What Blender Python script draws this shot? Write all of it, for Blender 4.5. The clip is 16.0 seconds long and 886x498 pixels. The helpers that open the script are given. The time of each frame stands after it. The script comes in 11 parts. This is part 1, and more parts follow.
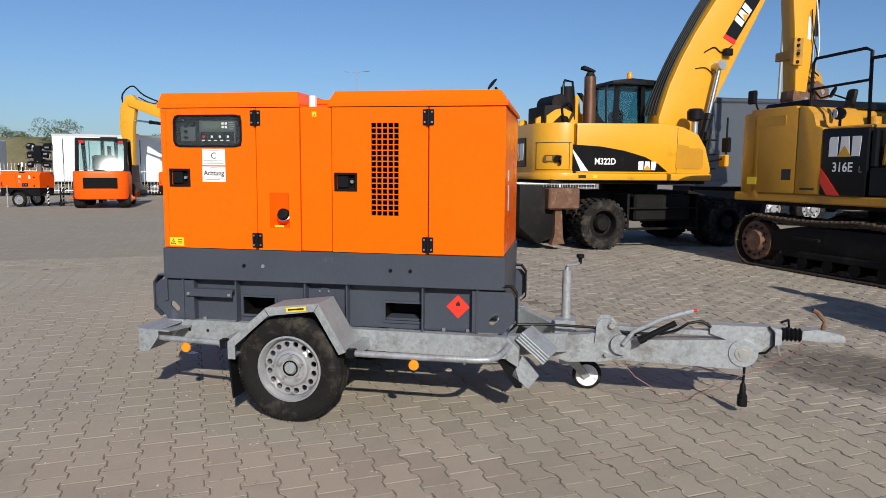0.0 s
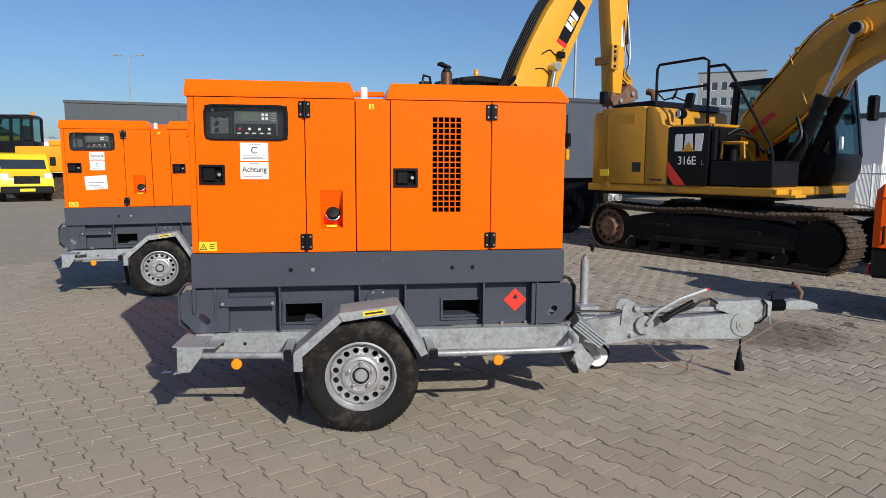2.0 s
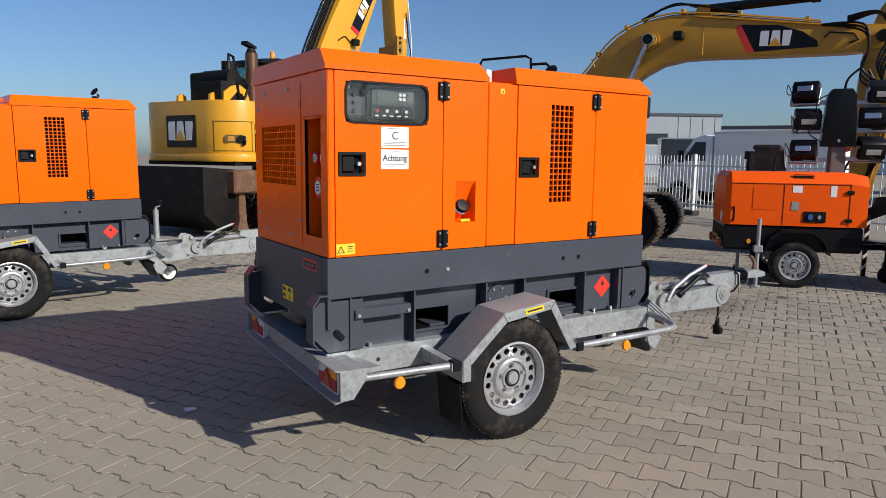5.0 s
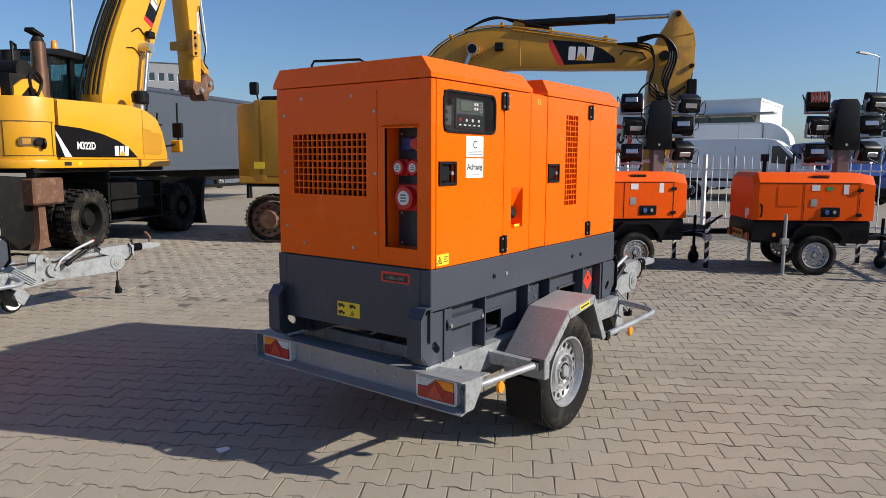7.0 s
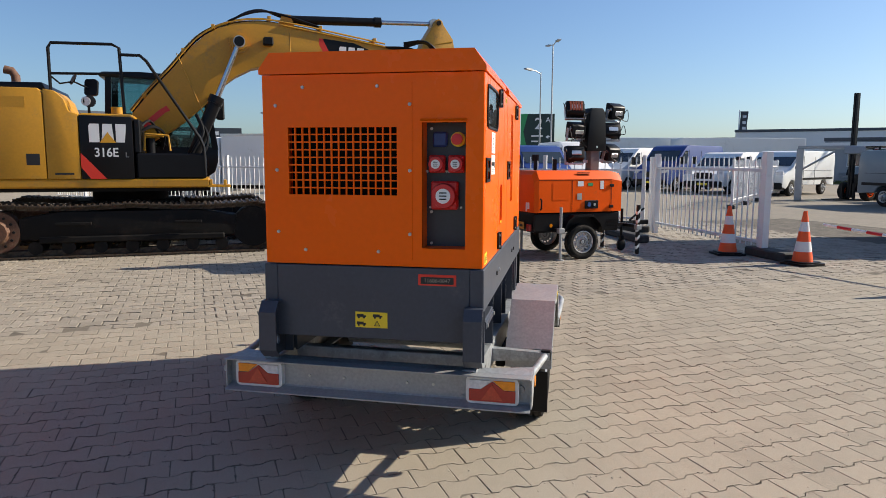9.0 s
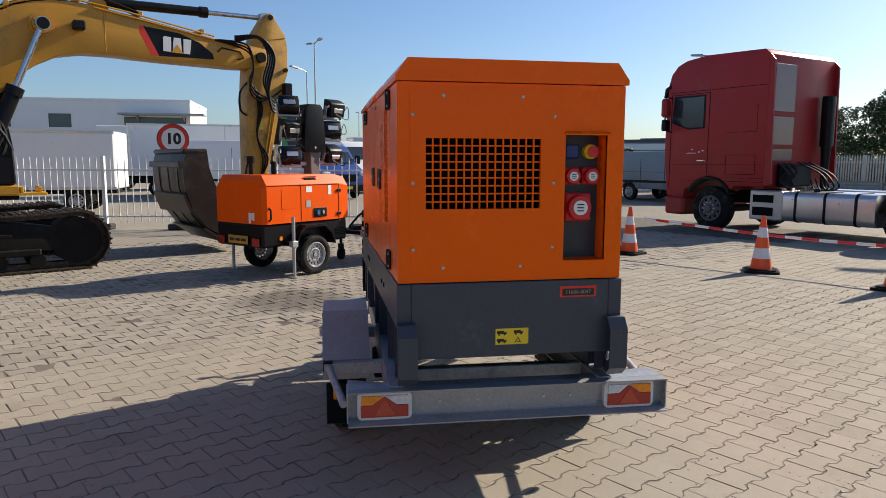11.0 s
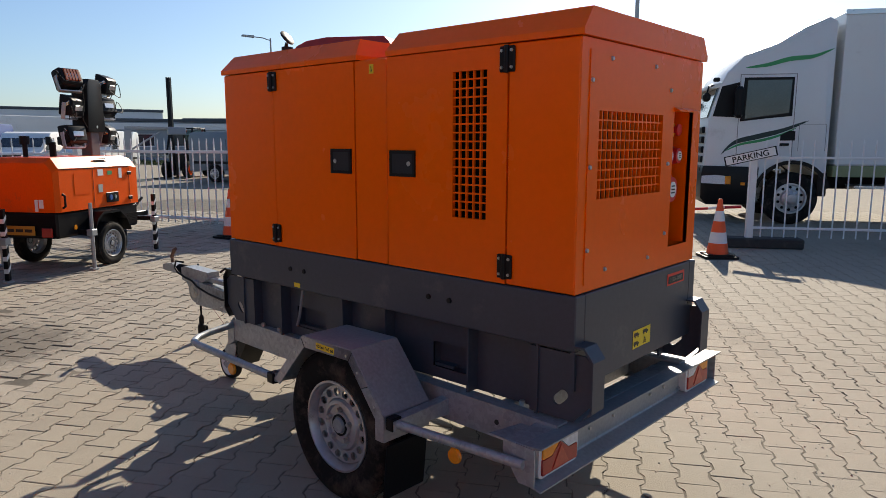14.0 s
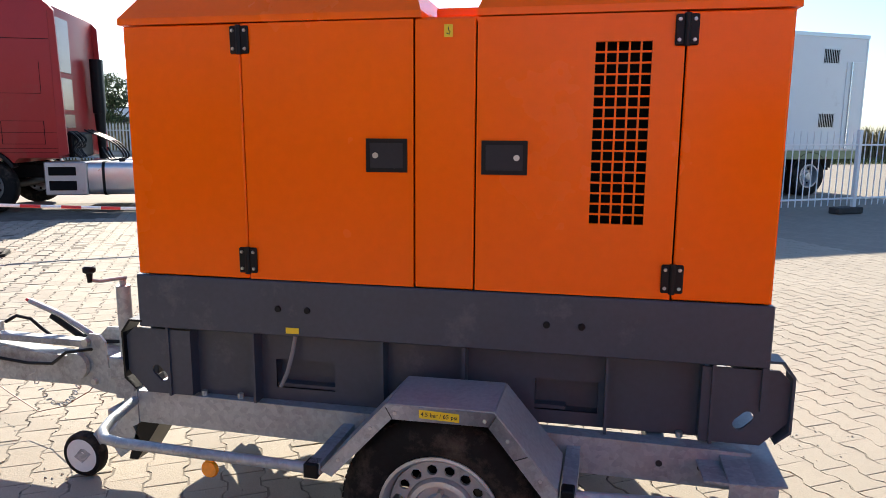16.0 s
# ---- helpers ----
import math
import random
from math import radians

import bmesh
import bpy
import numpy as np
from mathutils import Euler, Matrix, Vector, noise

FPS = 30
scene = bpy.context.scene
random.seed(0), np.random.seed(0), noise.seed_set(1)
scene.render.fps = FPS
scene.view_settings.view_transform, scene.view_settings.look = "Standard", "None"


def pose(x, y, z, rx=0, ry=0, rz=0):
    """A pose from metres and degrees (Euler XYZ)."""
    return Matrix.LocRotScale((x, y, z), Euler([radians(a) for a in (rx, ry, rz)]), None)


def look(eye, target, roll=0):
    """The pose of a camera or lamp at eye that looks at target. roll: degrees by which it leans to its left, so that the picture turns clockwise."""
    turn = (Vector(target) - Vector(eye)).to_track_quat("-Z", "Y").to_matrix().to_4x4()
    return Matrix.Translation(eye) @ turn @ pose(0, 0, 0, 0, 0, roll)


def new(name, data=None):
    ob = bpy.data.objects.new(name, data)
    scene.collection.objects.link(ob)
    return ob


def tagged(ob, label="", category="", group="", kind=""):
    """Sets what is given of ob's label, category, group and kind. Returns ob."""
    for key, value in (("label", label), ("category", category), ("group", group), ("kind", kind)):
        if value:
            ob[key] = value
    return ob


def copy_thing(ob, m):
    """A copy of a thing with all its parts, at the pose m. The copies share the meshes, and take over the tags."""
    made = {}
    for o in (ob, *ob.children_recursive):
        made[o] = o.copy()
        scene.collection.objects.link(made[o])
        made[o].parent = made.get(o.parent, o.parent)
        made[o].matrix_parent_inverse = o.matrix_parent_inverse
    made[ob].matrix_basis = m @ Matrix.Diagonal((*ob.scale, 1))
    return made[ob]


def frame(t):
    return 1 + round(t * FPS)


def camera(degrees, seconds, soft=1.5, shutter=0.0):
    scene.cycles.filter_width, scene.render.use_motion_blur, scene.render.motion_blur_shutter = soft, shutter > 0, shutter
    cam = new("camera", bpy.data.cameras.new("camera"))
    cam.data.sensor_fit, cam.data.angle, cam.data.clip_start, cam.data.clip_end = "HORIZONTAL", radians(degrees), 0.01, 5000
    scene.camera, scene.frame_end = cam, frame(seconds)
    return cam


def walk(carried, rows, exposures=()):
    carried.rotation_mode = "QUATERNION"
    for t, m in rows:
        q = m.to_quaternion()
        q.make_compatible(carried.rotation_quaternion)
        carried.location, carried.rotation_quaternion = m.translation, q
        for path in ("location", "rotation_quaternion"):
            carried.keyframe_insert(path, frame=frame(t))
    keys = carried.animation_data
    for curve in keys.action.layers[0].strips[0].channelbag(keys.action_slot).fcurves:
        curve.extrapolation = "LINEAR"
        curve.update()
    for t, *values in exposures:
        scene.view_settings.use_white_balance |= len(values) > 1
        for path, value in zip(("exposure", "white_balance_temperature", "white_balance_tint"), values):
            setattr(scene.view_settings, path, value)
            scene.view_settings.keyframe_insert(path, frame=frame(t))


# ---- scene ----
cam = camera(65.6, 16.0, 0.55)
PATH = [
    (0, (-0.144, 0.018, 1.526), (-0.483, 1.976, 1.3), 0.5),
    (0.5, (-0.576, -0.018, 1.53), (-0.864, 1.946, 1.289), 0.6),
    (1, (-1.008, -0.078, 1.523), (-1.189, 1.899, 1.281), 0.6),
    (1.5, (-1.4, -0.087, 1.535), (-1.341, 1.898, 1.295), 0.4),
    (2, (-1.826, 0.006, 1.529), (-1.542, 1.971, 1.287), 0.3),
    (2.5, (-2.244, 0.067, 1.505), (-1.76, 1.992, 1.261), 0.5),
    (3, (-2.63, 0.188, 1.506), (-2.056, 2.088, 1.259), 0.4),
    (3.2, (-2.785, 0.261, 1.499), (-2.176, 2.15, 1.25), 0.4),
    (5.3, (-4.233, 1.21, 1.516), (-3.076, 2.82, 1.255), 0.4),
    (5.5, (-4.375, 1.308, 1.523), (-3.174, 2.886, 1.267), 0.2),
    (6, (-4.669, 1.576, 1.521), (-3.345, 3.052, 1.261), 0.3),
    (6.5, (-4.948, 1.876, 1.517), (-3.478, 3.208, 1.261), 0.1),
    (7, (-5.257, 2.173, 1.538), (-3.652, 3.337, 1.278), 0.2),
    (7.5, (-5.467, 2.526, 1.527), (-3.763, 3.54, 1.266), 0.2),
    (8, (-5.633, 2.919, 1.526), (-3.851, 3.79, 1.271), 0.1),
    (8.5, (-5.761, 3.288, 1.527), (-3.884, 3.932, 1.276), 0.0),
    (9, (-5.795, 3.718, 1.508), (-3.843, 4.076, 1.255), 0.2),
    (9.2, (-5.786, 3.899, 1.505), (-3.821, 4.177, 1.254), 0.3),
    (11.3, (-5.667, 5.746, 1.569), (-3.738, 5.282, 1.306), 0.3),
    (11.5, (-5.566, 5.894, 1.559), (-3.656, 5.359, 1.291), 0.45),
    (12, (-5.249, 6.261, 1.55), (-3.405, 5.53, 1.288), 0.5),
    (12.5, (-4.94, 6.625, 1.523), (-3.186, 5.698, 1.2635), 0.5),
    (13, (-4.561, 6.884, 1.523), (-2.976, 5.693, 1.253), 0.3),
    (13.5, (-4.204, 7.049, 1.55), (-2.755, 5.697, 1.2725), 0.15),
    (14, (-3.914, 7.244, 1.551), (-2.606, 5.762, 1.245), 0.1),
    (14.5, (-3.463, 7.239, 1.506), (-2.397, 5.578, 1.181), 0.3),
    (15, (-2.947, 7.306, 1.505), (-2.094, 5.531, 1.165), 0.1),
    (15.5, (-2.508, 7.396, 1.511), (-1.829, 5.547, 1.1785), 0.2),
    (16, (-2.102, 7.408, 1.545), (-1.71, 5.478, 1.2095), 0.3),
]
walk(cam, [(t, look(eye, target, roll)) for t, eye, target, roll in PATH],
     [(0, 0.05, 6300, 10), (3, 0.02, 6300, 10), (5.5, 0.08, 6300, 10), (6.5, 0.19, 6350, 10), (7.5, 0.36, 6550, 10), (9, 0.56, 6850, 10), (11.5, 0.5, 6900, 10), (12.5, 0.3, 6850, 10), (13.5, 0.32, 6900, 10),
      (14, 0.42, 7000, 10), (14.5, 0.65, 7000, 10), (15, 0.92, 6850, 10), (15.5, 1.26, 6800, 10), (16, 1.40, 6800, 10)])

# ---- sky, sun, exposure ----
world = bpy.data.worlds.new("yard_sky")
scene.world = world
world.use_nodes = True
wn = world.node_tree.nodes
sky = wn.new("ShaderNodeTexSky")
sky.sky_type = 'NISHITA'
sky.sun_disc = False
sky.sun_elevation = radians(30)
sky.sun_rotation = radians(156)
sky.air_density = 1.0
sky.dust_density = 0.9
sky.ozone_density = 3.0
wn["Background"].inputs["Strength"].default_value = 0.102
clear = wn.new("ShaderNodeVectorMath")                # a clear deep blue autumn sky
clear.operation = 'MULTIPLY'
clear.inputs[1].default_value = (0.66, 0.785, 0.955)
world.node_tree.links.new(sky.outputs["Color"], clear.inputs[0])
world.node_tree.links.new(clear.outputs[0], wn["Background"].inputs["Color"])
sun_data = bpy.data.lights.new("sun", 'SUN')
sun_data.energy = 4.9
sun_data.angle = radians(0.55)
sun_data.color = (1.0, 0.93, 0.82)
sun = new("sun", sun_data)
sun.matrix_world = look((20, -45, 29), (20 - 0.349, -45 + 0.793, 29 - 0.5))
scene.view_settings.exposure = 0.0

# ---- materials ----
def mat(name, base, rough=0.5, metal=0.0, vary=0.12, scale=6.0, fine=60.0, bump=0.05, dirt=None, dirt_amt=0.0, coat=0.0, spec=0.5, island=0.0, objrand=0.0, place=False):
    """A painted or raw surface: two scales of tone, fine relief, patches of dirt."""
    m = bpy.data.materials.new(name)
    m.use_nodes = True
    nt = m.node_tree
    n, l = nt.nodes, nt.links
    b = n["Principled BSDF"]
    spot = n.new("ShaderNodeNewGeometry").outputs["Position"] if place else n.new("ShaderNodeTexCoord").outputs["Object"]
    big = n.new("ShaderNodeTexNoise")
    big.inputs["Scale"].default_value = scale
    big.inputs["Detail"].default_value = 5
    big.inputs["Roughness"].default_value = 0.65
    small = n.new("ShaderNodeTexNoise")
    small.inputs["Scale"].default_value = fine
    small.inputs["Detail"].default_value = 3
    for t in (big, small):
        l.new(spot, t.inputs["Vector"])
    add = n.new("ShaderNodeMath")
    add.operation = 'ADD'
    l.new(big.outputs["Fac"], add.inputs[0])
    l.new(small.outputs["Fac"], add.inputs[1])
    last = add
    if island or objrand:
        if island:
            g = n.new("ShaderNodeNewGeometry")
            src, amt = g.outputs["Random Per Island"], island
        else:
            g = n.new("ShaderNodeObjectInfo")
            src, amt = g.outputs["Random"], objrand
        mu = n.new("ShaderNodeMath")
        mu.operation = 'MULTIPLY_ADD'
        mu.inputs[1].default_value = amt
        l.new(src, mu.inputs[0])
        l.new(add.outputs[0], mu.inputs[2])
        ad2 = n.new("ShaderNodeMath")
        ad2.operation = 'SUBTRACT'
        ad2.inputs[1].default_value = amt / 2
        l.new(mu.outputs[0], ad2.inputs[0])
        last = ad2
    ramp = n.new("ShaderNodeMapRange")
    ramp.inputs["From Min"].default_value = 0.6
    ramp.inputs["From Max"].default_value = 1.4
    ramp.inputs["To Min"].default_value = 1 - vary
    ramp.inputs["To Max"].default_value = 1 + vary
    ramp.clamp = False
    l.new(last.outputs[0], ramp.inputs["Value"])
    vm = n.new("ShaderNodeVectorMath")
    vm.operation = 'SCALE'
    vm.inputs[0].default_value = base[:3]
    l.new(ramp.outputs[0], vm.inputs["Scale"])
    col = vm.outputs[0]
    if dirt:
        d = n.new("ShaderNodeTexNoise")
        d.inputs["Scale"].default_value = scale * 0.7
        d.inputs["Detail"].default_value = 8
        d.inputs["Roughness"].default_value = 0.75
        off = n.new("ShaderNodeVectorMath")
        off.inputs[1].default_value = (7.3, 3.1, 5.7)
        l.new(spot, off.inputs[0])
        l.new(off.outputs[0], d.inputs["Vector"])
        dr = n.new("ShaderNodeMapRange")
        dr.inputs["From Min"].default_value = 0.62 - 0.3 * dirt_amt
        dr.inputs["From Max"].default_value = 0.78 - 0.2 * dirt_amt
        l.new(d.outputs["Fac"], dr.inputs["Value"])
        mix = n.new("ShaderNodeMix")
        mix.data_type = 'RGBA'
        l.new(dr.outputs[0], mix.inputs["Factor"])
        l.new(col, mix.inputs["A"])
        mix.inputs["B"].default_value = (*dirt, 1)
        col = mix.outputs["Result"]
    l.new(col, b.inputs["Base Color"])
    rr = n.new("ShaderNodeMapRange")
    rr.inputs["To Min"].default_value = max(0.03, rough - 0.08)
    rr.inputs["To Max"].default_value = min(1, rough + 0.08)
    l.new(big.outputs["Fac"], rr.inputs["Value"])
    l.new(rr.outputs[0], b.inputs["Roughness"])
    b.inputs["Metallic"].default_value = metal
    b.inputs["Specular IOR Level"].default_value = spec
    b.inputs["Coat Weight"].default_value = coat
    b.inputs["Coat Roughness"].default_value = 0.12
    if bump:
        bp = n.new("ShaderNodeBump")
        bp.inputs["Strength"].default_value = bump
        bp.inputs["Distance"].default_value = 0.01
        l.new(last.outputs[0] if not (island or objrand) else add.outputs[0], bp.inputs["Height"])
        l.new(bp.outputs[0], b.inputs["Normal"])
    return m


def glass(name, tint=(0.75, 0.85, 0.85), rough=0.02, dust=0.0):
    """Thin pane: mostly see-through, mirror gloss by Fresnel."""
    m = bpy.data.materials.new(name)
    m.use_nodes = True
    n, l = m.node_tree.nodes, m.node_tree.links
    n.remove(n["Principled BSDF"])
    tr = n.new("ShaderNodeBsdfTransparent")
    tr.inputs["Color"].default_value = (*tint, 1)
    gl = n.new("ShaderNodeBsdfGlossy")
    gl.inputs["Roughness"].default_value = rough
    lw = n.new("ShaderNodeLayerWeight")
    lw.inputs["Blend"].default_value = 0.5
    pw = n.new("ShaderNodeMath")
    pw.operation = 'POWER'
    pw.inputs[1].default_value = 4.0
    l.new(lw.outputs["Facing"], pw.inputs[0])
    fr = n.new("ShaderNodeMapRange")
    fr.inputs["To Min"].default_value = 0.035
    fr.inputs["To Max"].default_value = 0.85
    l.new(pw.outputs[0], fr.inputs["Value"])
    mx = n.new("ShaderNodeMixShader")
    l.new(fr.outputs[0], mx.inputs[0])
    l.new(tr.outputs[0], mx.inputs[1])
    l.new(gl.outputs[0], mx.inputs[2])
    out = mx.outputs[0]
    # uneven white haze mixed in for the pale reflection on the pane
    if dust:
        df = n.new("ShaderNodeBsdfDiffuse")
        df.inputs["Color"].default_value = (0.75, 0.75, 0.73, 1)
        nz = n.new("ShaderNodeTexNoise")
        nz.inputs["Scale"].default_value = 9
        nz.inputs["Detail"].default_value = 6
        mr = n.new("ShaderNodeMapRange")
        mr.inputs["To Max"].default_value = dust * 2
        l.new(nz.outputs["Fac"], mr.inputs["Value"])
        m2 = n.new("ShaderNodeMixShader")
        l.new(mr.outputs[0], m2.inputs[0])
        l.new(out, m2.inputs[1])
        l.new(df.outputs[0], m2.inputs[2])
        out = m2.outputs[0]
    l.new(out, n["Material Output"].inputs["Surface"])
    return m


ORANGE = mat("orange_enamel", (0.94, 0.130, 0.0005), 0.26, vary=0.04, scale=1.5, fine=35, bump=0.006, spec=0.2)
ORANGE2 = mat("orange_faded", (0.86, 0.098, 0.002), 0.40, spec=0.16, vary=0.07, scale=3, fine=40, bump=0.02, dirt=(0.30, 0.12, 0.05), dirt_amt=0.12)
GREY = mat("anthracite_enamel", (0.052, 0.059, 0.076), 0.40, spec=0.35, vary=0.12, scale=2.5, fine=50, bump=0.015, dirt=(0.13, 0.13, 0.135), dirt_amt=0.06)
LATCHGREY = mat("grey_black_latch_plastic", (0.017, 0.018, 0.022), 0.5, vary=0.15, bump=0.03, spec=0.3)
BLACK = mat("black_plastic", (0.006, 0.006, 0.007), 0.45, vary=0.2, bump=0.03, spec=0.2)
# DARK paints the deep shade inside housings, holes and gaps
DARK = mat("deep_shade_black", (0.005, 0.005, 0.005), 0.85, vary=0.2, spec=0.15)
BLACKPAINT = mat("black_enamel", (0.006, 0.006, 0.007), 0.35, vary=0.2, dirt=(0.025, 0.022, 0.02), dirt_amt=0.12, spec=0.22)
UNDER = mat("greasy_underbody", (0.006, 0.0055, 0.005), 0.65, vary=0.35, scale=4, dirt=(0.024, 0.018, 0.014), dirt_amt=0.35, bump=0.1, spec=0.2)
RUBBER = mat("tyre_rubber", (0.010, 0.0096, 0.0092), 0.85, vary=0.25, scale=8, dirt=(0.075, 0.062, 0.049), dirt_amt=0.4, bump=0.08, spec=0.2)
RUBBER_OLD = mat("dusty_tyre_rubber", (0.014, 0.013, 0.0125), 0.88, vary=0.3, scale=8, spec=0.15, dirt=(0.075, 0.063, 0.05), dirt_amt=0.5, bump=0.1)
STEEL = mat("polished_steel", (0.62, 0.62, 0.62), 0.22, metal=1.0, vary=0.08)
SILVER = mat("silver_wheel_paint", (0.46, 0.46, 0.47), 0.36, metal=0.6, vary=0.08, scale=12, dirt=(0.18, 0.16, 0.14), dirt_amt=0.1)
BOLT = mat("zinc_bolt", (0.5, 0.5, 0.48), 0.4, metal=0.8, vary=0.15)
YELLOW = mat("machine_yellow", (0.68, 0.325, 0.013), 0.36, vary=0.06, scale=2, fine=30, bump=0.015, dirt=(0.30, 0.17, 0.03), dirt_amt=0.08, coat=0.2)
YELLOW2 = mat("machine_yellow_dusty", (0.50, 0.238, 0.014), 0.42, vary=0.10, scale=2.2, fine=30, bump=0.02, dirt=(0.23, 0.14, 0.05), dirt_amt=0.25)
# red-brown that paints the orange reflection on one floodlight
LENSGLINT = mat("red_lens_reflection", (0.42, 0.085, 0.035), 0.5, vary=0.2, scale=12)
RUST = mat("rusty_steel", (0.12, 0.055, 0.03), 0.75, vary=0.4, scale=9, dirt=(0.25, 0.17, 0.11), dirt_amt=0.35, bump=0.15)
TRACK = mat("worn_track_steel", (0.07, 0.050, 0.036), 0.55, metal=0.4, vary=0.35, scale=9, dirt=(0.20, 0.15, 0.10), dirt_amt=0.4, bump=0.1)
BUCKET = mat("dark_bucket_steel", (0.026, 0.016, 0.011), 0.42, metal=0.0, spec=0.45, vary=0.4, scale=5, dirt=(0.07, 0.045, 0.03), dirt_amt=0.4, bump=0.1)
COPPER = mat("heat_stained_exhaust", (0.20, 0.105, 0.065), 0.35, metal=0.75, vary=0.25, scale=5)
WHITE = mat("white_paint", (0.78, 0.78, 0.77), 0.45, vary=0.05, scale=2, bump=0.01, dirt=(0.55, 0.53, 0.49), dirt_amt=0.1)
WHITEFENCE = mat("white_fence_coating", (0.74, 0.74, 0.73), 0.45, vary=0.06, scale=4, dirt=(0.45, 0.44, 0.40), dirt_amt=0.12)
LABEL = mat("white_label_vinyl", (0.80, 0.79, 0.76), 0.5, vary=0.03)
INK = mat("black_print", (0.015, 0.015, 0.015), 0.5, vary=0.05, bump=0)
INKGREY = mat("grey_print", (0.22, 0.22, 0.22), 0.5, vary=0.05, bump=0)
YLABEL = mat("yellow_label_vinyl", (0.80, 0.58, 0.02), 0.5, vary=0.05)
REDLABEL = mat("red_label_vinyl", (0.72, 0.035, 0.015), 0.45, vary=0.05)
RED = mat("red_plastic", (0.60, 0.02, 0.02), 0.35, vary=0.08)
REDDARK = mat("dark_red_lens", (0.38, 0.03, 0.02), 0.15, vary=0.1, scale=40)
AMBER = mat("amber_lens", (0.85, 0.27, 0.01), 0.18, vary=0.12, scale=60)
CLEARLENS = mat("clear_lens", (0.65, 0.65, 0.66), 0.15, vary=0.15, scale=60)
TRUCKRED = mat("truck_red", (0.33, 0.018, 0.019), 0.42, vary=0.12, scale=1.5, dirt=(0.24, 0.05, 0.04), dirt_amt=0.12, spec=0.35)
# paler than the truck red: the back wall's reflection is in the colour
PANELSHEEN = mat("cab_panel_reflection", (0.17, 0.085, 0.09), 0.14, vary=0.15, scale=3, spec=0.6)
TRUCKWHITE = mat("truck_white", (0.70, 0.72, 0.71), 0.35, vary=0.04, scale=1.2, dirt=(0.5, 0.5, 0.47), dirt_amt=0.1, coat=0.2)
ALU = mat("aluminium_tank", (0.60, 0.60, 0.60), 0.3, metal=0.85, vary=0.1)
GREYTRAILER = mat("grey_trailer_panel", (0.058, 0.068, 0.085), 0.45, vary=0.08, scale=1.0, dirt=(0.11, 0.11, 0.115), dirt_amt=0.1)
CONE = mat("cone_orange", (0.85, 0.10, 0.015), 0.5, vary=0.06)
REFLECT = mat("cone_band", (0.72, 0.72, 0.72), 0.4, vary=0.08, dirt=(0.5, 0.48, 0.45), dirt_amt=0.2)
DARKBASE = mat("recycled_base", (0.035, 0.035, 0.033), 0.85, vary=0.25, dirt=(0.10, 0.09, 0.075), dirt_amt=0.35, bump=0.15)
BLUE = mat("blue_tarpaulin", (0.03, 0.10, 0.34), 0.5, vary=0.1)
BLUEPLASTIC = mat("blue_plastic", (0.02, 0.05, 0.20), 0.4)
CARBLACK = mat("car_paint_dark", (0.012, 0.016, 0.025), 0.25, coat=0.6, vary=0.1)
VANGREY = mat("van_grey_blue", (0.16, 0.20, 0.23), 0.35, coat=0.3, vary=0.06)
VANYELLOW = mat("van_yellow", (0.85, 0.62, 0.02), 0.35, coat=0.3, vary=0.05)
BLDGWHITE = mat("building_cladding", (0.78, 0.78, 0.77), 0.6, vary=0.06, scale=0.6, bump=0.03)
BLDGGREY = mat("grey_cladding", (0.30, 0.33, 0.36), 0.6, vary=0.08, scale=0.5, bump=0.03)
BLDGDARK = mat("dark_cladding", (0.055, 0.065, 0.075), 0.55, vary=0.1, scale=0.5)
BRICKTOWER = mat("tower_facade", (0.26, 0.27, 0.28), 0.7, vary=0.1, scale=0.4)
GREEN = mat("sign_dark_green", (0.012, 0.035, 0.030), 0.5, vary=0.08)
GREENPRINT = mat("green_print", (0.03, 0.30, 0.10), 0.5, vary=0.08)
STEELPOST = mat("galvanised_mast", (0.38, 0.39, 0.39), 0.5, metal=0.5, vary=0.12)
MASTZINC = mat("dull_zinc_mast", (0.13, 0.125, 0.12), 0.55, metal=0.2, vary=0.2, scale=6)
# plate yellow with its shade mixed into the colour
PLATE = mat("shaded_plate_yellow", (0.50, 0.29, 0.03), 0.5, vary=0.08)
PVC = mat("panel_backing", (0.03, 0.035, 0.045), 0.4, vary=0.15)
SCREEN = mat("display_grey", (0.075, 0.085, 0.088), 0.35, vary=0.08, spec=0.25)
PANELGREY = mat("controller_face", (0.013, 0.015, 0.017), 0.4, vary=0.12, spec=0.2)
WINDOW = mat("dark_window_glass", (0.03, 0.04, 0.05), 0.06, vary=0.2, scale=1.5, spec=0.8)
CABGLASS = glass("cab_glass", (0.55, 0.70, 0.70))
# last value: faint white haze that stands in for reflected sky
CLEARGLASS = glass("clear_glass", (0.92, 0.93, 0.93), 0.01, 0.008)


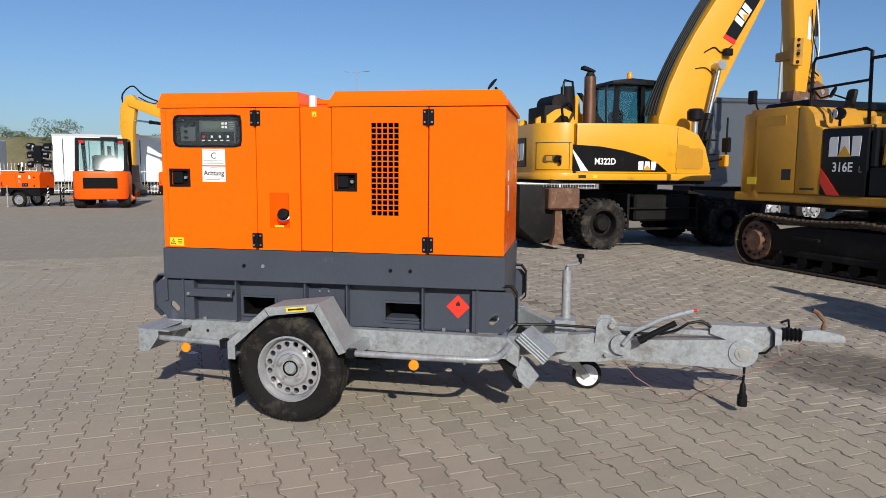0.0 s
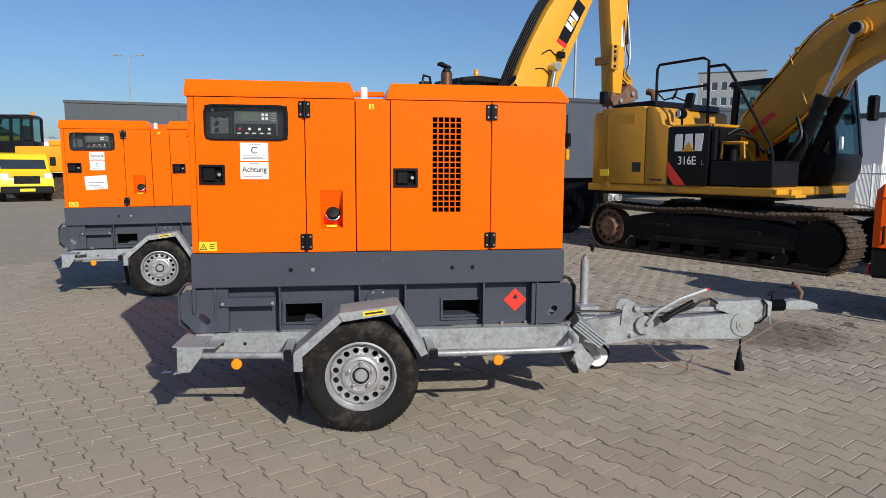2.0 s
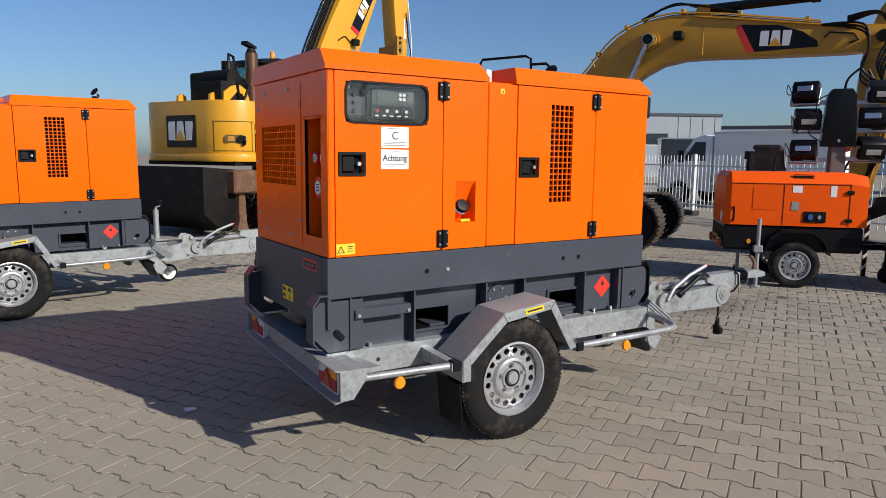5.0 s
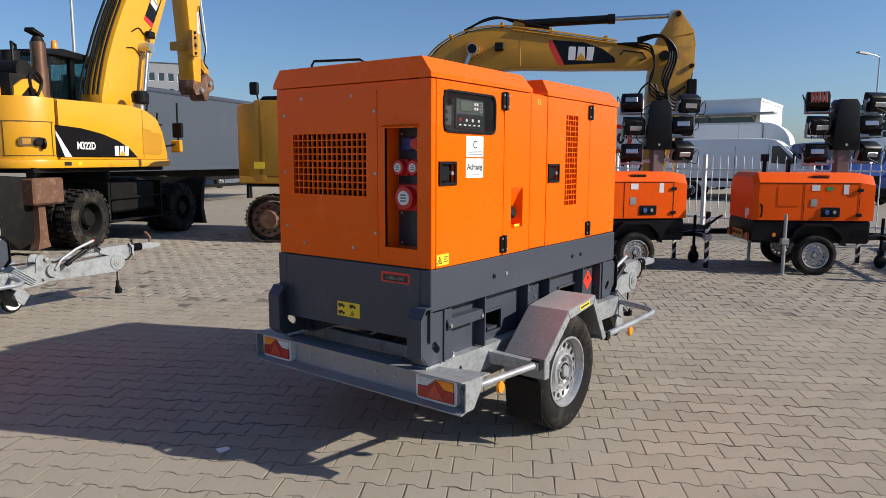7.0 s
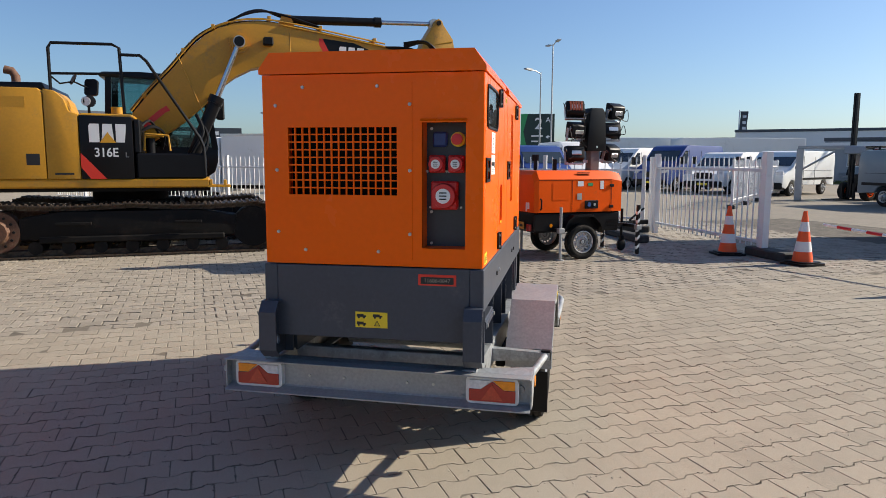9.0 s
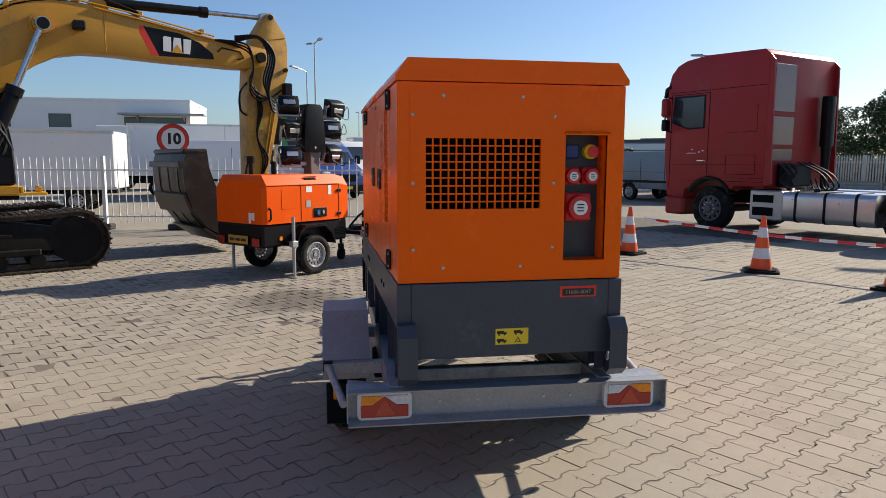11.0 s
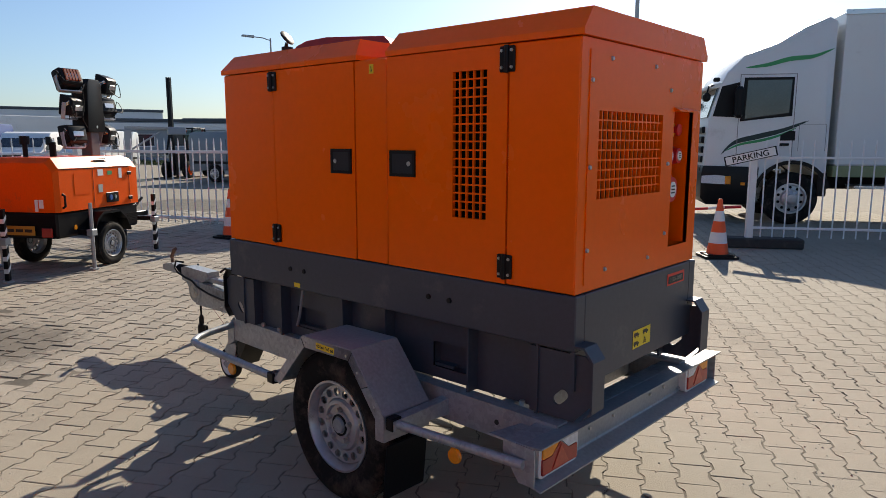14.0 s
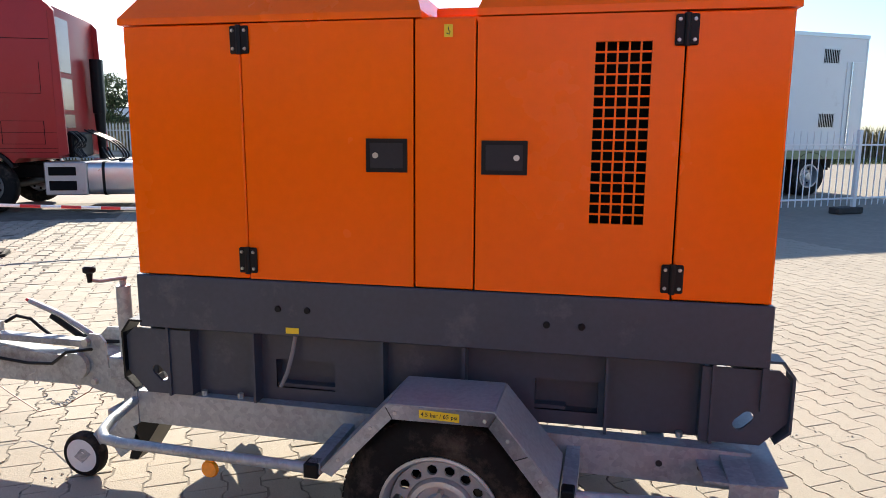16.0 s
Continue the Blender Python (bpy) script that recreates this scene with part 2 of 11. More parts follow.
def galvanised():
    m = mat("galvanised_steel", (0.355, 0.375, 0.385), 0.45, metal=0.4, vary=0.10, scale=5, fine=90, bump=0.03, dirt=(0.17, 0.16, 0.15), dirt_amt=0.3)
    n, l = m.node_tree.nodes, m.node_tree.links
    vo = n.new("ShaderNodeTexVoronoi")
    vo.inputs["Scale"].default_value = 55
    tc = n.new("ShaderNodeTexCoord")
    l.new(tc.outputs["Object"], vo.inputs["Vector"])
    sep = n.new("ShaderNodeSeparateColor")
    l.new(vo.outputs["Color"], sep.inputs[0])
    mr = n.new("ShaderNodeMapRange")
    mr.inputs["To Min"].default_value = 0.86
    mr.inputs["To Max"].default_value = 1.12
    l.new(sep.outputs[0], mr.inputs["Value"])
    b = n["Principled BSDF"]
    old = b.inputs["Base Color"].links[0].from_socket
    vm = n.new("ShaderNodeVectorMath")
    vm.operation = 'SCALE'
    l.new(old, vm.inputs[0])
    l.new(mr.outputs[0], vm.inputs["Scale"])
    l.new(vm.outputs[0], b.inputs["Base Color"])
    return m


GALV = galvanised()

GALVSHEET = mat("smooth_galvanised_sheet", (0.31, 0.318, 0.322), 0.50, metal=0.3, vary=0.2, scale=5, fine=70, bump=0.02, dirt=(0.25, 0.25, 0.25), dirt_amt=0.2)

GREASY = mat("greasy_yellow_paint", (0.52, 0.26, 0.022), 0.45, vary=0.15, scale=2.5, fine=25, bump=0.04, dirt=(0.12, 0.075, 0.035), dirt_amt=0.38)
SEAMGREY = mat("dark_sheet_seam", (0.05, 0.05, 0.05), 0.7, vary=0.2)
SEAM = mat("seam_shadow_yellow", (0.10, 0.055, 0.01), 0.7, vary=0.2)

# ---- shape helpers ----
class Shape:
    """Points and faces of one part, gathered piece by piece."""

    def __init__(self):
        self.v, self.f = [], []

    def add(self, pts, faces, m=None):
        k = len(self.v)
        self.v += [tuple(m @ Vector(p)) if m else tuple(p) for p in pts]
        self.f += [[i + k for i in q] for q in faces]
        return self

    def box(self, x0, x1, y0, y1, z0, z1, b=0.0, m=None):
        if b <= 0:
            p = [(x, y, z) for x in (x0, x1) for y in (y0, y1) for z in (z0, z1)]
            return self.add(p, [(0, 1, 3, 2), (4, 6, 7, 5), (0, 4, 5, 1), (2, 3, 7, 6), (0, 2, 6, 4), (1, 5, 7, 3)], m)
        lo, hi = (x0, y0, z0), (x1, y1, z1)
        b = min(b, (x1 - x0) / 2.01, (y1 - y0) / 2.01, (z1 - z0) / 2.01)
        p, ix = [], {}
        for c in range(8):
            s = [(c >> k) & 1 for k in range(3)]
            for a in range(3):
                q = [(hi[k] if s[k] else lo[k]) + (0 if k == a else (-b if s[k] else b)) for k in range(3)]
                ix[(c, a)] = len(p)
                p.append(q)
        f = []
        for a in range(3):
            u, w = 1 << ((a + 1) % 3), 1 << ((a + 2) % 3)
            for s in (0, 1):
                c = s << a
                f.append([ix[(c, a)], ix[(c | u, a)], ix[(c | u | w, a)], ix[(c | w, a)]])
        for a in range(3):
            o1, o2 = (a + 1) % 3, (a + 2) % 3
            for s1 in (0, 1):
                for s2 in (0, 1):
                    c = (s1 << o1) | (s2 << o2)
                    d = c | (1 << a)
                    f.append([ix[(c, o1)], ix[(d, o1)], ix[(d, o2)], ix[(c, o2)]])
        for c in range(8):
            f.append([ix[(c, a)] for a in range(3)])
        return self.add(p, f, m)

    def prism(self, poly, axis, a, b, m=None):
        """A flat outline drawn out from a to b along an axis (the outline's two numbers are the other axes, in order)."""
        n = len(poly)
        put = {'x': lambda q, h: (h, q[0], q[1]), 'y': lambda q, h: (q[0], h, q[1]), 'z': lambda q, h: (q[0], q[1], h)}[axis]
        p = [put(q, a) for q in poly] + [put(q, b) for q in poly]
        f = [list(range(n)), list(range(n, 2 * n))] + [[i, (i + 1) % n, n + (i + 1) % n, n + i] for i in range(n)]
        return self.add(p, f, m)

    def cyl(self, p0, p1, r, r1=None, seg=16, m=None):
        return self.tube([p0, p1], [r, r if r1 is None else r1], seg, m)

    def tube(self, pts, r, seg=8, m=None):
        pts = [Vector(q) for q in pts]
        rs = r if isinstance(r, (list, tuple)) else [r] * len(pts)
        p, f = [], []
        side = None
        for i, q in enumerate(pts):
            d = (pts[min(i + 1, len(pts) - 1)] - pts[max(i - 1, 0)]).normalized()
            if side is None:
                side = d.orthogonal().normalized()
            side = (side - d * side.dot(d)).normalized()
            up = d.cross(side)
            for k in range(seg):
                a = 2 * math.pi * k / seg
                p.append(q + (side * math.cos(a) + up * math.sin(a)) * rs[i])
        for i in range(len(pts) - 1):
            for k in range(seg):
                f.append([i * seg + k, i * seg + (k + 1) % seg, (i + 1) * seg + (k + 1) % seg, (i + 1) * seg + k])
        f.append(list(range(seg)))
        f.append([(len(pts) - 1) * seg + k for k in range(seg)])
        return self.add(p, f, m)

    def lathe(self, prof, centre, axis='z', seg=24, m=None, close=False, caps=True):
        """Turned outline of (radius, height) pairs."""
        put = {'x': lambda u, w, h: (h, u, w), 'y': lambda u, w, h: (u, h, w), 'z': lambda u, w, h: (u, w, h)}[axis]
        p, f = [], []
        for r, h in prof:
            for k in range(seg):
                a = 2 * math.pi * k / seg
                q = put(r * math.cos(a), r * math.sin(a), h)
                p.append((q[0] + centre[0], q[1] + centre[1], q[2] + centre[2]))
        n = len(prof)
        for i in range(n if close else n - 1):
            j = (i + 1) % n
            for k in range(seg):
                f.append([i * seg + k, i * seg + (k + 1) % seg, j * seg + (k + 1) % seg, j * seg + k])
        if caps and not close:
            if prof[0][0] > 1e-5:
                f.append(list(range(seg)))
            if prof[-1][0] > 1e-5:
                f.append([(n - 1) * seg + k for k in range(seg)])
        return self.add(p, f, m)

    def mesh(self, name, material, sharp=35, bev=0.0):
        me = bpy.data.meshes.new(name)
        me.from_pydata(self.v, [], self.f)
        bm = bmesh.new()
        bm.from_mesh(me)
        bmesh.ops.remove_doubles(bm, verts=bm.verts, dist=1e-5)
        bmesh.ops.recalc_face_normals(bm, faces=bm.faces)
        if bev:
            ed = [e for e in bm.edges if len(e.link_faces) == 2 and e.calc_face_angle(0) > radians(25)]
            bmesh.ops.bevel(bm, geom=ed, offset=bev, segments=2, profile=0.6, affect='EDGES', clamp_overlap=True)
        bm.to_mesh(me)
        bm.free()
        me.materials.append(material)
        me.shade_smooth()
        me.set_sharp_from_angle(angle=radians(sharp))
        return me


def part(name, shape, material, parent=None, label="", sharp=35, bev=0.0):
    """One mesh object, under a thing or a part."""
    ob = new(name, shape.mesh(name, material, sharp, bev))
    ob.parent = parent
    return tagged(ob, label)


def thing(name, label, category, group="", m=None):
    ob = new(name)
    ob.empty_display_size = 0.2
    if m:
        ob.matrix_basis = m
    return tagged(ob, label, category, group)


def writing(name, text, size, m, material, parent, label="", squash=1.0, bold=0.0):
    """Printed letters as a thin mesh; m puts the text's plane (x right, y up, z out)."""
    cu = bpy.data.curves.new(name, 'FONT')
    cu.body, cu.size, cu.align_x, cu.align_y, cu.extrude, cu.offset = text, size, 'CENTER', 'CENTER', 0.0006, bold
    tmp = new(name, cu)
    me = bpy.data.meshes.new_from_object(tmp.evaluated_get(bpy.context.evaluated_depsgraph_get()))
    bpy.data.objects.remove(tmp)
    me.transform(m @ Matrix.Diagonal((squash, 1, 1, 1)))
    me.materials.clear()
    me.materials.append(material)
    ob = new(name, me)
    ob.parent = parent
    return tagged(ob, label)


def facing(p, d, lean=0):
    """Plane for writing: at p, seen from direction d ('-y', '-x', '+y', '+x')."""
    rz = {'-y': 0, '+x': 90, '+y': 180, '-x': -90}[d]
    return pose(*p, 90, 0, rz) @ pose(0, 0, 0, 0, 0, lean)


def arc(cx, cy, r, a0, a1, n):
    return [(cx + r * math.cos(radians(a0 + (a1 - a0) * i / n)), cy + r * math.sin(radians(a0 + (a1 - a0) * i / n))) for i in range(n + 1)]


def rounded(x0, x1, y0, y1, r, n=4):
    return arc(x1 - r, y1 - r, r, 0, 90, n) + arc(x0 + r, y1 - r, r, 90, 180, n) + arc(x0 + r, y0 + r, r, 180, 270, n) + arc(x1 - r, y0 + r, r, 270, 360, n)


def grid_plate(shape, axis, at, depth, u0, u1, w0, w1, nu, nw, bar):
    """Perforated grille: bars left between square holes."""
    du, dw = (u1 - u0 + bar) / nu, (w1 - w0 + bar) / nw

    def bx(a0, a1, b0, b1, d):
        if axis == 'y':
            shape.box(a0, a1, at - d, at + d, b0, b1)
        else:
            shape.box(at - d, at + d, a0, a1, b0, b1)
    for i in range(1, nu):
        bx(u0 + i * du - bar, u0 + i * du, w0, w1, depth)
    for j in range(1, nw):
        bx(u0, u1, w0 + j * dw - bar, w0 + j * dw, depth * 0.9)


def frame_plate(shape, axis, at0, at1, outer, holes):
    """A flat panel (u0,u1,w0,w1) with rectangular holes, as strips between the holes."""
    us = sorted({outer[0], outer[1], *[h[0] for h in holes], *[h[1] for h in holes]})
    ws = sorted({outer[2], outer[3], *[h[2] for h in holes], *[h[3] for h in holes]})
    solid = {}
    for i in range(len(us) - 1):
        for j in range(len(ws) - 1):
            uc, wc = (us[i] + us[i + 1]) / 2, (ws[j] + ws[j + 1]) / 2
            solid[(i, j)] = not any(h[0] < uc < h[1] and h[2] < wc < h[3] for h in holes)
    ix, p, f = {}, [], []

    def vert(i, j, k):
        if (i, j, k) not in ix:
            ix[(i, j, k)] = len(p)
            a = at1 if k else at0
            p.append((us[i], a, ws[j]) if axis == 'y' else (a, us[i], ws[j]))
        return ix[(i, j, k)]
    for (i, j), s in solid.items():
        if not s:
            continue
        for k in (0, 1):
            f.append([vert(i, j, k), vert(i + 1, j, k), vert(i + 1, j + 1, k), vert(i, j + 1, k)])
        for (di, dj), (a, b) in (((-1, 0), ((0, 0), (0, 1))), ((1, 0), ((1, 0), (1, 1))), ((0, -1), ((0, 0), (1, 0))), ((0, 1), ((0, 1), (1, 1)))):
            if not solid.get((i + di, j + dj), False):
                f.append([vert(i + a[0], j + a[1], 0), vert(i + b[0], j + b[1], 0), vert(i + b[0], j + b[1], 1), vert(i + a[0], j + a[1], 1)])
    return shape.add(p, f)

# ---- ground ----
PAV = Matrix.Rotation(radians(-60), 4, 'Z')          # paving rows run 60 degrees off the trailer's line


def ground_material():
    m = mat("yard_ground", (0.268, 0.236, 0.188), 0.9, vary=0.12, scale=0.35, fine=14, bump=0.15)
    n, l = m.node_tree.nodes, m.node_tree.links
    b = n["Principled BSDF"]
    old = b.inputs["Base Color"].links[0].from_socket
    tc = n.new("ShaderNodeTexCoord")
    mp = n.new("ShaderNodeMapping")
    mp.inputs["Rotation"].default_value = (0, 0, radians(60))
    l.new(tc.outputs["Object"], mp.inputs["Vector"])
    br = n.new("ShaderNodeTexBrick")
    br.inputs["Color1"].default_value = (1.02, 1.0, 0.98, 1)
    br.inputs["Color2"].default_value = (0.88, 0.88, 0.88, 1)
    br.inputs["Mortar"].default_value = (0.80, 0.78, 0.76, 1)
    br.inputs["Scale"].default_value = 1.0
    br.inputs["Mortar Size"].default_value = 0.006
    br.inputs["Brick Width"].default_value = 0.2
    br.inputs["Row Height"].default_value = 0.165
    l.new(mp.outputs[0], br.inputs["Vector"])
    vm = n.new("ShaderNodeVectorMath")
    vm.operation = 'MULTIPLY'
    l.new(old, vm.inputs[0])
    l.new(br.outputs["Color"], vm.inputs[1])
    l.new(vm.outputs[0], b.inputs["Base Color"])
    return m


gs = Shape()
# one sheet, sunk into a shallow bed where the blocks are laid
bed = [PAV @ Vector((u, w, z)) for q, z in ((0.0, -0.0045), (0.05, -0.03)) for u, w in ((-13.0 + q, -6.2 + q), (9.0 - q, -6.2 + q), (9.0 - q, 11.4 - q), (-13.0 + q, 11.4 - q))]
gs.add([PAV @ Vector((u, w, -0.0045)) for u, w in ((-900, -900), (900, -900), (900, 900), (-900, 900))] + bed,
       [(i, (i + 1) % 4, 4 + (i + 1) % 4, 4 + i) for i in range(4)] + [(4 + i, 4 + (i + 1) % 4, 8 + (i + 1) % 4, 8 + i) for i in range(4)] + [(8, 9, 10, 11)])
tagged(part("ground", gs, ground_material()), "dusty block-paved yard reaching to the horizon", "ground", "", "structure")

# ---- block paving: bone-shaped blocks laid in rows ----
def paver_outline(L=0.200, W=0.165, joint=0.004, k=0.0125):
    h, e, j, q = W / 2 - 0.0009, L / 2, joint / 2, joint * 0.4
    up = [(-e + q, h + k - j), (-0.064, h + k - j), (-0.034, h - k - j), (0.034, h - k - j), (0.064, h + k - j), (e - q, h + k - j)]
    return up + [(x, -y) for x, y in reversed(up)]


def paver_template(joint, bevel, depth):
    o = np.array(paver_outline(joint=joint))
    c = o * (1 - bevel / 0.085)
    v = np.zeros((36, 3))
    v[:12, :2], v[:12, 2] = c, 0.0
    v[12:24, :2], v[12:24, 2] = o, -bevel * 0.42
    v[24:, :2], v[24:, 2] = o, -depth
    return v


def paver_faces():
    f = [list(range(12))]
    for a in (0, 12):
        f += [[a + 12 + i, a + 12 + (i + 1) % 12, a + (i + 1) % 12, a + i] for i in range(12)]
    return f


PITCH_U, PITCH_V = 0.200, 0.165


def paving(name, cells, joint, bevel, rough, material, label, seed, ragged=0.0018):
    """One sheet of laid blocks over the given (column, row) cells."""
    rng = np.random.default_rng(seed)
    t = paver_template(joint, bevel, 0.02)
    n = len(cells)
    cells = np.array(cells, float)
    u = (cells[:, 0] + 0.5 * (cells[:, 1] % 2)) * PITCH_U
    w = cells[:, 1] * PITCH_V
    z = rng.normal(0, rough, n)
    tx, ty = rng.normal(0, rough * 5, n), rng.normal(0, rough * 5, n)
    v = np.repeat(t[None], n, 0)
    v[:, :, 2] += z[:, None] + v[:, :, 0] * tx[:, None] + v[:, :, 1] * ty[:, None]
    yaw = rng.normal(0, 0.006, n)
    v[:, :, 0], v[:, :, 1] = v[:, :, 0] - v[:, :, 1] * yaw[:, None], v[:, :, 1] + v[:, :, 0] * yaw[:, None]
    v[:, :, :2] += np.tile(rng.normal(0, ragged, (n, 12, 2)), (1, 3, 1))
    u, w = u + rng.normal(0, 0.0009, n), w + rng.normal(0, 0.0009, n)
    v[:, :, 0] += u[:, None]
    v[:, :, 1] += w[:, None]
    c, s = math.cos(radians(-60)), math.sin(radians(-60))
    x, y = v[:, :, 0] * c - v[:, :, 1] * s, v[:, :, 0] * s + v[:, :, 1] * c
    co = np.stack([x, y, v[:, :, 2]], -1).reshape(-1, 3)
    f = paver_faces()
    loops = np.concatenate([np.array(q) for q in f])
    sizes = np.array([len(q) for q in f])
    li = (loops[None] + (np.arange(n) * 36)[:, None]).ravel()
    starts = np.concatenate([[0], np.cumsum(np.tile(sizes, n))[:-1]])
    me = bpy.data.meshes.new(name)
    me.vertices.add(len(co))
    me.vertices.foreach_set("co", co.ravel())
    me.loops.add(len(li))
    me.loops.foreach_set("vertex_index", li)
    me.polygons.add(len(starts))
    me.polygons.foreach_set("loop_start", starts)
    me.update(calc_edges=True)
    me.validate()
    me.materials.append(material)
    me.shade_flat()
    return tagged(new(name, me), label, "paving", "", "stuff")


def paving_material(name, base, vary, sand, sand_amt, stain, single=False, island=0.9, oil=None):
    m = mat(name, base, 0.88, vary=vary, scale=1.1, fine=120, bump=0.25, dirt=sand, dirt_amt=sand_amt, island=0 if single else island, objrand=0.9 if single else 0, place=True)
    n, l = m.node_tree.nodes, m.node_tree.links
    b = n["Principled BSDF"]
    old = b.inputs["Base Color"].links[0].from_socket
    tc = n.new("ShaderNodeNewGeometry")
    big = n.new("ShaderNodeTexNoise")
    big.inputs["Scale"].default_value = 0.55
    big.inputs["Detail"].default_value = 6
    big.inputs["Roughness"].default_value = 0.7
    big.inputs["Distortion"].default_value = 0.6
    l.new(tc.outputs["Position"], big.inputs["Vector"])
    r = n.new("ShaderNodeMapRange")
    r.inputs["From Min"].default_value = 0.56
    r.inputs["From Max"].default_value = 0.78
    r.inputs["To Max"].default_value = stain
    l.new(big.outputs["Fac"], r.inputs["Value"])
    mix = n.new("ShaderNodeMix")
    mix.data_type = 'RGBA'
    l.new(r.outputs[0], mix.inputs["Factor"])
    l.new(old, mix.inputs["A"])
    mix.inputs["B"].default_value = (base[0] * 0.5, base[1] * 0.48, base[2] * 0.46, 1)
    col = mix.outputs["Result"]
    # scattered small scuffs
    fl = n.new("ShaderNodeTexNoise")
    fl.inputs["Scale"].default_value = 7.0
    fl.inputs["Detail"].default_value = 10
    fl.inputs["Roughness"].default_value = 0.8
    fl.inputs["Distortion"].default_value = 1.2
    l.new(tc.outputs["Position"], fl.inputs["Vector"])
    fr = n.new("ShaderNodeMapRange")
    fr.inputs["From Min"].default_value = 0.60
    fr.inputs["From Max"].default_value = 0.70
    fr.inputs["To Max"].default_value = 0.45
    l.new(fl.outputs["Fac"], fr.inputs["Value"])
    m3 = n.new("ShaderNodeMix")
    m3.data_type = 'RGBA'
    l.new(fr.outputs[0], m3.inputs["Factor"])
    l.new(col, m3.inputs["A"])
    m3.inputs["B"].default_value = (base[0] * 0.55, base[1] * 0.52, base[2] * 0.48, 1)
    col = m3.outputs["Result"]
    if oil:
        di = n.new("ShaderNodeVectorMath")
        di.operation = 'DISTANCE'
        di.inputs[1].default_value = (oil[0], oil[1], 0)
        l.new(tc.outputs["Position"], di.inputs[0])
        wob = n.new("ShaderNodeMath")
        wob.operation = 'MULTIPLY_ADD'
        wob.inputs[1].default_value = 1.1
        l.new(fl.outputs["Fac"], wob.inputs[0])
        l.new(di.outputs["Value"], wob.inputs[2])
        rr = n.new("ShaderNodeMapRange")
        rr.inputs["From Min"].default_value = 1.30
        rr.inputs["From Max"].default_value = 1.05
        rr.inputs["To Max"].default_value = 0.6
        l.new(wob.outputs[0], rr.inputs["Value"])
        m4 = n.new("ShaderNodeMix")
        m4.data_type = 'RGBA'
        l.new(rr.outputs[0], m4.inputs["Factor"])
        l.new(col, m4.inputs["A"])
        m4.inputs["B"].default_value = (0.045, 0.036, 0.028, 1)
        col = m4.outputs["Result"]
    # coarse concrete grain
    gr = n.new("ShaderNodeTexNoise")
    gr.inputs["Scale"].default_value = 210.0
    gr.inputs["Detail"].default_value = 3
    gr.inputs["Roughness"].default_value = 0.7
    l.new(tc.outputs["Position"], gr.inputs["Vector"])
    gm = n.new("ShaderNodeMapRange")
    gm.inputs["From Min"].default_value = 0.3
    gm.inputs["From Max"].default_value = 0.7
    gm.inputs["To Min"].default_value = 0.68
    gm.inputs["To Max"].default_value = 1.38
    l.new(gr.outputs["Fac"], gm.inputs["Value"])
    gs = n.new("ShaderNodeVectorMath")
    gs.operation = 'SCALE'
    l.new(col, gs.inputs[0])
    l.new(gm.outputs[0], gs.inputs["Scale"])
    l.new(gs.outputs[0], b.inputs["Base Color"])
    return m


PAVE = paving_material("paver_concrete", (0.296, 0.256, 0.197), 0.09, (0.325, 0.283, 0.218), 0.5, 0.36)
PAVEDUST = paving_material("dusty_paver_concrete", (0.300, 0.260, 0.201), 0.05, (0.325, 0.283, 0.220), 0.7, 0.3, island=0.45)
PAVENEAR = paving_material("near_paver_concrete", (0.296, 0.256, 0.197), 0.09, (0.325, 0.283, 0.218), 0.5, 0.36, True)
PAVEOLD = paving_material("old_paver_concrete", (0.282, 0.246, 0.196), 0.12, (0.31, 0.270, 0.208), 0.35, 0.6, oil=(2.1, 5.75))


def cells_between(u0, u1, w0, w1):
    return [(i, j) for j in range(math.ceil(w0 / PITCH_V), math.floor(w1 / PITCH_V)) for i in range(math.ceil(u0 / PITCH_U), math.floor(u1 / PITCH_U))]


def dusty(c):
    """Blocks whose joints are packed with dust, on the side where vehicles drive."""
    u, w = (c[0] + 0.5 * (c[1] % 2)) * PITCH_U, c[1] * PITCH_V
    x, y = 0.5 * u + 0.866 * w, -0.866 * u + 0.5 * w
    wob = 0.5 * math.sin(x * 1.7 + 0.6 * y) + 0.4 * math.sin(y * 2.3 - x) + 0.25 * math.sin(5 * x + 3 * y)
    return x < -1.3 - 0.1 * (y - 3) + wob * 0.6 and y < 9 and x > -9


EDGE = 3.63                                            # where the newer paving meets the old rough blocks
near_cells = cells_between(-4.1, -0.1, -1.25, 1.15)
taken = set(near_cells)
all_cells = [c for c in cells_between(-13.0, 9.0, -6.2, EDGE) if c not in taken]
new_cells = [c for c in all_cells if not dusty(c)]
dust_cells = [c for c in all_cells if dusty(c)]
old_cells = cells_between(-13.0, 6.0, EDGE - 0.02, 11.5)
def joint_material():
    m = mat("joint_sand", (0.155, 0.132, 0.101), 0.95, vary=0.12, scale=1.3, fine=160, bump=0.3, dirt=(0.09, 0.076, 0.058), dirt_amt=0.5, place=True)
    return m


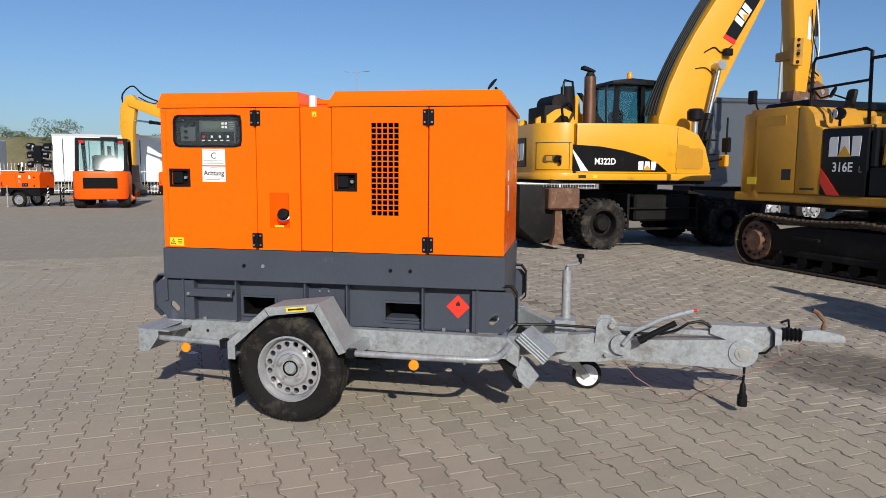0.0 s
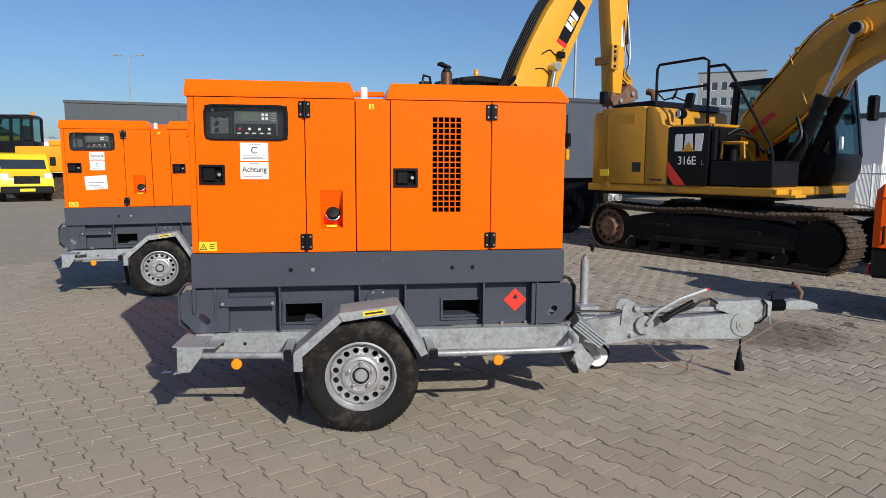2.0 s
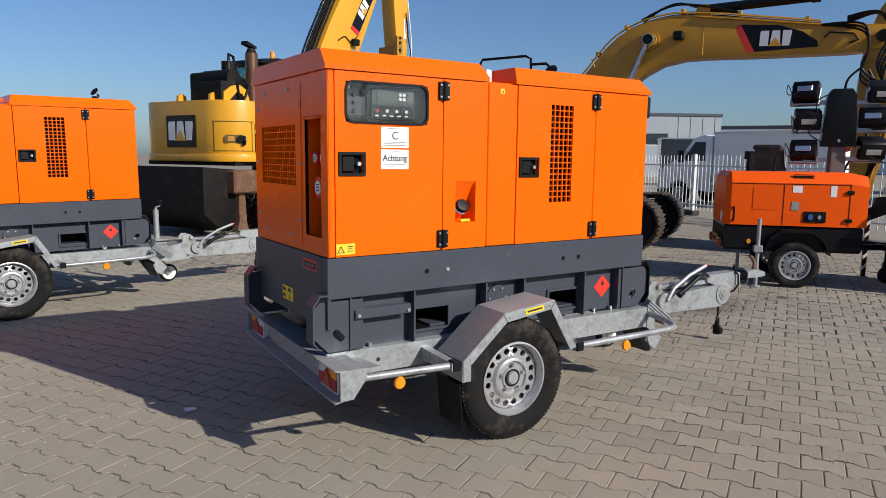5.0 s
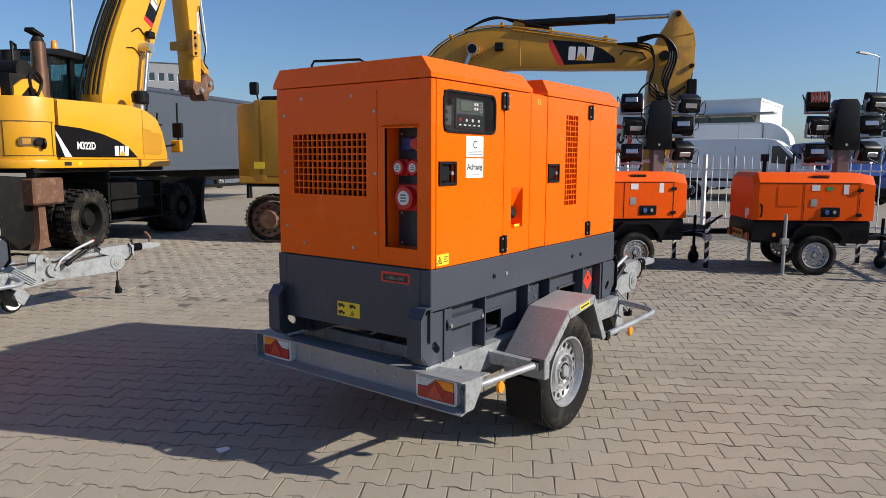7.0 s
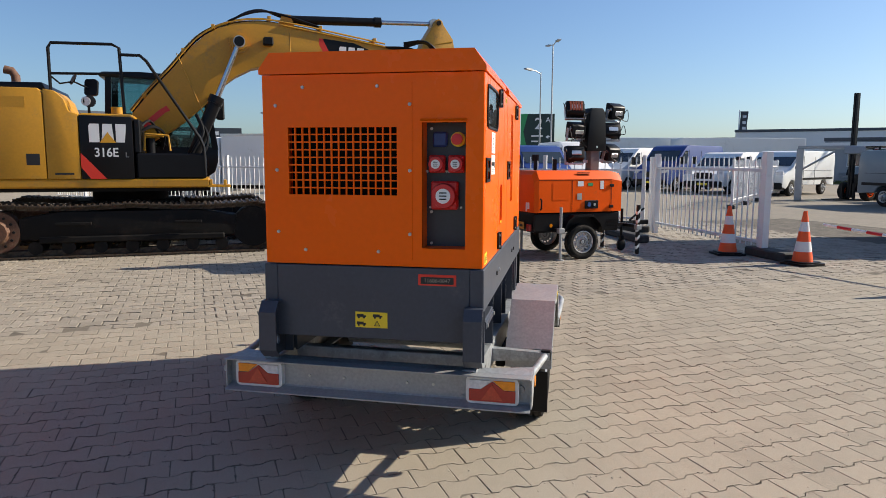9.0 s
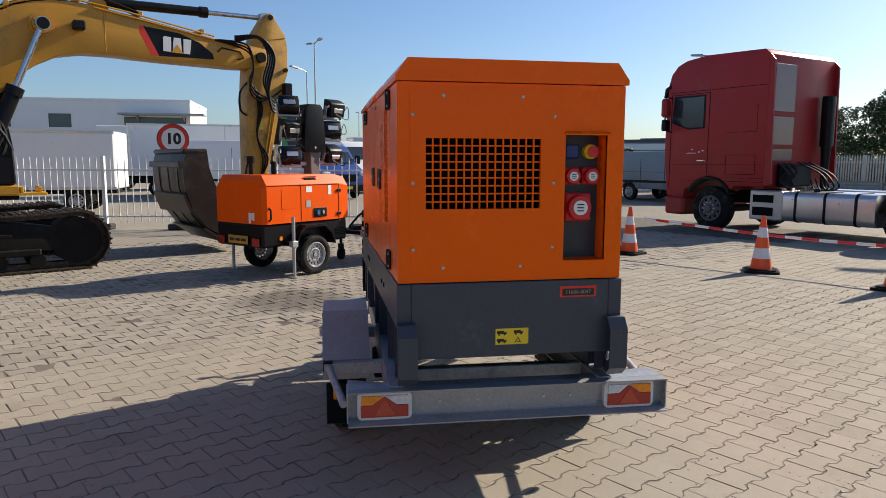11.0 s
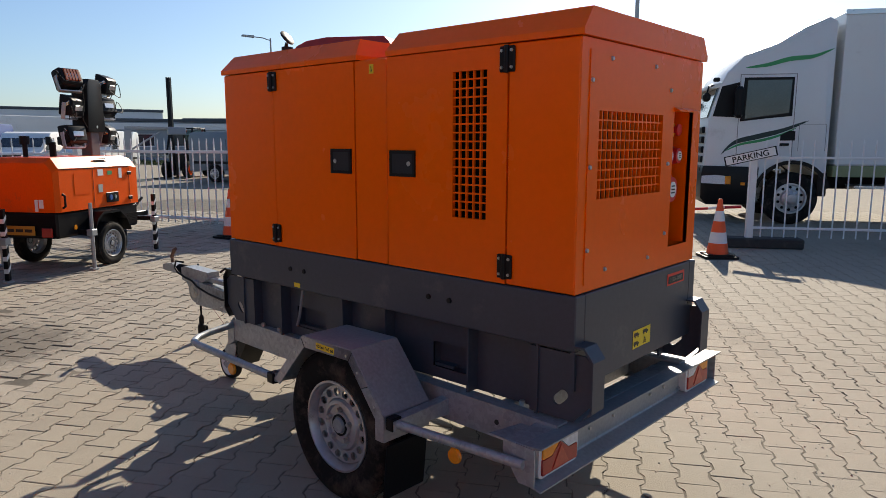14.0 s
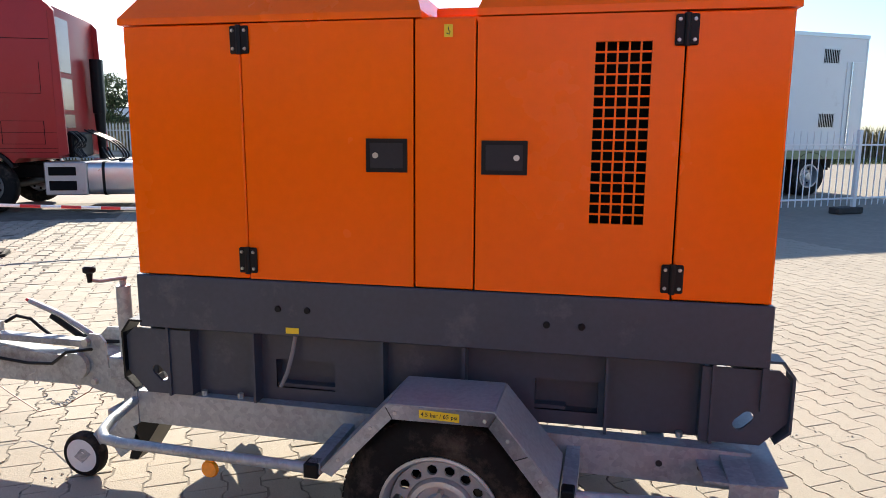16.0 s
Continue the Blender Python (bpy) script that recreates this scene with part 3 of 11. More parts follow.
def sand_height(x, y):
    """Sand lies low in clean joints and drifts flush with the blocks where traffic has packed it."""
    a = math.sin(1.9 * x + 0.7 * y + 1.0) * math.sin(1.3 * y - 0.8 * x) + 0.6 * math.sin(3.7 * x - 2.1 * y + 0.5) * math.sin(2.9 * y + 1.7 * x) + 0.35 * math.sin(7.3 * x + 5.1 * y) * math.sin(6.1 * y - 4.3 * x)
    driven = max(0.0, min(1.0, (0.4 - x - 0.1 * (y - 3)) / 2.2)) * max(0.0, min(1.0, (5.2 - y) / 1.5))
    driven = max(driven, 0.85 * max(0.0, min(1.0, 2.4 - math.hypot((x + 1.6) / 1.5, (y - 7.4) / 0.9))))
    b = math.sin(11.3 * x + 4.7 * y + 0.8 * math.sin(6 * y)) * math.sin(9.1 * y - 7.9 * x + 0.9 * math.sin(5 * x))
    if 0.866 * x + 0.5 * y > EDGE + 0.1:
        return -0.0062 + 0.0018 * a + 0.0016 * b
    clean = -0.0034 + 0.0008 * a + 0.0008 * b
    packed = -0.0026 + 0.0005 * a + 0.0005 * b
    return clean + (packed - clean) * driven


js = Shape()
c60, s60 = math.cos(radians(-60)), math.sin(radians(-60))
NU, NW = 275, 220
grid = []
for iw in range(NW + 1):
    for iu in range(NU + 1):
        u, w = -13.0 + 22.0 * iu / NU, -6.2 + 17.6 * iw / NW
        x, y = u * c60 - w * s60, u * s60 + w * c60
        grid.append((x, y, sand_height(x, y)))
js.add(grid, [(k, k + 1, k + NU + 2, k + NU + 1) for iw in range(NW) for k in range(iw * (NU + 1), iw * (NU + 1) + NU)])
sand = tagged(part("joint_sand", js, joint_material()), "dirty sand packed between the paving blocks", "sand", "", "structure")
sand.data.materials.append(mat("old_joint_dirt", (0.125, 0.107, 0.083), 0.95, vary=0.3, scale=4, fine=150, bump=0.3, dirt=(0.05, 0.042, 0.033), dirt_amt=0.6, place=True))
for q in sand.data.polygons:
    if q.center.x * 0.866 + q.center.y * 0.5 > EDGE + 0.1:
        q.material_index = 1
paving("new_paving", new_cells, 0.0066, 0.0034, 0.0009, PAVE, "dusty bone-shaped concrete paving blocks", 3)
paving("dusty_paving", dust_cells, 0.0060, 0.0026, 0.0006, PAVEDUST, "paving blocks with joints packed full of dust", 6)
paving("old_paving", old_cells, 0.011, 0.0050, 0.0021, PAVEOLD, "older uneven paving blocks with wide joints", 4, 0.0034)


# ---- generator set: x forward to the tow bar, y to the left, origin on the ground under its middle ----
def wheel_disc(sh, r0, r1, n, hole, y, cx, cz, thick=0.006):
    """Ring from r0 to r1 with n round holes, facing along y."""
    rm = (r0 + r1) / 2
    for side in (0, 1):
        yy = y + side * thick
        for k in range(n):
            t0, t1 = 2 * math.pi * k / n, 2 * math.pi * (k + 1) / n
            tm = (t0 + t1) / 2
            hc = (rm * math.cos(tm), rm * math.sin(tm))
            bd = [(r0, t0), (rm, t0), (r1, t0), (r1, tm), (r1, t1), (rm, t1), (r0, t1), (r0, tm)]
            out = [(r * math.cos(t), r * math.sin(t)) for r, t in bd]
            inn = []
            for u, w in out:
                d = math.hypot(u - hc[0], w - hc[1])
                inn.append((hc[0] + (u - hc[0]) / d * hole, hc[1] + (w - hc[1]) / d * hole))
            p = [(cx + u, yy, cz + w) for u, w in out + inn]
            f = [[i, (i + 1) % 8, 8 + (i + 1) % 8, 8 + i] for i in range(8)]
            if side == 0:
                p += [(cx + u, y + 0.012, cz + w) for u, w in inn]
                f += [[8 + i, 8 + (i + 1) % 8, 16 + (i + 1) % 8, 16 + i] for i in range(8)]
            sh.add(p, f)


def tyre_profile(r, w, rim):
    h = w / 2
    return [(rim, -h * 0.72), (rim + 0.02, -h * 0.86), (rim + (r - rim) * 0.5, -h), (r - 0.035, -h * 0.95), (r - 0.010, -h * 0.80), (r, -h * 0.55),
            (r, -h * 0.36), (r - 0.007, -h * 0.33), (r - 0.007, -h * 0.27), (r, -h * 0.24), (r, -h * 0.05), (r - 0.007, -h * 0.03), (r - 0.007, h * 0.03), (r, h * 0.05),
            (r, h * 0.24), (r - 0.007, h * 0.27), (r - 0.007, h * 0.33), (r, h * 0.36), (r, h * 0.55), (r - 0.010, h * 0.80), (r - 0.035, h * 0.95), (r - (r - rim) * 0.5, h), (rim + 0.02, h * 0.86), (rim, h * 0.72)]


def road_wheel(parent, cx, yc, out, r=0.328, w=0.195, rim=0.197, holes=16, rubber=None):
    """Silver steel wheel with a ring of round holes; out: -1 or 1, the side the disc faces."""
    rubber = rubber or RUBBER
    ty = part("tyre", Shape().lathe(tyre_profile(r, w, rim), (cx, yc, r - 0.004), 'y', 48, close=True), rubber, parent, "worn black tyre", 40)
    tr = Shape()
    for k in range(90):
        a = 2 * math.pi * k / 90
        for s in (-1, 1):
            m = Matrix.Translation((cx, yc, r - 0.004)) @ Matrix.Rotation(a + s * 0.03, 4, 'Y')
            tr.box(-0.0065, 0.0065, s * w * 0.30 - 0.018, s * w * 0.30 + 0.012, r - 0.014, r - 0.0015, 0, m)
    tagged(part("tread", tr, rubber, ty), kind="stuff")
    yo = yc + out * w * 0.36
    rm = Shape()
    pr = [(rim + 0.004, 0.0), (rim + 0.006, 0.012), (rim - 0.004, 0.014), (rim - 0.016, -0.004), (rim - 0.022, -0.05), (rim - 0.03, -0.10), (rim + 0.002, -0.13)]
    rm.lathe([(a, out * b) for a, b in pr], (cx, yo, r - 0.004), 'y', 48, caps=False)
    wheel_disc(rm, rim * 0.60, rim * 0.88, holes, 0.0180, yo - out * 0.030, cx, r - 0.004)
    pr = [(rim * 0.88, -0.030), (rim * 0.90, -0.055)]
    rm.lathe([(a, out * b) for a, b in pr], (cx, yo, r - 0.004), 'y', 40, caps=False)
    pr = [(rim * 0.60, -0.030), (rim * 0.55, -0.012), (rim * 0.52, -0.010), (rim * 0.47, -0.008), (rim * 0.44, -0.022), (rim * 0.32, -0.022), (rim * 0.30, -0.012), (0.0, -0.012)]
    rm.lathe([(a, out * b) for a, b in pr], (cx, yo, r - 0.004), 'y', 40, caps=False)
    rmo = part("rim", rm, SILVER, ty, "silver painted steel rim with round holes", 30)
    part("hub_ring", Shape().lathe([(rim * 0.245, -out * 0.013), (rim * 0.245, -out * 0.008), (rim * 0.20, -out * 0.008), (rim * 0.20, -out * 0.013)], (cx, yo, r - 0.004), 'y', 28, close=True), BLACK, rmo)
    return ty


def wheel_hub(parent, cx, yo, z, out):
    cap = Shape().lathe([(0.036, 0), (0.036, out * 0.006), (0.031, out * 0.014), (0.0, out * 0.016)], (cx, yo, z), 'y', 24)
    part("hub_cap", cap, GALV, parent)
    for k in range(5):
        a = radians(90 + 72 * k)
        c = (cx + 0.070 * math.cos(a), yo - out * 0.006, z + 0.070 * math.sin(a))
        part("wheel_nut", Shape().cyl(c, (c[0], c[1] + out * 0.022, c[2]), 0.0115, 0.009, 6), BOLT, parent)


def hinge(parent, x, z, y, out):
    h = Shape()
    for s in (-1, 1):
        h.box(x + s * 0.018 - 0.016, x + s * 0.018 + 0.016, min(y, y + out * 0.012), max(y, y + out * 0.012), z - 0.046, z + 0.046, 0.004)
    h.cyl((x, y + out * 0.012, z - 0.048), (x, y + out * 0.012, z + 0.048), 0.010, seg=10)
    ho = part("hinge", h, BLACK, parent)
    for sx in (-1, 1):
        for sz in (-1, 1):
            part("screw", Shape().cyl((x + sx * 0.022, y + out * 0.012, z + sz * 0.030), (x + sx * 0.022, y + out * 0.017, z + sz * 0.030), 0.0065, 0.005, 8), BOLT, ho)


def paddle_latch(parent, x0, x1, z0, z1, y, out, key):
    la = Shape()
    frame_plate(la, 'y', y, y + out * 0.008, (x0, x1, z0, z1), [(x0 + 0.014, x1 - 0.014, z0 + 0.014, z1 - 0.014)])
    lo = part("latch", la, BLACK, parent, "black recessed paddle latch")
    # cup coloured near-black for the shade in the recess
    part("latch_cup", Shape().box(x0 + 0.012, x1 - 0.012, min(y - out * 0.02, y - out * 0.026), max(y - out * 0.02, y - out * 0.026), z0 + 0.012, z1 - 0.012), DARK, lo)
    xm = x0 + (x1 - x0) * (0.36 if key > 0 else 0.64)
    w = (x1 - x0) * 0.24
    part("paddle", Shape().box(xm - w, xm + w, min(y - out * 0.018, y + out * 0.003), max(y - out * 0.018, y + out * 0.003), z0 + 0.018, z1 - 0.018, 0.006), BLACK, lo)
    xk = x0 + (x1 - x0) * (0.77 if key > 0 else 0.23)
    if out > 0:
        part("paddle_cover", Shape().box(x0 + 0.010, x1 - 0.010, y - 0.002, y + 0.0065, z0 + 0.010, z1 - 0.010, 0.003), LATCHGREY, lo, "closed flush paddle")
        y += 0.006
    part("key_barrel", Shape().cyl((xk, y - out * 0.015, (z0 + z1) / 2), (xk, y + out * 0.004, (z0 + z1) / 2), 0.010, seg=12), BOLT, lo)


def plate_label(parent, name, face, p, w, h, material, label="", lean=0, off=0.0012, thick=0.0006):
    m = facing(p, face, lean)
    s = Shape().box(-w / 2, w / 2, -h / 2, h / 2, off, off + thick, 0, m)
    return part(name, s, material, parent, label)


def bars(parent, face, p, w, rows, height, gap, material, lean=0, name="print_line", z=0.0022):
    m = facing(p, face, lean)
    s = Shape()
    for k in range(rows):
        y = -k * gap
        s.box(-w / 2, w / 2 * (1 if k % 2 == 0 else 0.7), y - height / 2, y + height / 2, z, z + 0.0005, 0, m)
    return part(name, s, material, parent)


def warning_triangle(parent, face, p, r, material=None):
    m = facing(p, face)
    s = Shape()
    tri = [(r * math.cos(radians(a)), r * math.sin(radians(a))) for a in (90, 210, 330)]
    for i in range(3):
        a, b = tri[i], tri[(i + 1) % 3]
        a2, b2 = (a[0] * 0.68, a[1] * 0.68), (b[0] * 0.68, b[1] * 0.68)
        pts = [(q[0], q[1], z) for z in (0.0022, 0.0028) for q in (a, b, b2, a2)]
        s.add(pts, [(0, 1, 2, 3), (4, 5, 6, 7), (0, 1, 5, 4), (1, 2, 6, 5), (2, 3, 7, 6), (3, 0, 4, 7)], m)
    s.box(-r * 0.05, r * 0.05, -r * 0.2, r * 0.35, 0.0022, 0.0028, 0, m)
    return part("warning_symbol", s, material or INK, parent)


def generator(notice=False):
    g = thing("generator_set", "orange and anthracite canopied diesel generator mounted on the galvanised trailer", "generator", "mobile generators")
    R, F, S, Z0, Z1 = -0.99, 1.215, 0.53, 1.018, 1.905
    # added near-black box: paints the shade seen through the grilles
    part("inner_shade_box", Shape().box(R + 0.13, F - 0.05, -S + 0.09, S - 0.09, Z0, Z1 - 0.01), DARK, g)
    for s in (-1, 1):
        yi, yo = s * (S - 0.018), s * S
        lo, hi = min(yi, yo), max(yi, yo)
        if s < 0:
            lines = [("corner_post", R, R + 0.032), ("service_door", R + 0.036, -0.347), ("side_panel", -0.341, -0.058), ("centre_post", -0.052, 0.147), ("service_door", 0.153, 0.753), ("end_panel", 0.759, F)]
        else:
            lines = [("end_panel", R, -0.693), ("service_door", -0.687, -0.055), ("centre_post", -0.049, 0.152), ("service_door", 0.158, 0.764), ("end_panel", 0.770, F)]
        for name, a, b in lines:
            holes = []
            vent = None
            if s < 0 and name == "service_door" and a < 0:
                holes = [(-0.898, -0.442, 1.668, 1.860), (-0.926, -0.808, 1.424, 1.514)]
            elif s < 0 and name == "side_panel":
                holes = [(-0.262, -0.131, 1.158, 1.381)]
            elif s < 0 and name == "service_door":
                vent = (0.400, 0.572, 1.250, 1.811)
                holes = [vent, (0.180, 0.300, 1.410, 1.498)]
            elif s > 0 and name == "service_door" and a < 0:
                vent = (-0.593, -0.424, 1.256, 1.822)
                holes = [vent, (-0.208, -0.085, 1.422, 1.506)]
            elif s > 0 and name == "service_door":
                holes = [(0.190, 0.308, 1.422, 1.510)]
            sh = Shape()
            if holes:
                frame_plate(sh, 'y', lo, hi, (a, b, Z0, Z1), holes)
            else:
                sh.box(a, b, lo, hi, Z0, Z1, 0.004)
            pn = part(name, sh, ORANGE, g, "orange enamelled steel " + name.replace("_", " "))
            if vent:
                gr = Shape()
                grid_plate(gr, 'y', (lo + hi) / 2, 0.006, *vent, 5, 17, 0.006)
                part("grille", gr, ORANGE, pn)
            if s < 0 and name == "service_door" and a < 0:
                rim = Shape()
                oz = rounded(-0.903, -0.437, 1.663, 1.865, 0.045, 6)
                iz = rounded(-0.893, -0.447, 1.673, 1.855, 0.037, 6)
                n = len(oz)
                pts = [(u, y, w) for y in (-S - 0.007, -S + 0.02) for u, w in oz] + [(u, y, w) for y in (-S - 0.007, -S + 0.02) for u, w in iz]
                fs = []
                for i in range(n):
                    j = (i + 1) % n
                    fs += [[i, j, 2 * n + j, 2 * n + i], [n + i, n + j, 3 * n + j, 3 * n + i], [i, j, n + j, n + i], [2 * n + i, 2 * n + j, 3 * n + j, 3 * n + i]]
                wn_ = part("control_window", Shape().add(pts, fs), BLACK, pn, "black rubber seal of the control window")
                pane = part("pane", Shape().prism(iz, 'y', -S - 0.001, -S + 0.003), CLEARGLASS, wn_, "clear plastic pane")
                pane.visible_shadow = False
                cp = part("control_panel", Shape().box(-0.93, -0.41, -S + 0.045, -S + 0.055, 1.64, 1.89), PANELGREY, g, "dark control panel with display, keys and knobs")
                part("controller", Shape().box(-0.745, -0.50, -S + 0.034, -S + 0.046, 1.688, 1.838, 0.004), SCREEN, cp)
                part("display", Shape().box(-0.715, -0.60, -S + 0.030, -S + 0.036, 1.775, 1.822), mat("lcd", (0.10, 0.125, 0.10), 0.25, vary=0.04), cp)
                for i in range(3):
                    part("selector_knob", Shape().cyl((-0.838, -S + 0.046, 1.725 + i * 0.038), (-0.838, -S + 0.024, 1.725 + i * 0.038), 0.012, 0.009, 12), BLACK, cp)
                part("selector_knob", Shape().cyl((-0.79, -S + 0.046, 1.815), (-0.79, -S + 0.02, 1.815), 0.018, 0.014, 14), BLACK, cp)
                for i in range(2):
                    for j in range(2):
                        part("key", Shape().box(-0.590 + i * 0.022, -0.574 + i * 0.022, -S + 0.030, -S + 0.036, 1.782 + j * 0.022, 1.797 + j * 0.022, 0.002), LABEL, cp)
                part("keypad", Shape().box(-0.738, -0.507, -S + 0.032, -S + 0.0345, 1.693, 1.760, 0.001), PANELGREY, cp)
                for i in range(4):
                    part("key", Shape().box(-0.72 + i * 0.055, -0.705 + i * 0.055, -S + 0.030, -S + 0.036, 1.722, 1.737, 0.002), RED if i == 0 else LABEL, cp)
                for i in range(5):
                    part("print_line", Shape().box(-0.726 + i * 0.042, -0.706 + i * 0.042, -S + 0.030, -S + 0.0325, 1.703, 1.709), LABEL, cp)
                for i in range(2):
                    part("warning_dot", Shape().cyl((-0.862, -S + 0.044, 1.835 - i * 0.05), (-0.862, -S + 0.042, 1.835 - i * 0.05), 0.008, seg=10), LABEL, cp)
                part("meter", Shape().box(-0.876, -0.776, -S + 0.040, -S + 0.046, 1.700, 1.795, 0.003), SCREEN, cp)
                for i in range(4):
                    part("print_line", Shape().box(-0.540, -0.508, -S + 0.032, -S + 0.035, 1.775 + i * 0.014, 1.781 + i * 0.014), INKGREY, cp)
                paddle_latch(pn, -0.938, -0.796, 1.412, 1.526, -S, -1, 1)
                lb = plate_label(pn, "notice_label", '-y', (-0.631, -S, 1.492 if notice else 1.600), 0.156, 0.103, LABEL, "white notice with a large letter C")
                writing("lettering", "C", 0.055, facing((-0.631, -S - 0.0022, 1.499 if notice else 1.607), '-y'), INK, lb)
                bars(lb, '-y', (-0.631, -S, 1.643), 0.08, 1, 0.003, 0.01, INKGREY)
                bars(lb, '-y', (-0.631, -S, 1.577), 0.13, 3, 0.003, 0.008, INKGREY)
                lb = plate_label(pn, "notice_label", '-y', (-0.632, -S, 1.600 if notice else 1.492), 0.158, 0.097, LABEL, "white notice reading Achtung")
                writing("lettering", "Achtung", 0.043, facing((-0.632, -S - 0.0022, 1.606 if notice else 1.498), '-y'), INK, lb, squash=0.95, bold=0.0006)
                bars(lb, '-y', (-0.632, -S, 1.533), 0.05, 1, 0.003, 0.01, INKGREY)
                bars(lb, '-y', (-0.632, -S, 1.468), 0.12, 2, 0.003, 0.009, INKGREY)
                if notice:
                    sheet = plate_label(pn, "paper_sheet", '-y', (-0.655, -S, 1.30), 0.23, 0.155, LABEL, "white paper sheet in a sleeve", 4)
                    bars(sheet, '-y', (-0.655, -S, 1.30), 0.16, 3, 0.008, 0.03, INKGREY)
                lb = plate_label(pn, "warning_label", '-y', (-0.904, -S, 1.056), 0.100, 0.054, YLABEL, "yellow warning label")
                warning_triangle(lb, '-y', (-0.930, -S, 1.050), 0.024)
                bars(lb, '-y', (-0.880, -S, 1.068), 0.03, 3, 0.004, 0.011, INK)
            if s < 0 and name == "side_panel":
                bx = Shape()
                x0, x1, z0, z1 = -0.262, -0.131, 1.158, 1.381
                p = [(x0, -S, z0), (x1, -S, z0), (x1, -S, z1), (x0, -S, z1), (x0 + 0.012, -S + 0.09, z0 + 0.015), (x1 - 0.012, -S + 0.09, z0 + 0.015), (x1 - 0.012, -S + 0.02, z1 - 0.03), (x0 + 0.012, -S + 0.02, z1 - 0.03)]
                bx.add(p, [(0, 1, 5, 4), (1, 2, 6, 5), (2, 3, 7, 6), (3, 0, 4, 7), (4, 5, 6, 7)])
                rc = part("filler_recess", bx, ORANGE, pn)
                fc = part("fuel_cap", Shape().lathe([(0.040, 0), (0.042, 0.012), (0.034, 0.028), (0.0, 0.032)], (0, 0, 0), 'z', 20, pose(-0.190, -S + 0.058, 1.238, 62, 0, 0)), BLACK, rc, "black fuel filler cap")
                part("cap_rim", Shape().lathe([(0.046, -0.004), (0.048, 0.004), (0.042, 0.008)], (0, 0, 0), 'z', 20, pose(-0.190, -S + 0.058, 1.238, 62, 0, 0)), STEEL, fc)
                plate_label(pn, "filler_label", '-y', (-0.197, -S, 1.170), 0.06, 0.014, YLABEL)
            if s < 0 and name == "service_door" and a > 0:
                paddle_latch(pn, 0.168, 0.312, 1.398, 1.510, -S, -1, 1)
            if s > 0 and name == "service_door":
                if a > 0:
                    paddle_latch(pn, 0.178, 0.320, 1.410, 1.522, S, 1, 1)
                else:
                    paddle_latch(pn, -0.222, -0.073, 1.408, 1.518, S, 1, -1)
            if name == "centre_post":
                lb = plate_label(pn, "lifting_label", '-y' if s < 0 else '+y', (0.040, s * S, 1.865), 0.028, 0.040 if s > 0 else 0.03, YLABEL, "small yellow lifting point label")
                hk = facing((0.040, s * S, 1.865), '-y' if s < 0 else '+y')
                part("hook_symbol", Shape().tube([hk @ Vector(q) for q in ((0, 0.012, 0.003), (0, 0.002, 0.003), (0.006, -0.004, 0.003), (0.002, -0.011, 0.003), (-0.006, -0.007, 0.003))], 0.0016, 5), INK, lb)
        for hx in ((-0.344, 0.756) if s < 0 else (-0.690, 0.767)):
            for hz in (1.843, 1.078) if s < 0 else (1.851, 1.087):
                hinge(g, hx, hz, s * S, s)
    # rear face
    sh = Shape()
    frame_plate(sh, 'x', R - 0.002, R + 0.016, (-S + 0.003, S - 0.003, Z0, Z1), [(-0.126, 0.403, 1.350, 1.664), (-0.446, -0.244, 1.106, 1.688)])
    rear = part("rear_panel", sh, ORANGE, g, "orange rear panel with square mesh and socket recess")
    gr = Shape()
    grid_plate(gr, 'x', R + 0.006, 0.006, -0.126, 0.403, 1.350, 1.664, 15, 9, 0.0062)
    part("grille", gr, ORANGE, rear)
    cover = Shape()
    frame_plate(cover, 'x', R - 0.006, R - 0.002, (-0.198, 0.473, 1.046, 1.868), [(-0.126, 0.403, 1.350, 1.664)])
    cov = part("access_cover", cover, ORANGE, rear)
    for y in (0.468, -0.19):
        for z in (1.765, 1.465, 1.171):
            part("screw", Shape().cyl((R - 0.006, y * 0.985, z), (R - 0.013, y * 0.985, z), 0.009, 0.007, 8), BOLT, cov)
    for y in (0.325, -0.035):
        for z in (1.848, 1.086):
            part("screw", Shape().cyl((R - 0.006, y, z), (R - 0.013, y, z), 0.009, 0.007, 8), BOLT, cov)
    sb = Shape()
    x1 = R + 0.125
    p = [(R, y, z) for y, z in ((-0.446, 1.106), (-0.244, 1.106), (-0.244, 1.688), (-0.446, 1.688))] + [(x1, y, z) for y, z in ((-0.446, 1.106), (-0.244, 1.106), (-0.244, 1.688), (-0.446, 1.688))]
    sb.add(p, [(0, 1, 5, 4), (1, 2, 6, 5), (2, 3, 7, 6), (3, 0, 4, 7)])
    part("recess_lining", sb, ORANGE, rear)
    hood = Shape().prism([(R - 0.002, 1.700), (R - 0.028, 1.688), (R - 0.028, 1.682), (R - 0.002, 1.684)], 'y', -0.452, -0.238)
    part("recess_hood", hood, ORANGE, rear)
    sp = part("socket_panel", Shape().box(R + 0.105, R + 0.125, -0.445, -0.245, 1.107, 1.687), PVC, rear, "dark socket panel with red power sockets")
    for y, z, r in ((-0.300, 1.495, 0.034), (-0.392, 1.495, 0.034), (-0.336, 1.348, 0.056)):
        so = Shape().lathe([(r * 1.05, 0.105), (r * 1.08, 0.06), (r, 0.035), (r * 0.98, 0.030), (0.0, 0.030)], (R, y, z), 'x', 24)
        so.box(R + 0.06, R + 0.105, y - r * 1.12, y + r * 1.12, z - r * 1.15, z + r * 1.2, 0.006)
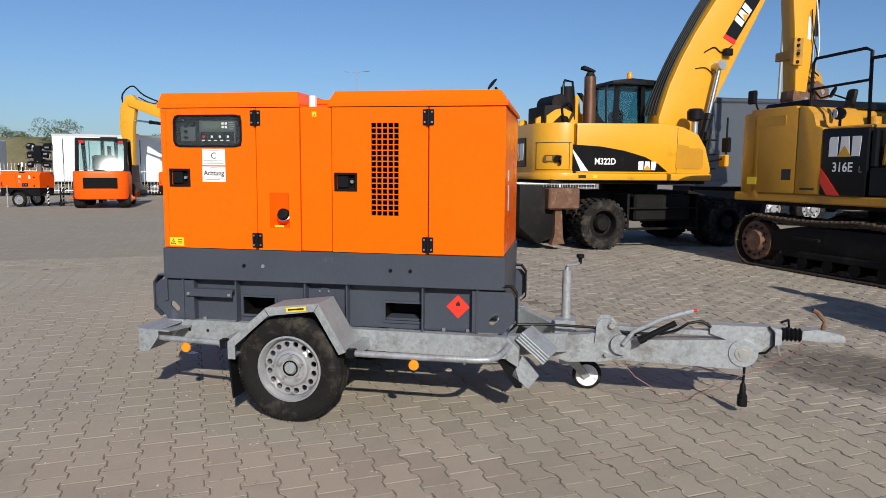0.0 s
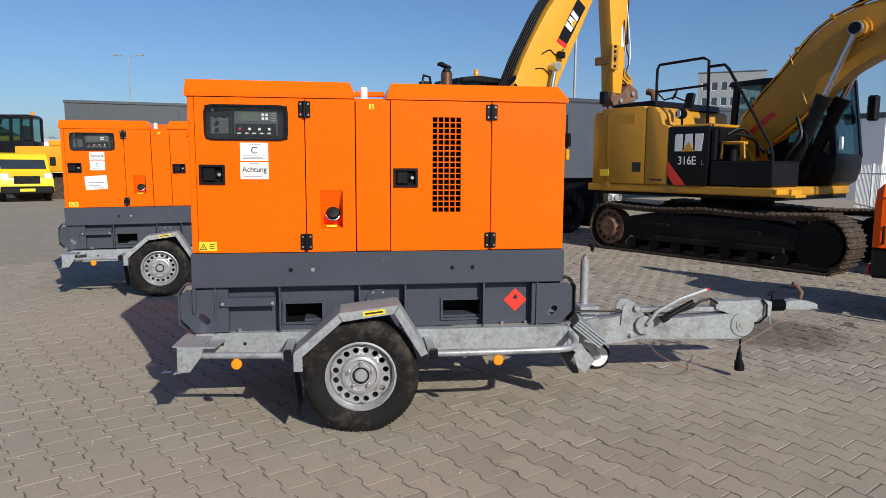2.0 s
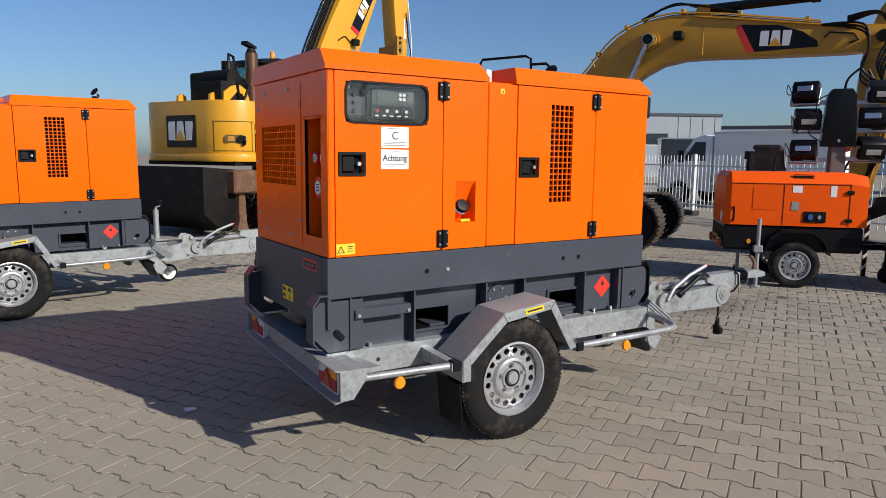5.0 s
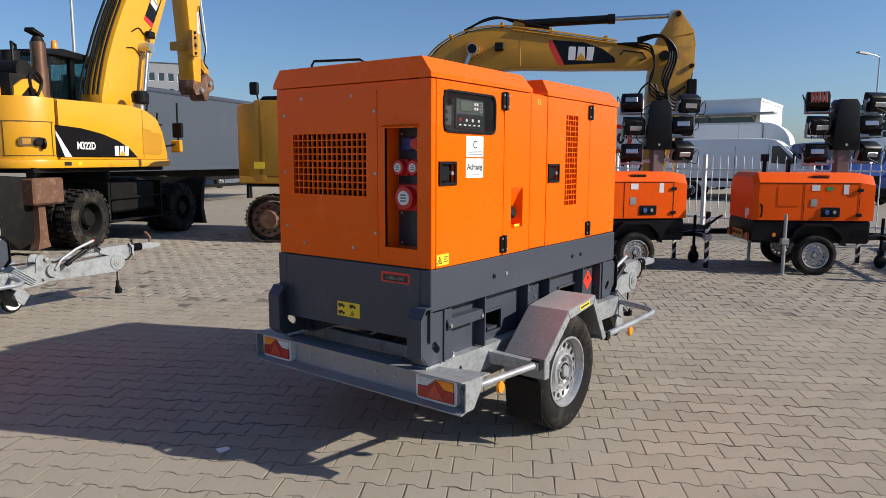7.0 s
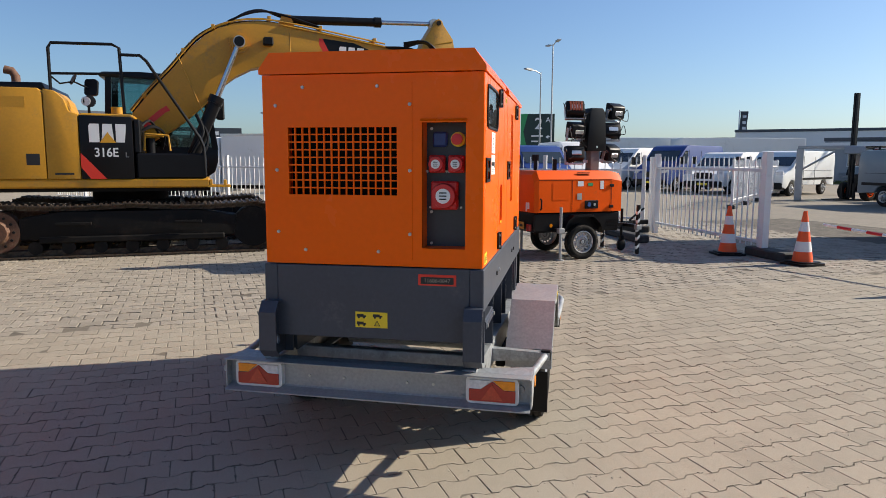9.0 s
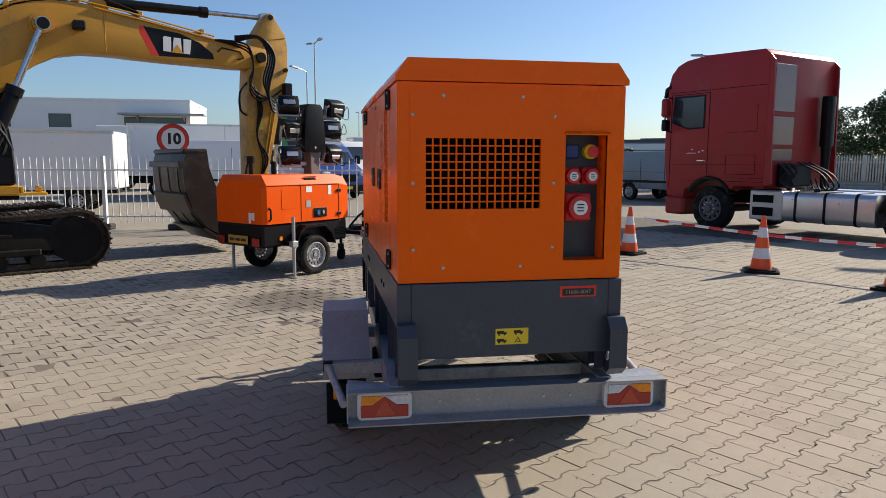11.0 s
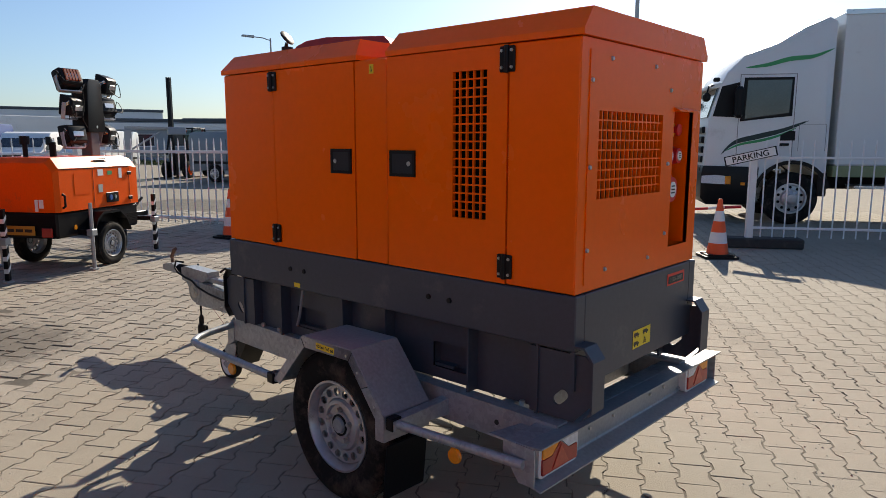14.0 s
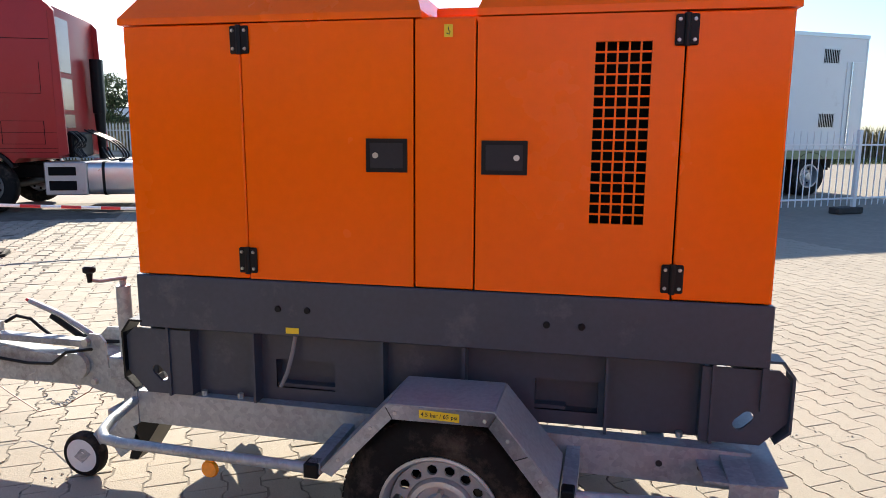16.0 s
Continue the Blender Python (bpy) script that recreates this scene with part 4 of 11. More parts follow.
        soc = part("power_socket", so, RED, sp, "red industrial power socket")
        part("socket_label", Shape().cyl((R + 0.030, y, z), (R + 0.026, y, z), r * 0.62, seg=20), LABEL, soc)
        s2 = Shape()
        for k in range(3):
            s2.box(R + 0.0245, R + 0.0262, y - r * 0.3, y + r * 0.3, z - r * 0.3 + k * r * 0.26, z - r * 0.2 + k * r * 0.26)
        part("print_line", s2, INK, soc)
        for sy in (-1, 1):
            part("screw", Shape().cyl((R + 0.105, y + sy * (r + 0.018), z - r), (R + 0.098, y + sy * (r + 0.018), z - r), 0.006, seg=8), BOLT, sp)
    part("blue_socket", Shape().box(R + 0.085, R + 0.106, -0.345, -0.275, 1.575, 1.645, 0.008), BLUEPLASTIC, sp)
    es = part("emergency_stop", Shape().lathe([(0.034, 0.105), (0.034, 0.07), (0.0, 0.07)], (R, -0.398, 1.609), 'x', 24), YLABEL, sp, "yellow collar of the red emergency stop")
    part("button", Shape().lathe([(0.016, 0.07), (0.016, 0.05), (0.026, 0.046), (0.026, 0.036), (0.0, 0.030)], (R, -0.398, 1.609), 'x', 24), RED, es)
    for z in (1.66, 1.27, 1.12):
        part("screw", Shape().cyl((R + 0.105, -0.268, z), (R + 0.098, -0.268, z), 0.007, seg=8), BOLT, sp)
    # front face
    part("front_panel", Shape().box(F - 0.018, F + 0.002, -S + 0.003, S - 0.003, Z0, Z1, 0.004), ORANGE, g, "orange front panel")
    plate_label(g, "front_label", '+x', (F + 0.002, -0.28, 1.50), 0.10, 0.07, LABEL)
    plate_label(g, "front_label", '+x', (F + 0.002, -0.26, 1.36), 0.08, 0.16, LABEL)
    # roof in two hoods with a lifting slot between
    def hood_roof(x0, x1, c0, c1):
        a, zb, zt, ch, h = S + 0.008, 1.909, 2.006, 0.055, 0.022
        pts = []
        for x, c in ((x0, c0), (x1, c1)):
            sgn = 1 if x == x0 else -1
            pts += [(x, -a, zb), (x, -a, zb + h), (x + sgn * c, -a + ch, zt), (x + sgn * c, a - ch, zt), (x, a, zb + h), (x, a, zb)]
        f = [[i, (i + 1) % 6, 6 + (i + 1) % 6, 6 + i] for i in range(6)] + [[0, 1, 4, 5], [1, 2, 3, 4], [6, 7, 10, 11], [7, 8, 9, 10]]
        return Shape().add(pts, f)
    part("roof_hood", hood_roof(R - 0.016, -0.055, 0.0, 0.03), ORANGE, g, "orange bevelled roof hood", 20)
    part("roof_hood", hood_roof(0.130, F + 0.014, 0.03, 0.05), ORANGE, g, "orange bevelled roof hood", 20)
    slot = Shape().box(-0.06, 0.135, -S + 0.02, S - 0.02, 1.895, 1.912)
    part("slot_floor", slot, ORANGE, g)
    part("lifting_bar", Shape().box(-0.052, 0.128, -0.30, -0.26, 1.945, 1.975, 0.004), ORANGE, g)
    part("lifting_bar", Shape().box(-0.052, 0.128, 0.26, 0.30, 1.945, 1.975, 0.004), ORANGE, g)
    part("lifting_eye", Shape().box(-0.02, 0.02, -0.46, -0.42, 1.91, 1.985, 0.006), WHITE, g)
    ex = part("exhaust_pipe", Shape().cyl((1.06, 0.22, 2.0), (1.06, 0.22, 2.075), 0.032, seg=18), BLACK, g)
    cap = Shape().lathe([(0.0, 0.006), (0.030, 0.010), (0.046, 0.004), (0.046, -0.004), (0.0, -0.004)], (0, 0, 0), 'z', 20, pose(1.055, 0.222, 2.125, 0, -52, 20))
    cap.cyl((1.095, 0.205, 2.075), (1.078, 0.21, 2.10), 0.010, seg=6)
    part("rain_cap", cap, BLACK, ex, "black open rain cap")
    # base frame
    part("base_band", Shape().box(R - 0.014, F + 0.012, -S - 0.006, -S + 0.06, 0.812, 1.014, 0.004).box(R - 0.014, F + 0.012, S - 0.06, S + 0.006, 0.812, 1.014, 0.004), GREY, g, "anthracite base frame band")
    part("base_end", Shape().box(R - 0.014, R + 0.01, -S + 0.06, S - 0.06, 0.665, 1.014, 0.003), GREY, g)
    part("base_end", Shape().box(F - 0.01, F + 0.012, -S + 0.06, S - 0.06, 0.60, 1.014, 0.003), GREY, g, "anthracite base end plate")
    part("base_end", Shape().box(R - 0.0135, R + 0.006, -S - 0.003, -S + 0.062, 0.665, 0.812), GREY, g)
    part("base_corner", Shape().box(R - 0.0135, R + 0.006, S - 0.062, S + 0.003, 0.665, 0.812), GREY, g)
    part("base_top", Shape().box(R, F, -S + 0.01, S - 0.01, 1.000, 1.012), GREY, g)
    part("base_floor", Shape().box(R + 0.62, F - 0.25, -S + 0.075, S - 0.075, 0.555, 0.60), GREY, g)
    yl = 0.465
    for s in (-1, 1):
        panel = Shape()
        pk = [(-0.480, -0.263), (0.475, 0.708)]
        frame_plate(panel, 'y', min(s * yl, s * (yl - 0.01)), max(s * yl, s * (yl - 0.01)), (R + 0.175, F - 0.175, 0.537, 0.815), [(a, b, 0.586, 0.698) for a, b in pk])
        pn = part("base_side", panel, GREY, g, "anthracite base side plate with fork pockets")
        for a, b in pk:
            fk = Shape()
            frame_plate(fk, 'y', min(s * yl, s * (yl + 0.012)), max(s * yl, s * (yl + 0.012)), (a - 0.014, b + 0.014, 0.572, 0.712), [(a, b, 0.586, 0.698)])
            if s < 0:
                part("fork_pocket", fk, GREY, pn)
            tn = Shape()
            yy = s * (yl - (0.20 if s < 0 else 0.05))
            p = [(x, y, z) for y in (s * yl, yy) for x, z in ((a, 0.586), (b, 0.586), (b, 0.698), (a, 0.698))]
            tn.add(p, [(0, 1, 5, 4), (1, 2, 6, 5), (2, 3, 7, 6), (3, 0, 4, 7), (4, 5, 6, 7)])
            part("pocket_tunnel", tn, UNDER if s < 0 else GREY, pn)
        ribs = (-0.876, -0.508, -0.039, 0.237, 0.723, 1.062) if s < 0 else (-0.84, -0.505, -0.02, 0.275, 0.77, 1.12)
        for x in ribs:
            rb = Shape().prism([(s * yl, 0.54), (s * 0.527, 0.54), (s * 0.527, 0.812), (s * yl, 0.812)], 'x', x - 0.005, x + 0.005)
            part("rib", rb, GREY, pn)
        for xe, dx in ((R, -1), (F, 1)):
            a = xe - dx * 0.185
            poly = [(a, 0.545), (xe + dx * 0.005, 0.545), (xe + dx * 0.085, 0.63), (xe + dx * 0.085, 0.765), (xe + dx * 0.05, 0.80), (a, 0.80)]
            ctr = (xe - dx * 0.050, 0.626)
            slot_ = [(ctr[0] + dx * (0.7 * u - 0.7 * w), ctr[1] + 0.7 * u + 0.7 * w) for u, w in [(0.018 + 0.020 * math.cos(radians(q)), 0.020 * math.sin(radians(q))) for q in range(-90, 91, 30)] + [(-0.018 + 0.020 * math.cos(radians(q)), 0.020 * math.sin(radians(q))) for q in range(90, 271, 30)]]
            n, k = len(poly), len(slot_)
            gp = Shape()
            bmg = bmesh.new()
            for y in (s * 0.508, s * 0.518):
                vo = [bmg.verts.new((u, y, w)) for u, w in poly]
                vi = [bmg.verts.new((u, y, w)) for u, w in slot_]
                es_ = [bmg.edges.new((vo[i], vo[(i + 1) % n])) for i in range(n)] + [bmg.edges.new((vi[i], vi[(i + 1) % k])) for i in range(k)]
                bmesh.ops.triangle_fill(bmg, edges=es_, use_beauty=True)
            bmg.verts.index_update()
            gp.add([v.co[:] for v in bmg.verts], [[v.index for v in f.verts] for f in bmg.faces])
            bmg.free()
            tot = n + k
            gp.f += [[i, (i + 1) % n, tot + (i + 1) % n, tot + i] for i in range(n)] + [[n + i, n + (i + 1) % k, tot + n + (i + 1) % k, tot + n + i] for i in range(k)]
            part("corner_gusset", gp, GREY, pn)
            part("closing_plate", Shape().box(min(a, a + dx * 0.008), max(a, a + dx * 0.008), *sorted((s * (yl - 0.008), s * 0.507)), 0.545, 0.812), GREY, pn)
            outer = [(0.0, 0.838), (0.055, 0.838), (0.092, 0.788), (0.092, 0.602), (0.045, 0.560)]
            inner = [(0.051, 0.568), (0.084, 0.606), (0.084, 0.784), (0.051, 0.830), (0.0, 0.830)]
            post = Shape().prism([(xe + dx * u, w) for u, w in outer + inner], 'y', min(s * 0.452, s * 0.538), max(s * 0.452, s * 0.538))
            part("corner_post", post, GREY if dx < 0 else BLACKPAINT, pn, "bent corner post of the base frame")
        for x in (-0.440, -0.312, 0.523, 0.648) if s < 0 else (-0.415, -0.300, 0.548, 0.660):
            part("bolt", Shape().cyl((x, s * (S + 0.004), 0.912), (x, s * (S + 0.012), 0.912), 0.013, 0.011, 12), BLACK if x != -0.312 else BOLT, pn)
        for x in (-0.75, 0.85, 1.0):
            part("bolt", Shape().cyl((x, s * (yl + 0.02), 0.537), (x, s * (yl + 0.02), 0.556), 0.012, seg=6), BOLT, pn)
    br = part("document_bracket", Shape().box(-0.853, -0.532, -0.527, -0.470, 0.728, 0.748, 0.003).box(-0.853, -0.532, -0.532, -0.524, 0.698, 0.735, 0.002), GREY, g)
    for x in (-0.835, -0.550):
        part("bolt", Shape().cyl((x, -0.530, 0.716), (x, -0.540, 0.716), 0.010, seg=8), BOLT, br)
    part("round_cover", Shape().lathe([(0.075, 0.0), (0.075, -0.012), (0.0, -0.013)], (0.075, -yl, 0.705), 'y', 28), GREY, g)
    for a in range(0, 360, 60):
        part("bolt", Shape().cyl((0.075 + 0.06 * math.cos(radians(a)), -yl - 0.012, 0.705 + 0.06 * math.sin(radians(a))), (0.075 + 0.06 * math.cos(radians(a)), -yl - 0.020, 0.705 + 0.06 * math.sin(radians(a))), 0.007, seg=6), BOLT, g)
    dm = plate_label(g, "hazard_label", '-y', (0.936, -yl - 0.0, 0.690), 0.105, 0.105, REDLABEL, "red diamond flammable hazard label", 45)
    fl = facing((0.936, -yl - 0.0026, 0.705), '-y')
    part("flame_symbol", Shape().prism([(-0.012, -0.010), (0.012, -0.010), (0.014, 0.004), (0.006, 0.014), (0.003, 0.024), (-0.004, 0.012), (-0.012, 0.008)], 'z', 0, 0.0005, fl), INK, dm)
    pl = plate_label(g, "fleet_tag", '-x', (R - 0.014, -0.318, 0.960), 0.180, 0.052, REDLABEL, "red bordered black fleet tag on the base")
    part("plate_face", Shape().box(-0.078, 0.078, -0.019, 0.014, 0.0022, 0.0028, 0, facing((R - 0.014, -0.318, 0.960), '-x')), INK, pl)
    writing("lettering", "11606-0047", 0.026, facing((R - 0.0176, -0.318, 0.957), '-x'), mat("number_print", (0.30, 0.26, 0.20), 0.5), pl)
    yb = plate_label(g, "instruction_label", '-x', (R - 0.014, 0.0, 0.758), 0.158, 0.076, YLABEL, "yellow pictogram label about towing")
    mm = facing((R - 0.014, 0.0, 0.758), '-x')
    pic = Shape()
    for cx, cy in ((-0.05, 0.017), (-0.05, -0.020), (0.03, 0.018)):
        pic.box(cx - 0.022, cx + 0.012, cy - 0.004, cy + 0.010, 0.0022, 0.0028, 0, mm).box(cx + 0.012, cx + 0.024, cy - 0.004, cy + 0.004, 0.0022, 0.0028, 0, mm)
        pic.cyl(mm @ Vector((cx - 0.012, cy - 0.007, 0.0022)), mm @ Vector((cx - 0.012, cy - 0.007, 0.0028)), 0.005, seg=8).cyl(mm @ Vector((cx + 0.014, cy - 0.007, 0.0022)), mm @ Vector((cx + 0.014, cy - 0.007, 0.0028)), 0.005, seg=8)
    part("pictogram", pic, INK, yb)
    warning_triangle(yb, '-x', (R - 0.014, -0.028, 0.738), 0.018)
    # far side: drain hose and its label
    plate_label(g, "drain_label", '+y', (0.607, S + 0.006, 0.834), 0.05, 0.022, YLABEL, "small yellow drain label")
    part("drain_hose", Shape().tube([(0.61, yl + 0.03, 0.82), (0.625, yl + 0.035, 0.74), (0.65, yl + 0.03, 0.66), (0.68, yl + 0.025, 0.60)], 0.008, 8), INKGREY, g)
    plate_label(g, "oil_label", '-y', (0.03, -yl - 0.02, 0.62), 0.05, 0.02, YLABEL)
    return g


# ---- single-axle trailer that carries the generator ----
def trailer():
    t = thing("trailer", "galvanised single-axle trailer with mudguards and tow bar carrying the generator", "trailer", "mobile generators")
    WX, WZ = -0.015, 0.330
    for s in (-1, 1):
        a, b = s * 0.470, s * 0.535
        sec = [(b, 0.405), (b, 0.536), (a, 0.536), (a, 0.528), (s * 0.527, 0.528), (s * 0.527, 0.413), (a, 0.413), (a, 0.405)]
        be = part("chassis_beam", Shape().prism(sec, 'x', -0.98, 1.27), GALV, t, "galvanised channel beam")
        for x in (-0.93, -0.83, -0.70):
            # flat black discs paint the shade in the bolt holes
            part("bolt_hole", Shape().cyl((x, s * 0.536, 0.47), (x, s * 0.5375, 0.47), 0.011, seg=12), INK, be)
        part("front_gusset", Shape().prism([(1.27, 0.40), (1.34, 0.36), (1.34, 0.47), (1.27, 0.54)], 'y', min(s * 0.46, s * 0.54), max(s * 0.46, s * 0.54)), GALV, t)
        # mudguard: bent sheet with lip
        prof = [(-0.388, 0.390), (-0.388, 0.495), (-0.197, 0.722), (0.137, 0.716), (0.360, 0.470)] if s > 0 else [(-0.381, 0.385), (-0.381, 0.489), (-0.128, 0.708), (0.196, 0.748), (0.361, 0.470)]
        y0, y1 = s * 0.600, s * 0.850
        sh = Shape()
        for i in range(4):
            (xa, za), (xb, zb) = prof[i], prof[i + 1]
            d = Vector((xb - xa, 0, zb - za)).normalized()
            n = Vector((-d.z, 0, d.x)) * 0.004
            sh.add([(xa, y0, za), (xb, y0, zb), (xb, y1, zb), (xa, y1, za), (xa + n.x, y0, za + n.z), (xb + n.x, y0, zb + n.z), (xb + n.x, y1, zb + n.z), (xa + n.x, y1, za + n.z)],
                   [(0, 1, 2, 3), (4, 5, 6, 7), (0, 1, 5, 4), (1, 2, 6, 5), (2, 3, 7, 6), (3, 0, 4, 7)])
        mg = part("mudguard", sh, GALVSHEET, t, "bent galvanised mudguard", 20)
        lip = Shape()
        for i in range(4):
            (xa, za), (xb, zb) = prof[i], prof[i + 1]
            ka = kb = 0.045
            sx = lambda x, k: x + (WX - x) * k / 0.42
            sz = lambda x, z, k: z - k if abs(x - WX) < 0.3 else z - k * 0.35
            ca, cb = (sx(xa, ka * 0.9), sz(xa, za, ka)), (sx(xb, kb * 0.9), sz(xb, zb, kb))
            if i == 0:
                ca, cb = (xa + 0.045, za), (xb + 0.045, zb - 0.02)
            if i == 1:
                ca = (xa + 0.045, za - 0.02)
            ya, yb = s * 0.845, s * 0.853
            lip.add([(xa, ya, za), (xb, ya, zb), (cb[0], ya, cb[1]), (ca[0], ya, ca[1]), (xa, yb, za), (xb, yb, zb), (cb[0], yb, cb[1]), (ca[0], yb, ca[1])],
                    [(0, 1, 2, 3), (4, 5, 6, 7), (0, 1, 5, 4), (1, 2, 6, 5), (2, 3, 7, 6), (3, 0, 4, 7)])
        part("mudguard_lip", lip, GALV, mg)
        for k, (x, z) in enumerate(((-0.17, 0.695), (0.11, 0.692), (0.19, 0.635), (-0.24, 0.640), (0.30, 0.515), (-0.34, 0.525)) if s > 0 else ((-0.10, 0.688), (0.165, 0.722), (0.235, 0.660), (-0.19, 0.630), (0.32, 0.515), (-0.34, 0.500))):
            part("rivet", Shape().cyl((x, s * 0.853, z), (x, s * 0.857, z), 0.006, seg=8), BOLT, mg)
        for xa, za, xb, zb in ((-0.205, 0.714, -0.181, 0.674), (0.140, 0.708, 0.118, 0.670), (-0.300, 0.596, -0.262, 0.580)) if s > 0 else ((-0.137, 0.700, -0.110, 0.664), (0.198, 0.742, 0.172, 0.702)):
            part("lip_seam", Shape().tube([(xa, s * 0.8535, za), (xb, s * 0.8535, zb)], 0.0018, 5), SEAMGREY, mg)
        lx, lz, ln = (-0.03, 0.697, -1.0) if s > 0 else (0.062, 0.712, 7.0)
        lb = plate_label(mg, "pressure_label", '-y' if s < 0 else '+y', (lx, s * 0.853, lz), 0.125, 0.027, YLABEL, "yellow tyre pressure label", ln)
        if s > 0:
            writing("lettering", "4.5 bar / 65 psi", 0.019, facing((lx, s * 0.8556, lz), '+y', ln), INK, lb)
        else:
            bars(lb, '-y', (lx, -0.853, lz), 0.10, 1, 0.010, 0.01, INK, ln)
        part("mudflap", Shape().box(-0.425, -0.415, min(s * 0.61, s * 0.835), max(s * 0.61, s * 0.835), -0.22, 0.02, 0.003, pose(0.03, 0, 0.395, 0, -6, 0)), BLACK, mg, "black rubber mudflap")
        part("mudguard_arm", Shape().prism([(s * 0.53, 0.43), (s * 0.845, 0.45), (s * 0.845, 0.49), (s * 0.53, 0.50)], 'x', -0.445, -0.400), GALV, t)
        part("mudguard_arm", Shape().prism([(s * 0.53, 0.42), (s * 0.845, 0.45), (s * 0.845, 0.49), (s * 0.53, 0.49)], 'x', 0.365, 0.41), GALV, t)
        # side rails
        part("side_rail", Shape().tube([(-0.985, s * 0.745, 0.462), (-0.80, s * 0.770, 0.466), (-0.42, s * 0.822, 0.472)], 0.018, 12), GALV, t, "galvanised side rail")
        part("side_rail", Shape().tube([(0.37, s * 0.832, 0.464), (0.80, s * 0.836, 0.468), (1.12, s * 0.838, 0.472), (1.19, s * 0.825, 0.474), (1.235, s * 0.78, 0.477), (1.262, s * 0.70, 0.482), (1.29, s * 0.50, 0.495)], 0.019, 12), GALV, t, "curved galvanised side rail")
        part("rail_socket", Shape().box(0.37, 0.42, min(s * 0.806, s * 0.858), max(s * 0.806, s * 0.858), 0.440, 0.490, 0.004), BLACK, t)
        part("rail_socket", Shape().box(-0.44, -0.40, min(s * 0.798, s * 0.850), max(s * 0.798, s * 0.850), 0.446, 0.50, 0.004), BLACK, t)
        for x, y in ((-0.705, s * 0.785), (0.770, s * 0.838)):
            rf = Shape().lathe([(0.030, -s * 0.006), (0.031, 0), (0.027, s * 0.008), (0.0, s * 0.010)], (x, y, 0.418), 'y', 20)
            rf.box(x - 0.012, x + 0.012, y - 0.005, y + 0.005, 0.42, 0.458)
            part("side_reflector", rf, AMBER, t, "round amber side reflector")
        # wheel
        yc = s * 0.715
        ty = road_wheel(t, WX, yc, s, 0.334)
        wheel_hub(ty, WX, yc + s * 0.058, WZ, s)
        part("brake_drum", Shape().cyl((WX, yc - s * 0.09, WZ), (WX, yc + s * 0.01, WZ), 0.12, seg=24), UNDER, t)
        part("swing_arm", Shape().box(-0.06, 0.22, min(s * 0.50, s * 0.56), max(s * 0.50, s * 0.56), 0.28, 0.40, 0.01), UNDER, t)
    part("axle_tube", Shape().cyl((0.16, -0.53, 0.37), (0.16, 0.53, 0.37), 0.05, seg=14), GALV, t)
    part("cross_member", Shape().box(-0.72, -0.66, -0.48, 0.48, 0.42, 0.53, 0.004), GALV, t)
    part("cross_member", Shape().box(0.5, 0.56, -0.48, 0.48, 0.42, 0.53, 0.004), GALV, t)
    part("cross_member", Shape().box(1.20, 1.26, -0.48, 0.48, 0.42, 0.53, 0.004), GALV, t)
    part("wiring", Shape().tube([(-0.96, 0.40, 0.47), (-0.95, 0.2, 0.45), (-0.8, 0.0, 0.43), (-0.70, -0.2, 0.46), (-0.5, -0.3, 0.48)], 0.009, 6), BLACK, t)
    # rear cross beam: open channel with flared lips
    web = [(-1.105, 0.43), (-1.113, 0.43), (-1.125, 0.425), (-1.190, 0.412), (-1.190, 0.418), (-1.122, 0.433), (-1.117, 0.44), (-1.117, 0.545), (-1.125, 0.556), (-1.190, 0.567), (-1.190, 0.573), (-1.105, 0.565)]
    rb = part("rear_beam", Shape().prism(web, 'y', -0.795, 0.725), GALVSHEET, t, "galvanised rear lamp beam", 20)
    rb.location = (0.145, 0, -0.042)
    part("top_plate", Shape().box(-1.11, -1.03, -0.795, 0.725, 0.558, 0.566, 0.002), GALV, rb)
    for s in (-1, 1):
        e = 0.725 if s > 0 else -0.795
        part("end_plate", Shape().prism([(-1.165, 0.425), (-1.165, 0.562), (-1.03, 0.566), (-1.03, 0.52), (-1.10, 0.425)], 'y', min(e, e + s * 0.006), max(e, e + s * 0.006)), GALV, rb)
        part("stay", Shape().prism([(s * 0.535, 0.53), (e, 0.556), (e, 0.564), (s * 0.535, 0.542)], 'x', -1.03, -0.96), GALV, rb)
        yl = s * 0.588 - 0.029
        lm = Shape().prism(rounded(yl - 0.124, yl + 0.124, 0.430, 0.558, 0.022, 4), 'x', -1.117, -1.150)
        lamp = part("tail_lamp", lm, mat("lamp_housing", (0.66, 0.65, 0.64), 0.3), t, "trailer tail lamp with red, amber and clear lenses")
        lamp.location = (0.145, 0, -0.042)
        part("stop_lens", Shape().prism([(yl - 0.108, 0.444), (yl + 0.108, 0.444), (yl + 0.108, 0.500), (yl + 0.055, 0.500), (yl, 0.540), (yl - 0.055, 0.500), (yl - 0.108, 0.500)], 'x', -1.150, -1.158), REDDARK, lamp)
        o = yl + s * 0.106
        part("indicator_lens", Shape().prism([(o, 0.503), (o, 0.544), (yl + s * 0.004, 0.544), (yl + s * 0.053, 0.503)], 'x', -1.150, -1.157), AMBER, lamp)
        i = yl - s * 0.106
        part("reversing_lens", Shape().prism([(i, 0.503), (i, 0.544), (yl - s * 0.004, 0.544), (yl - s * 0.053, 0.503)], 'x', -1.150, -1.157), CLEARLENS, lamp)
        part("triangle_reflector", Shape().prism([(yl - 0.050, 0.452), (yl + 0.050, 0.452), (yl, 0.528)], 'x', -1.158, -1.161), mat("reflector_red", (0.5, 0.06, 0.03), 0.2, vary=0.2, scale=90), lamp)
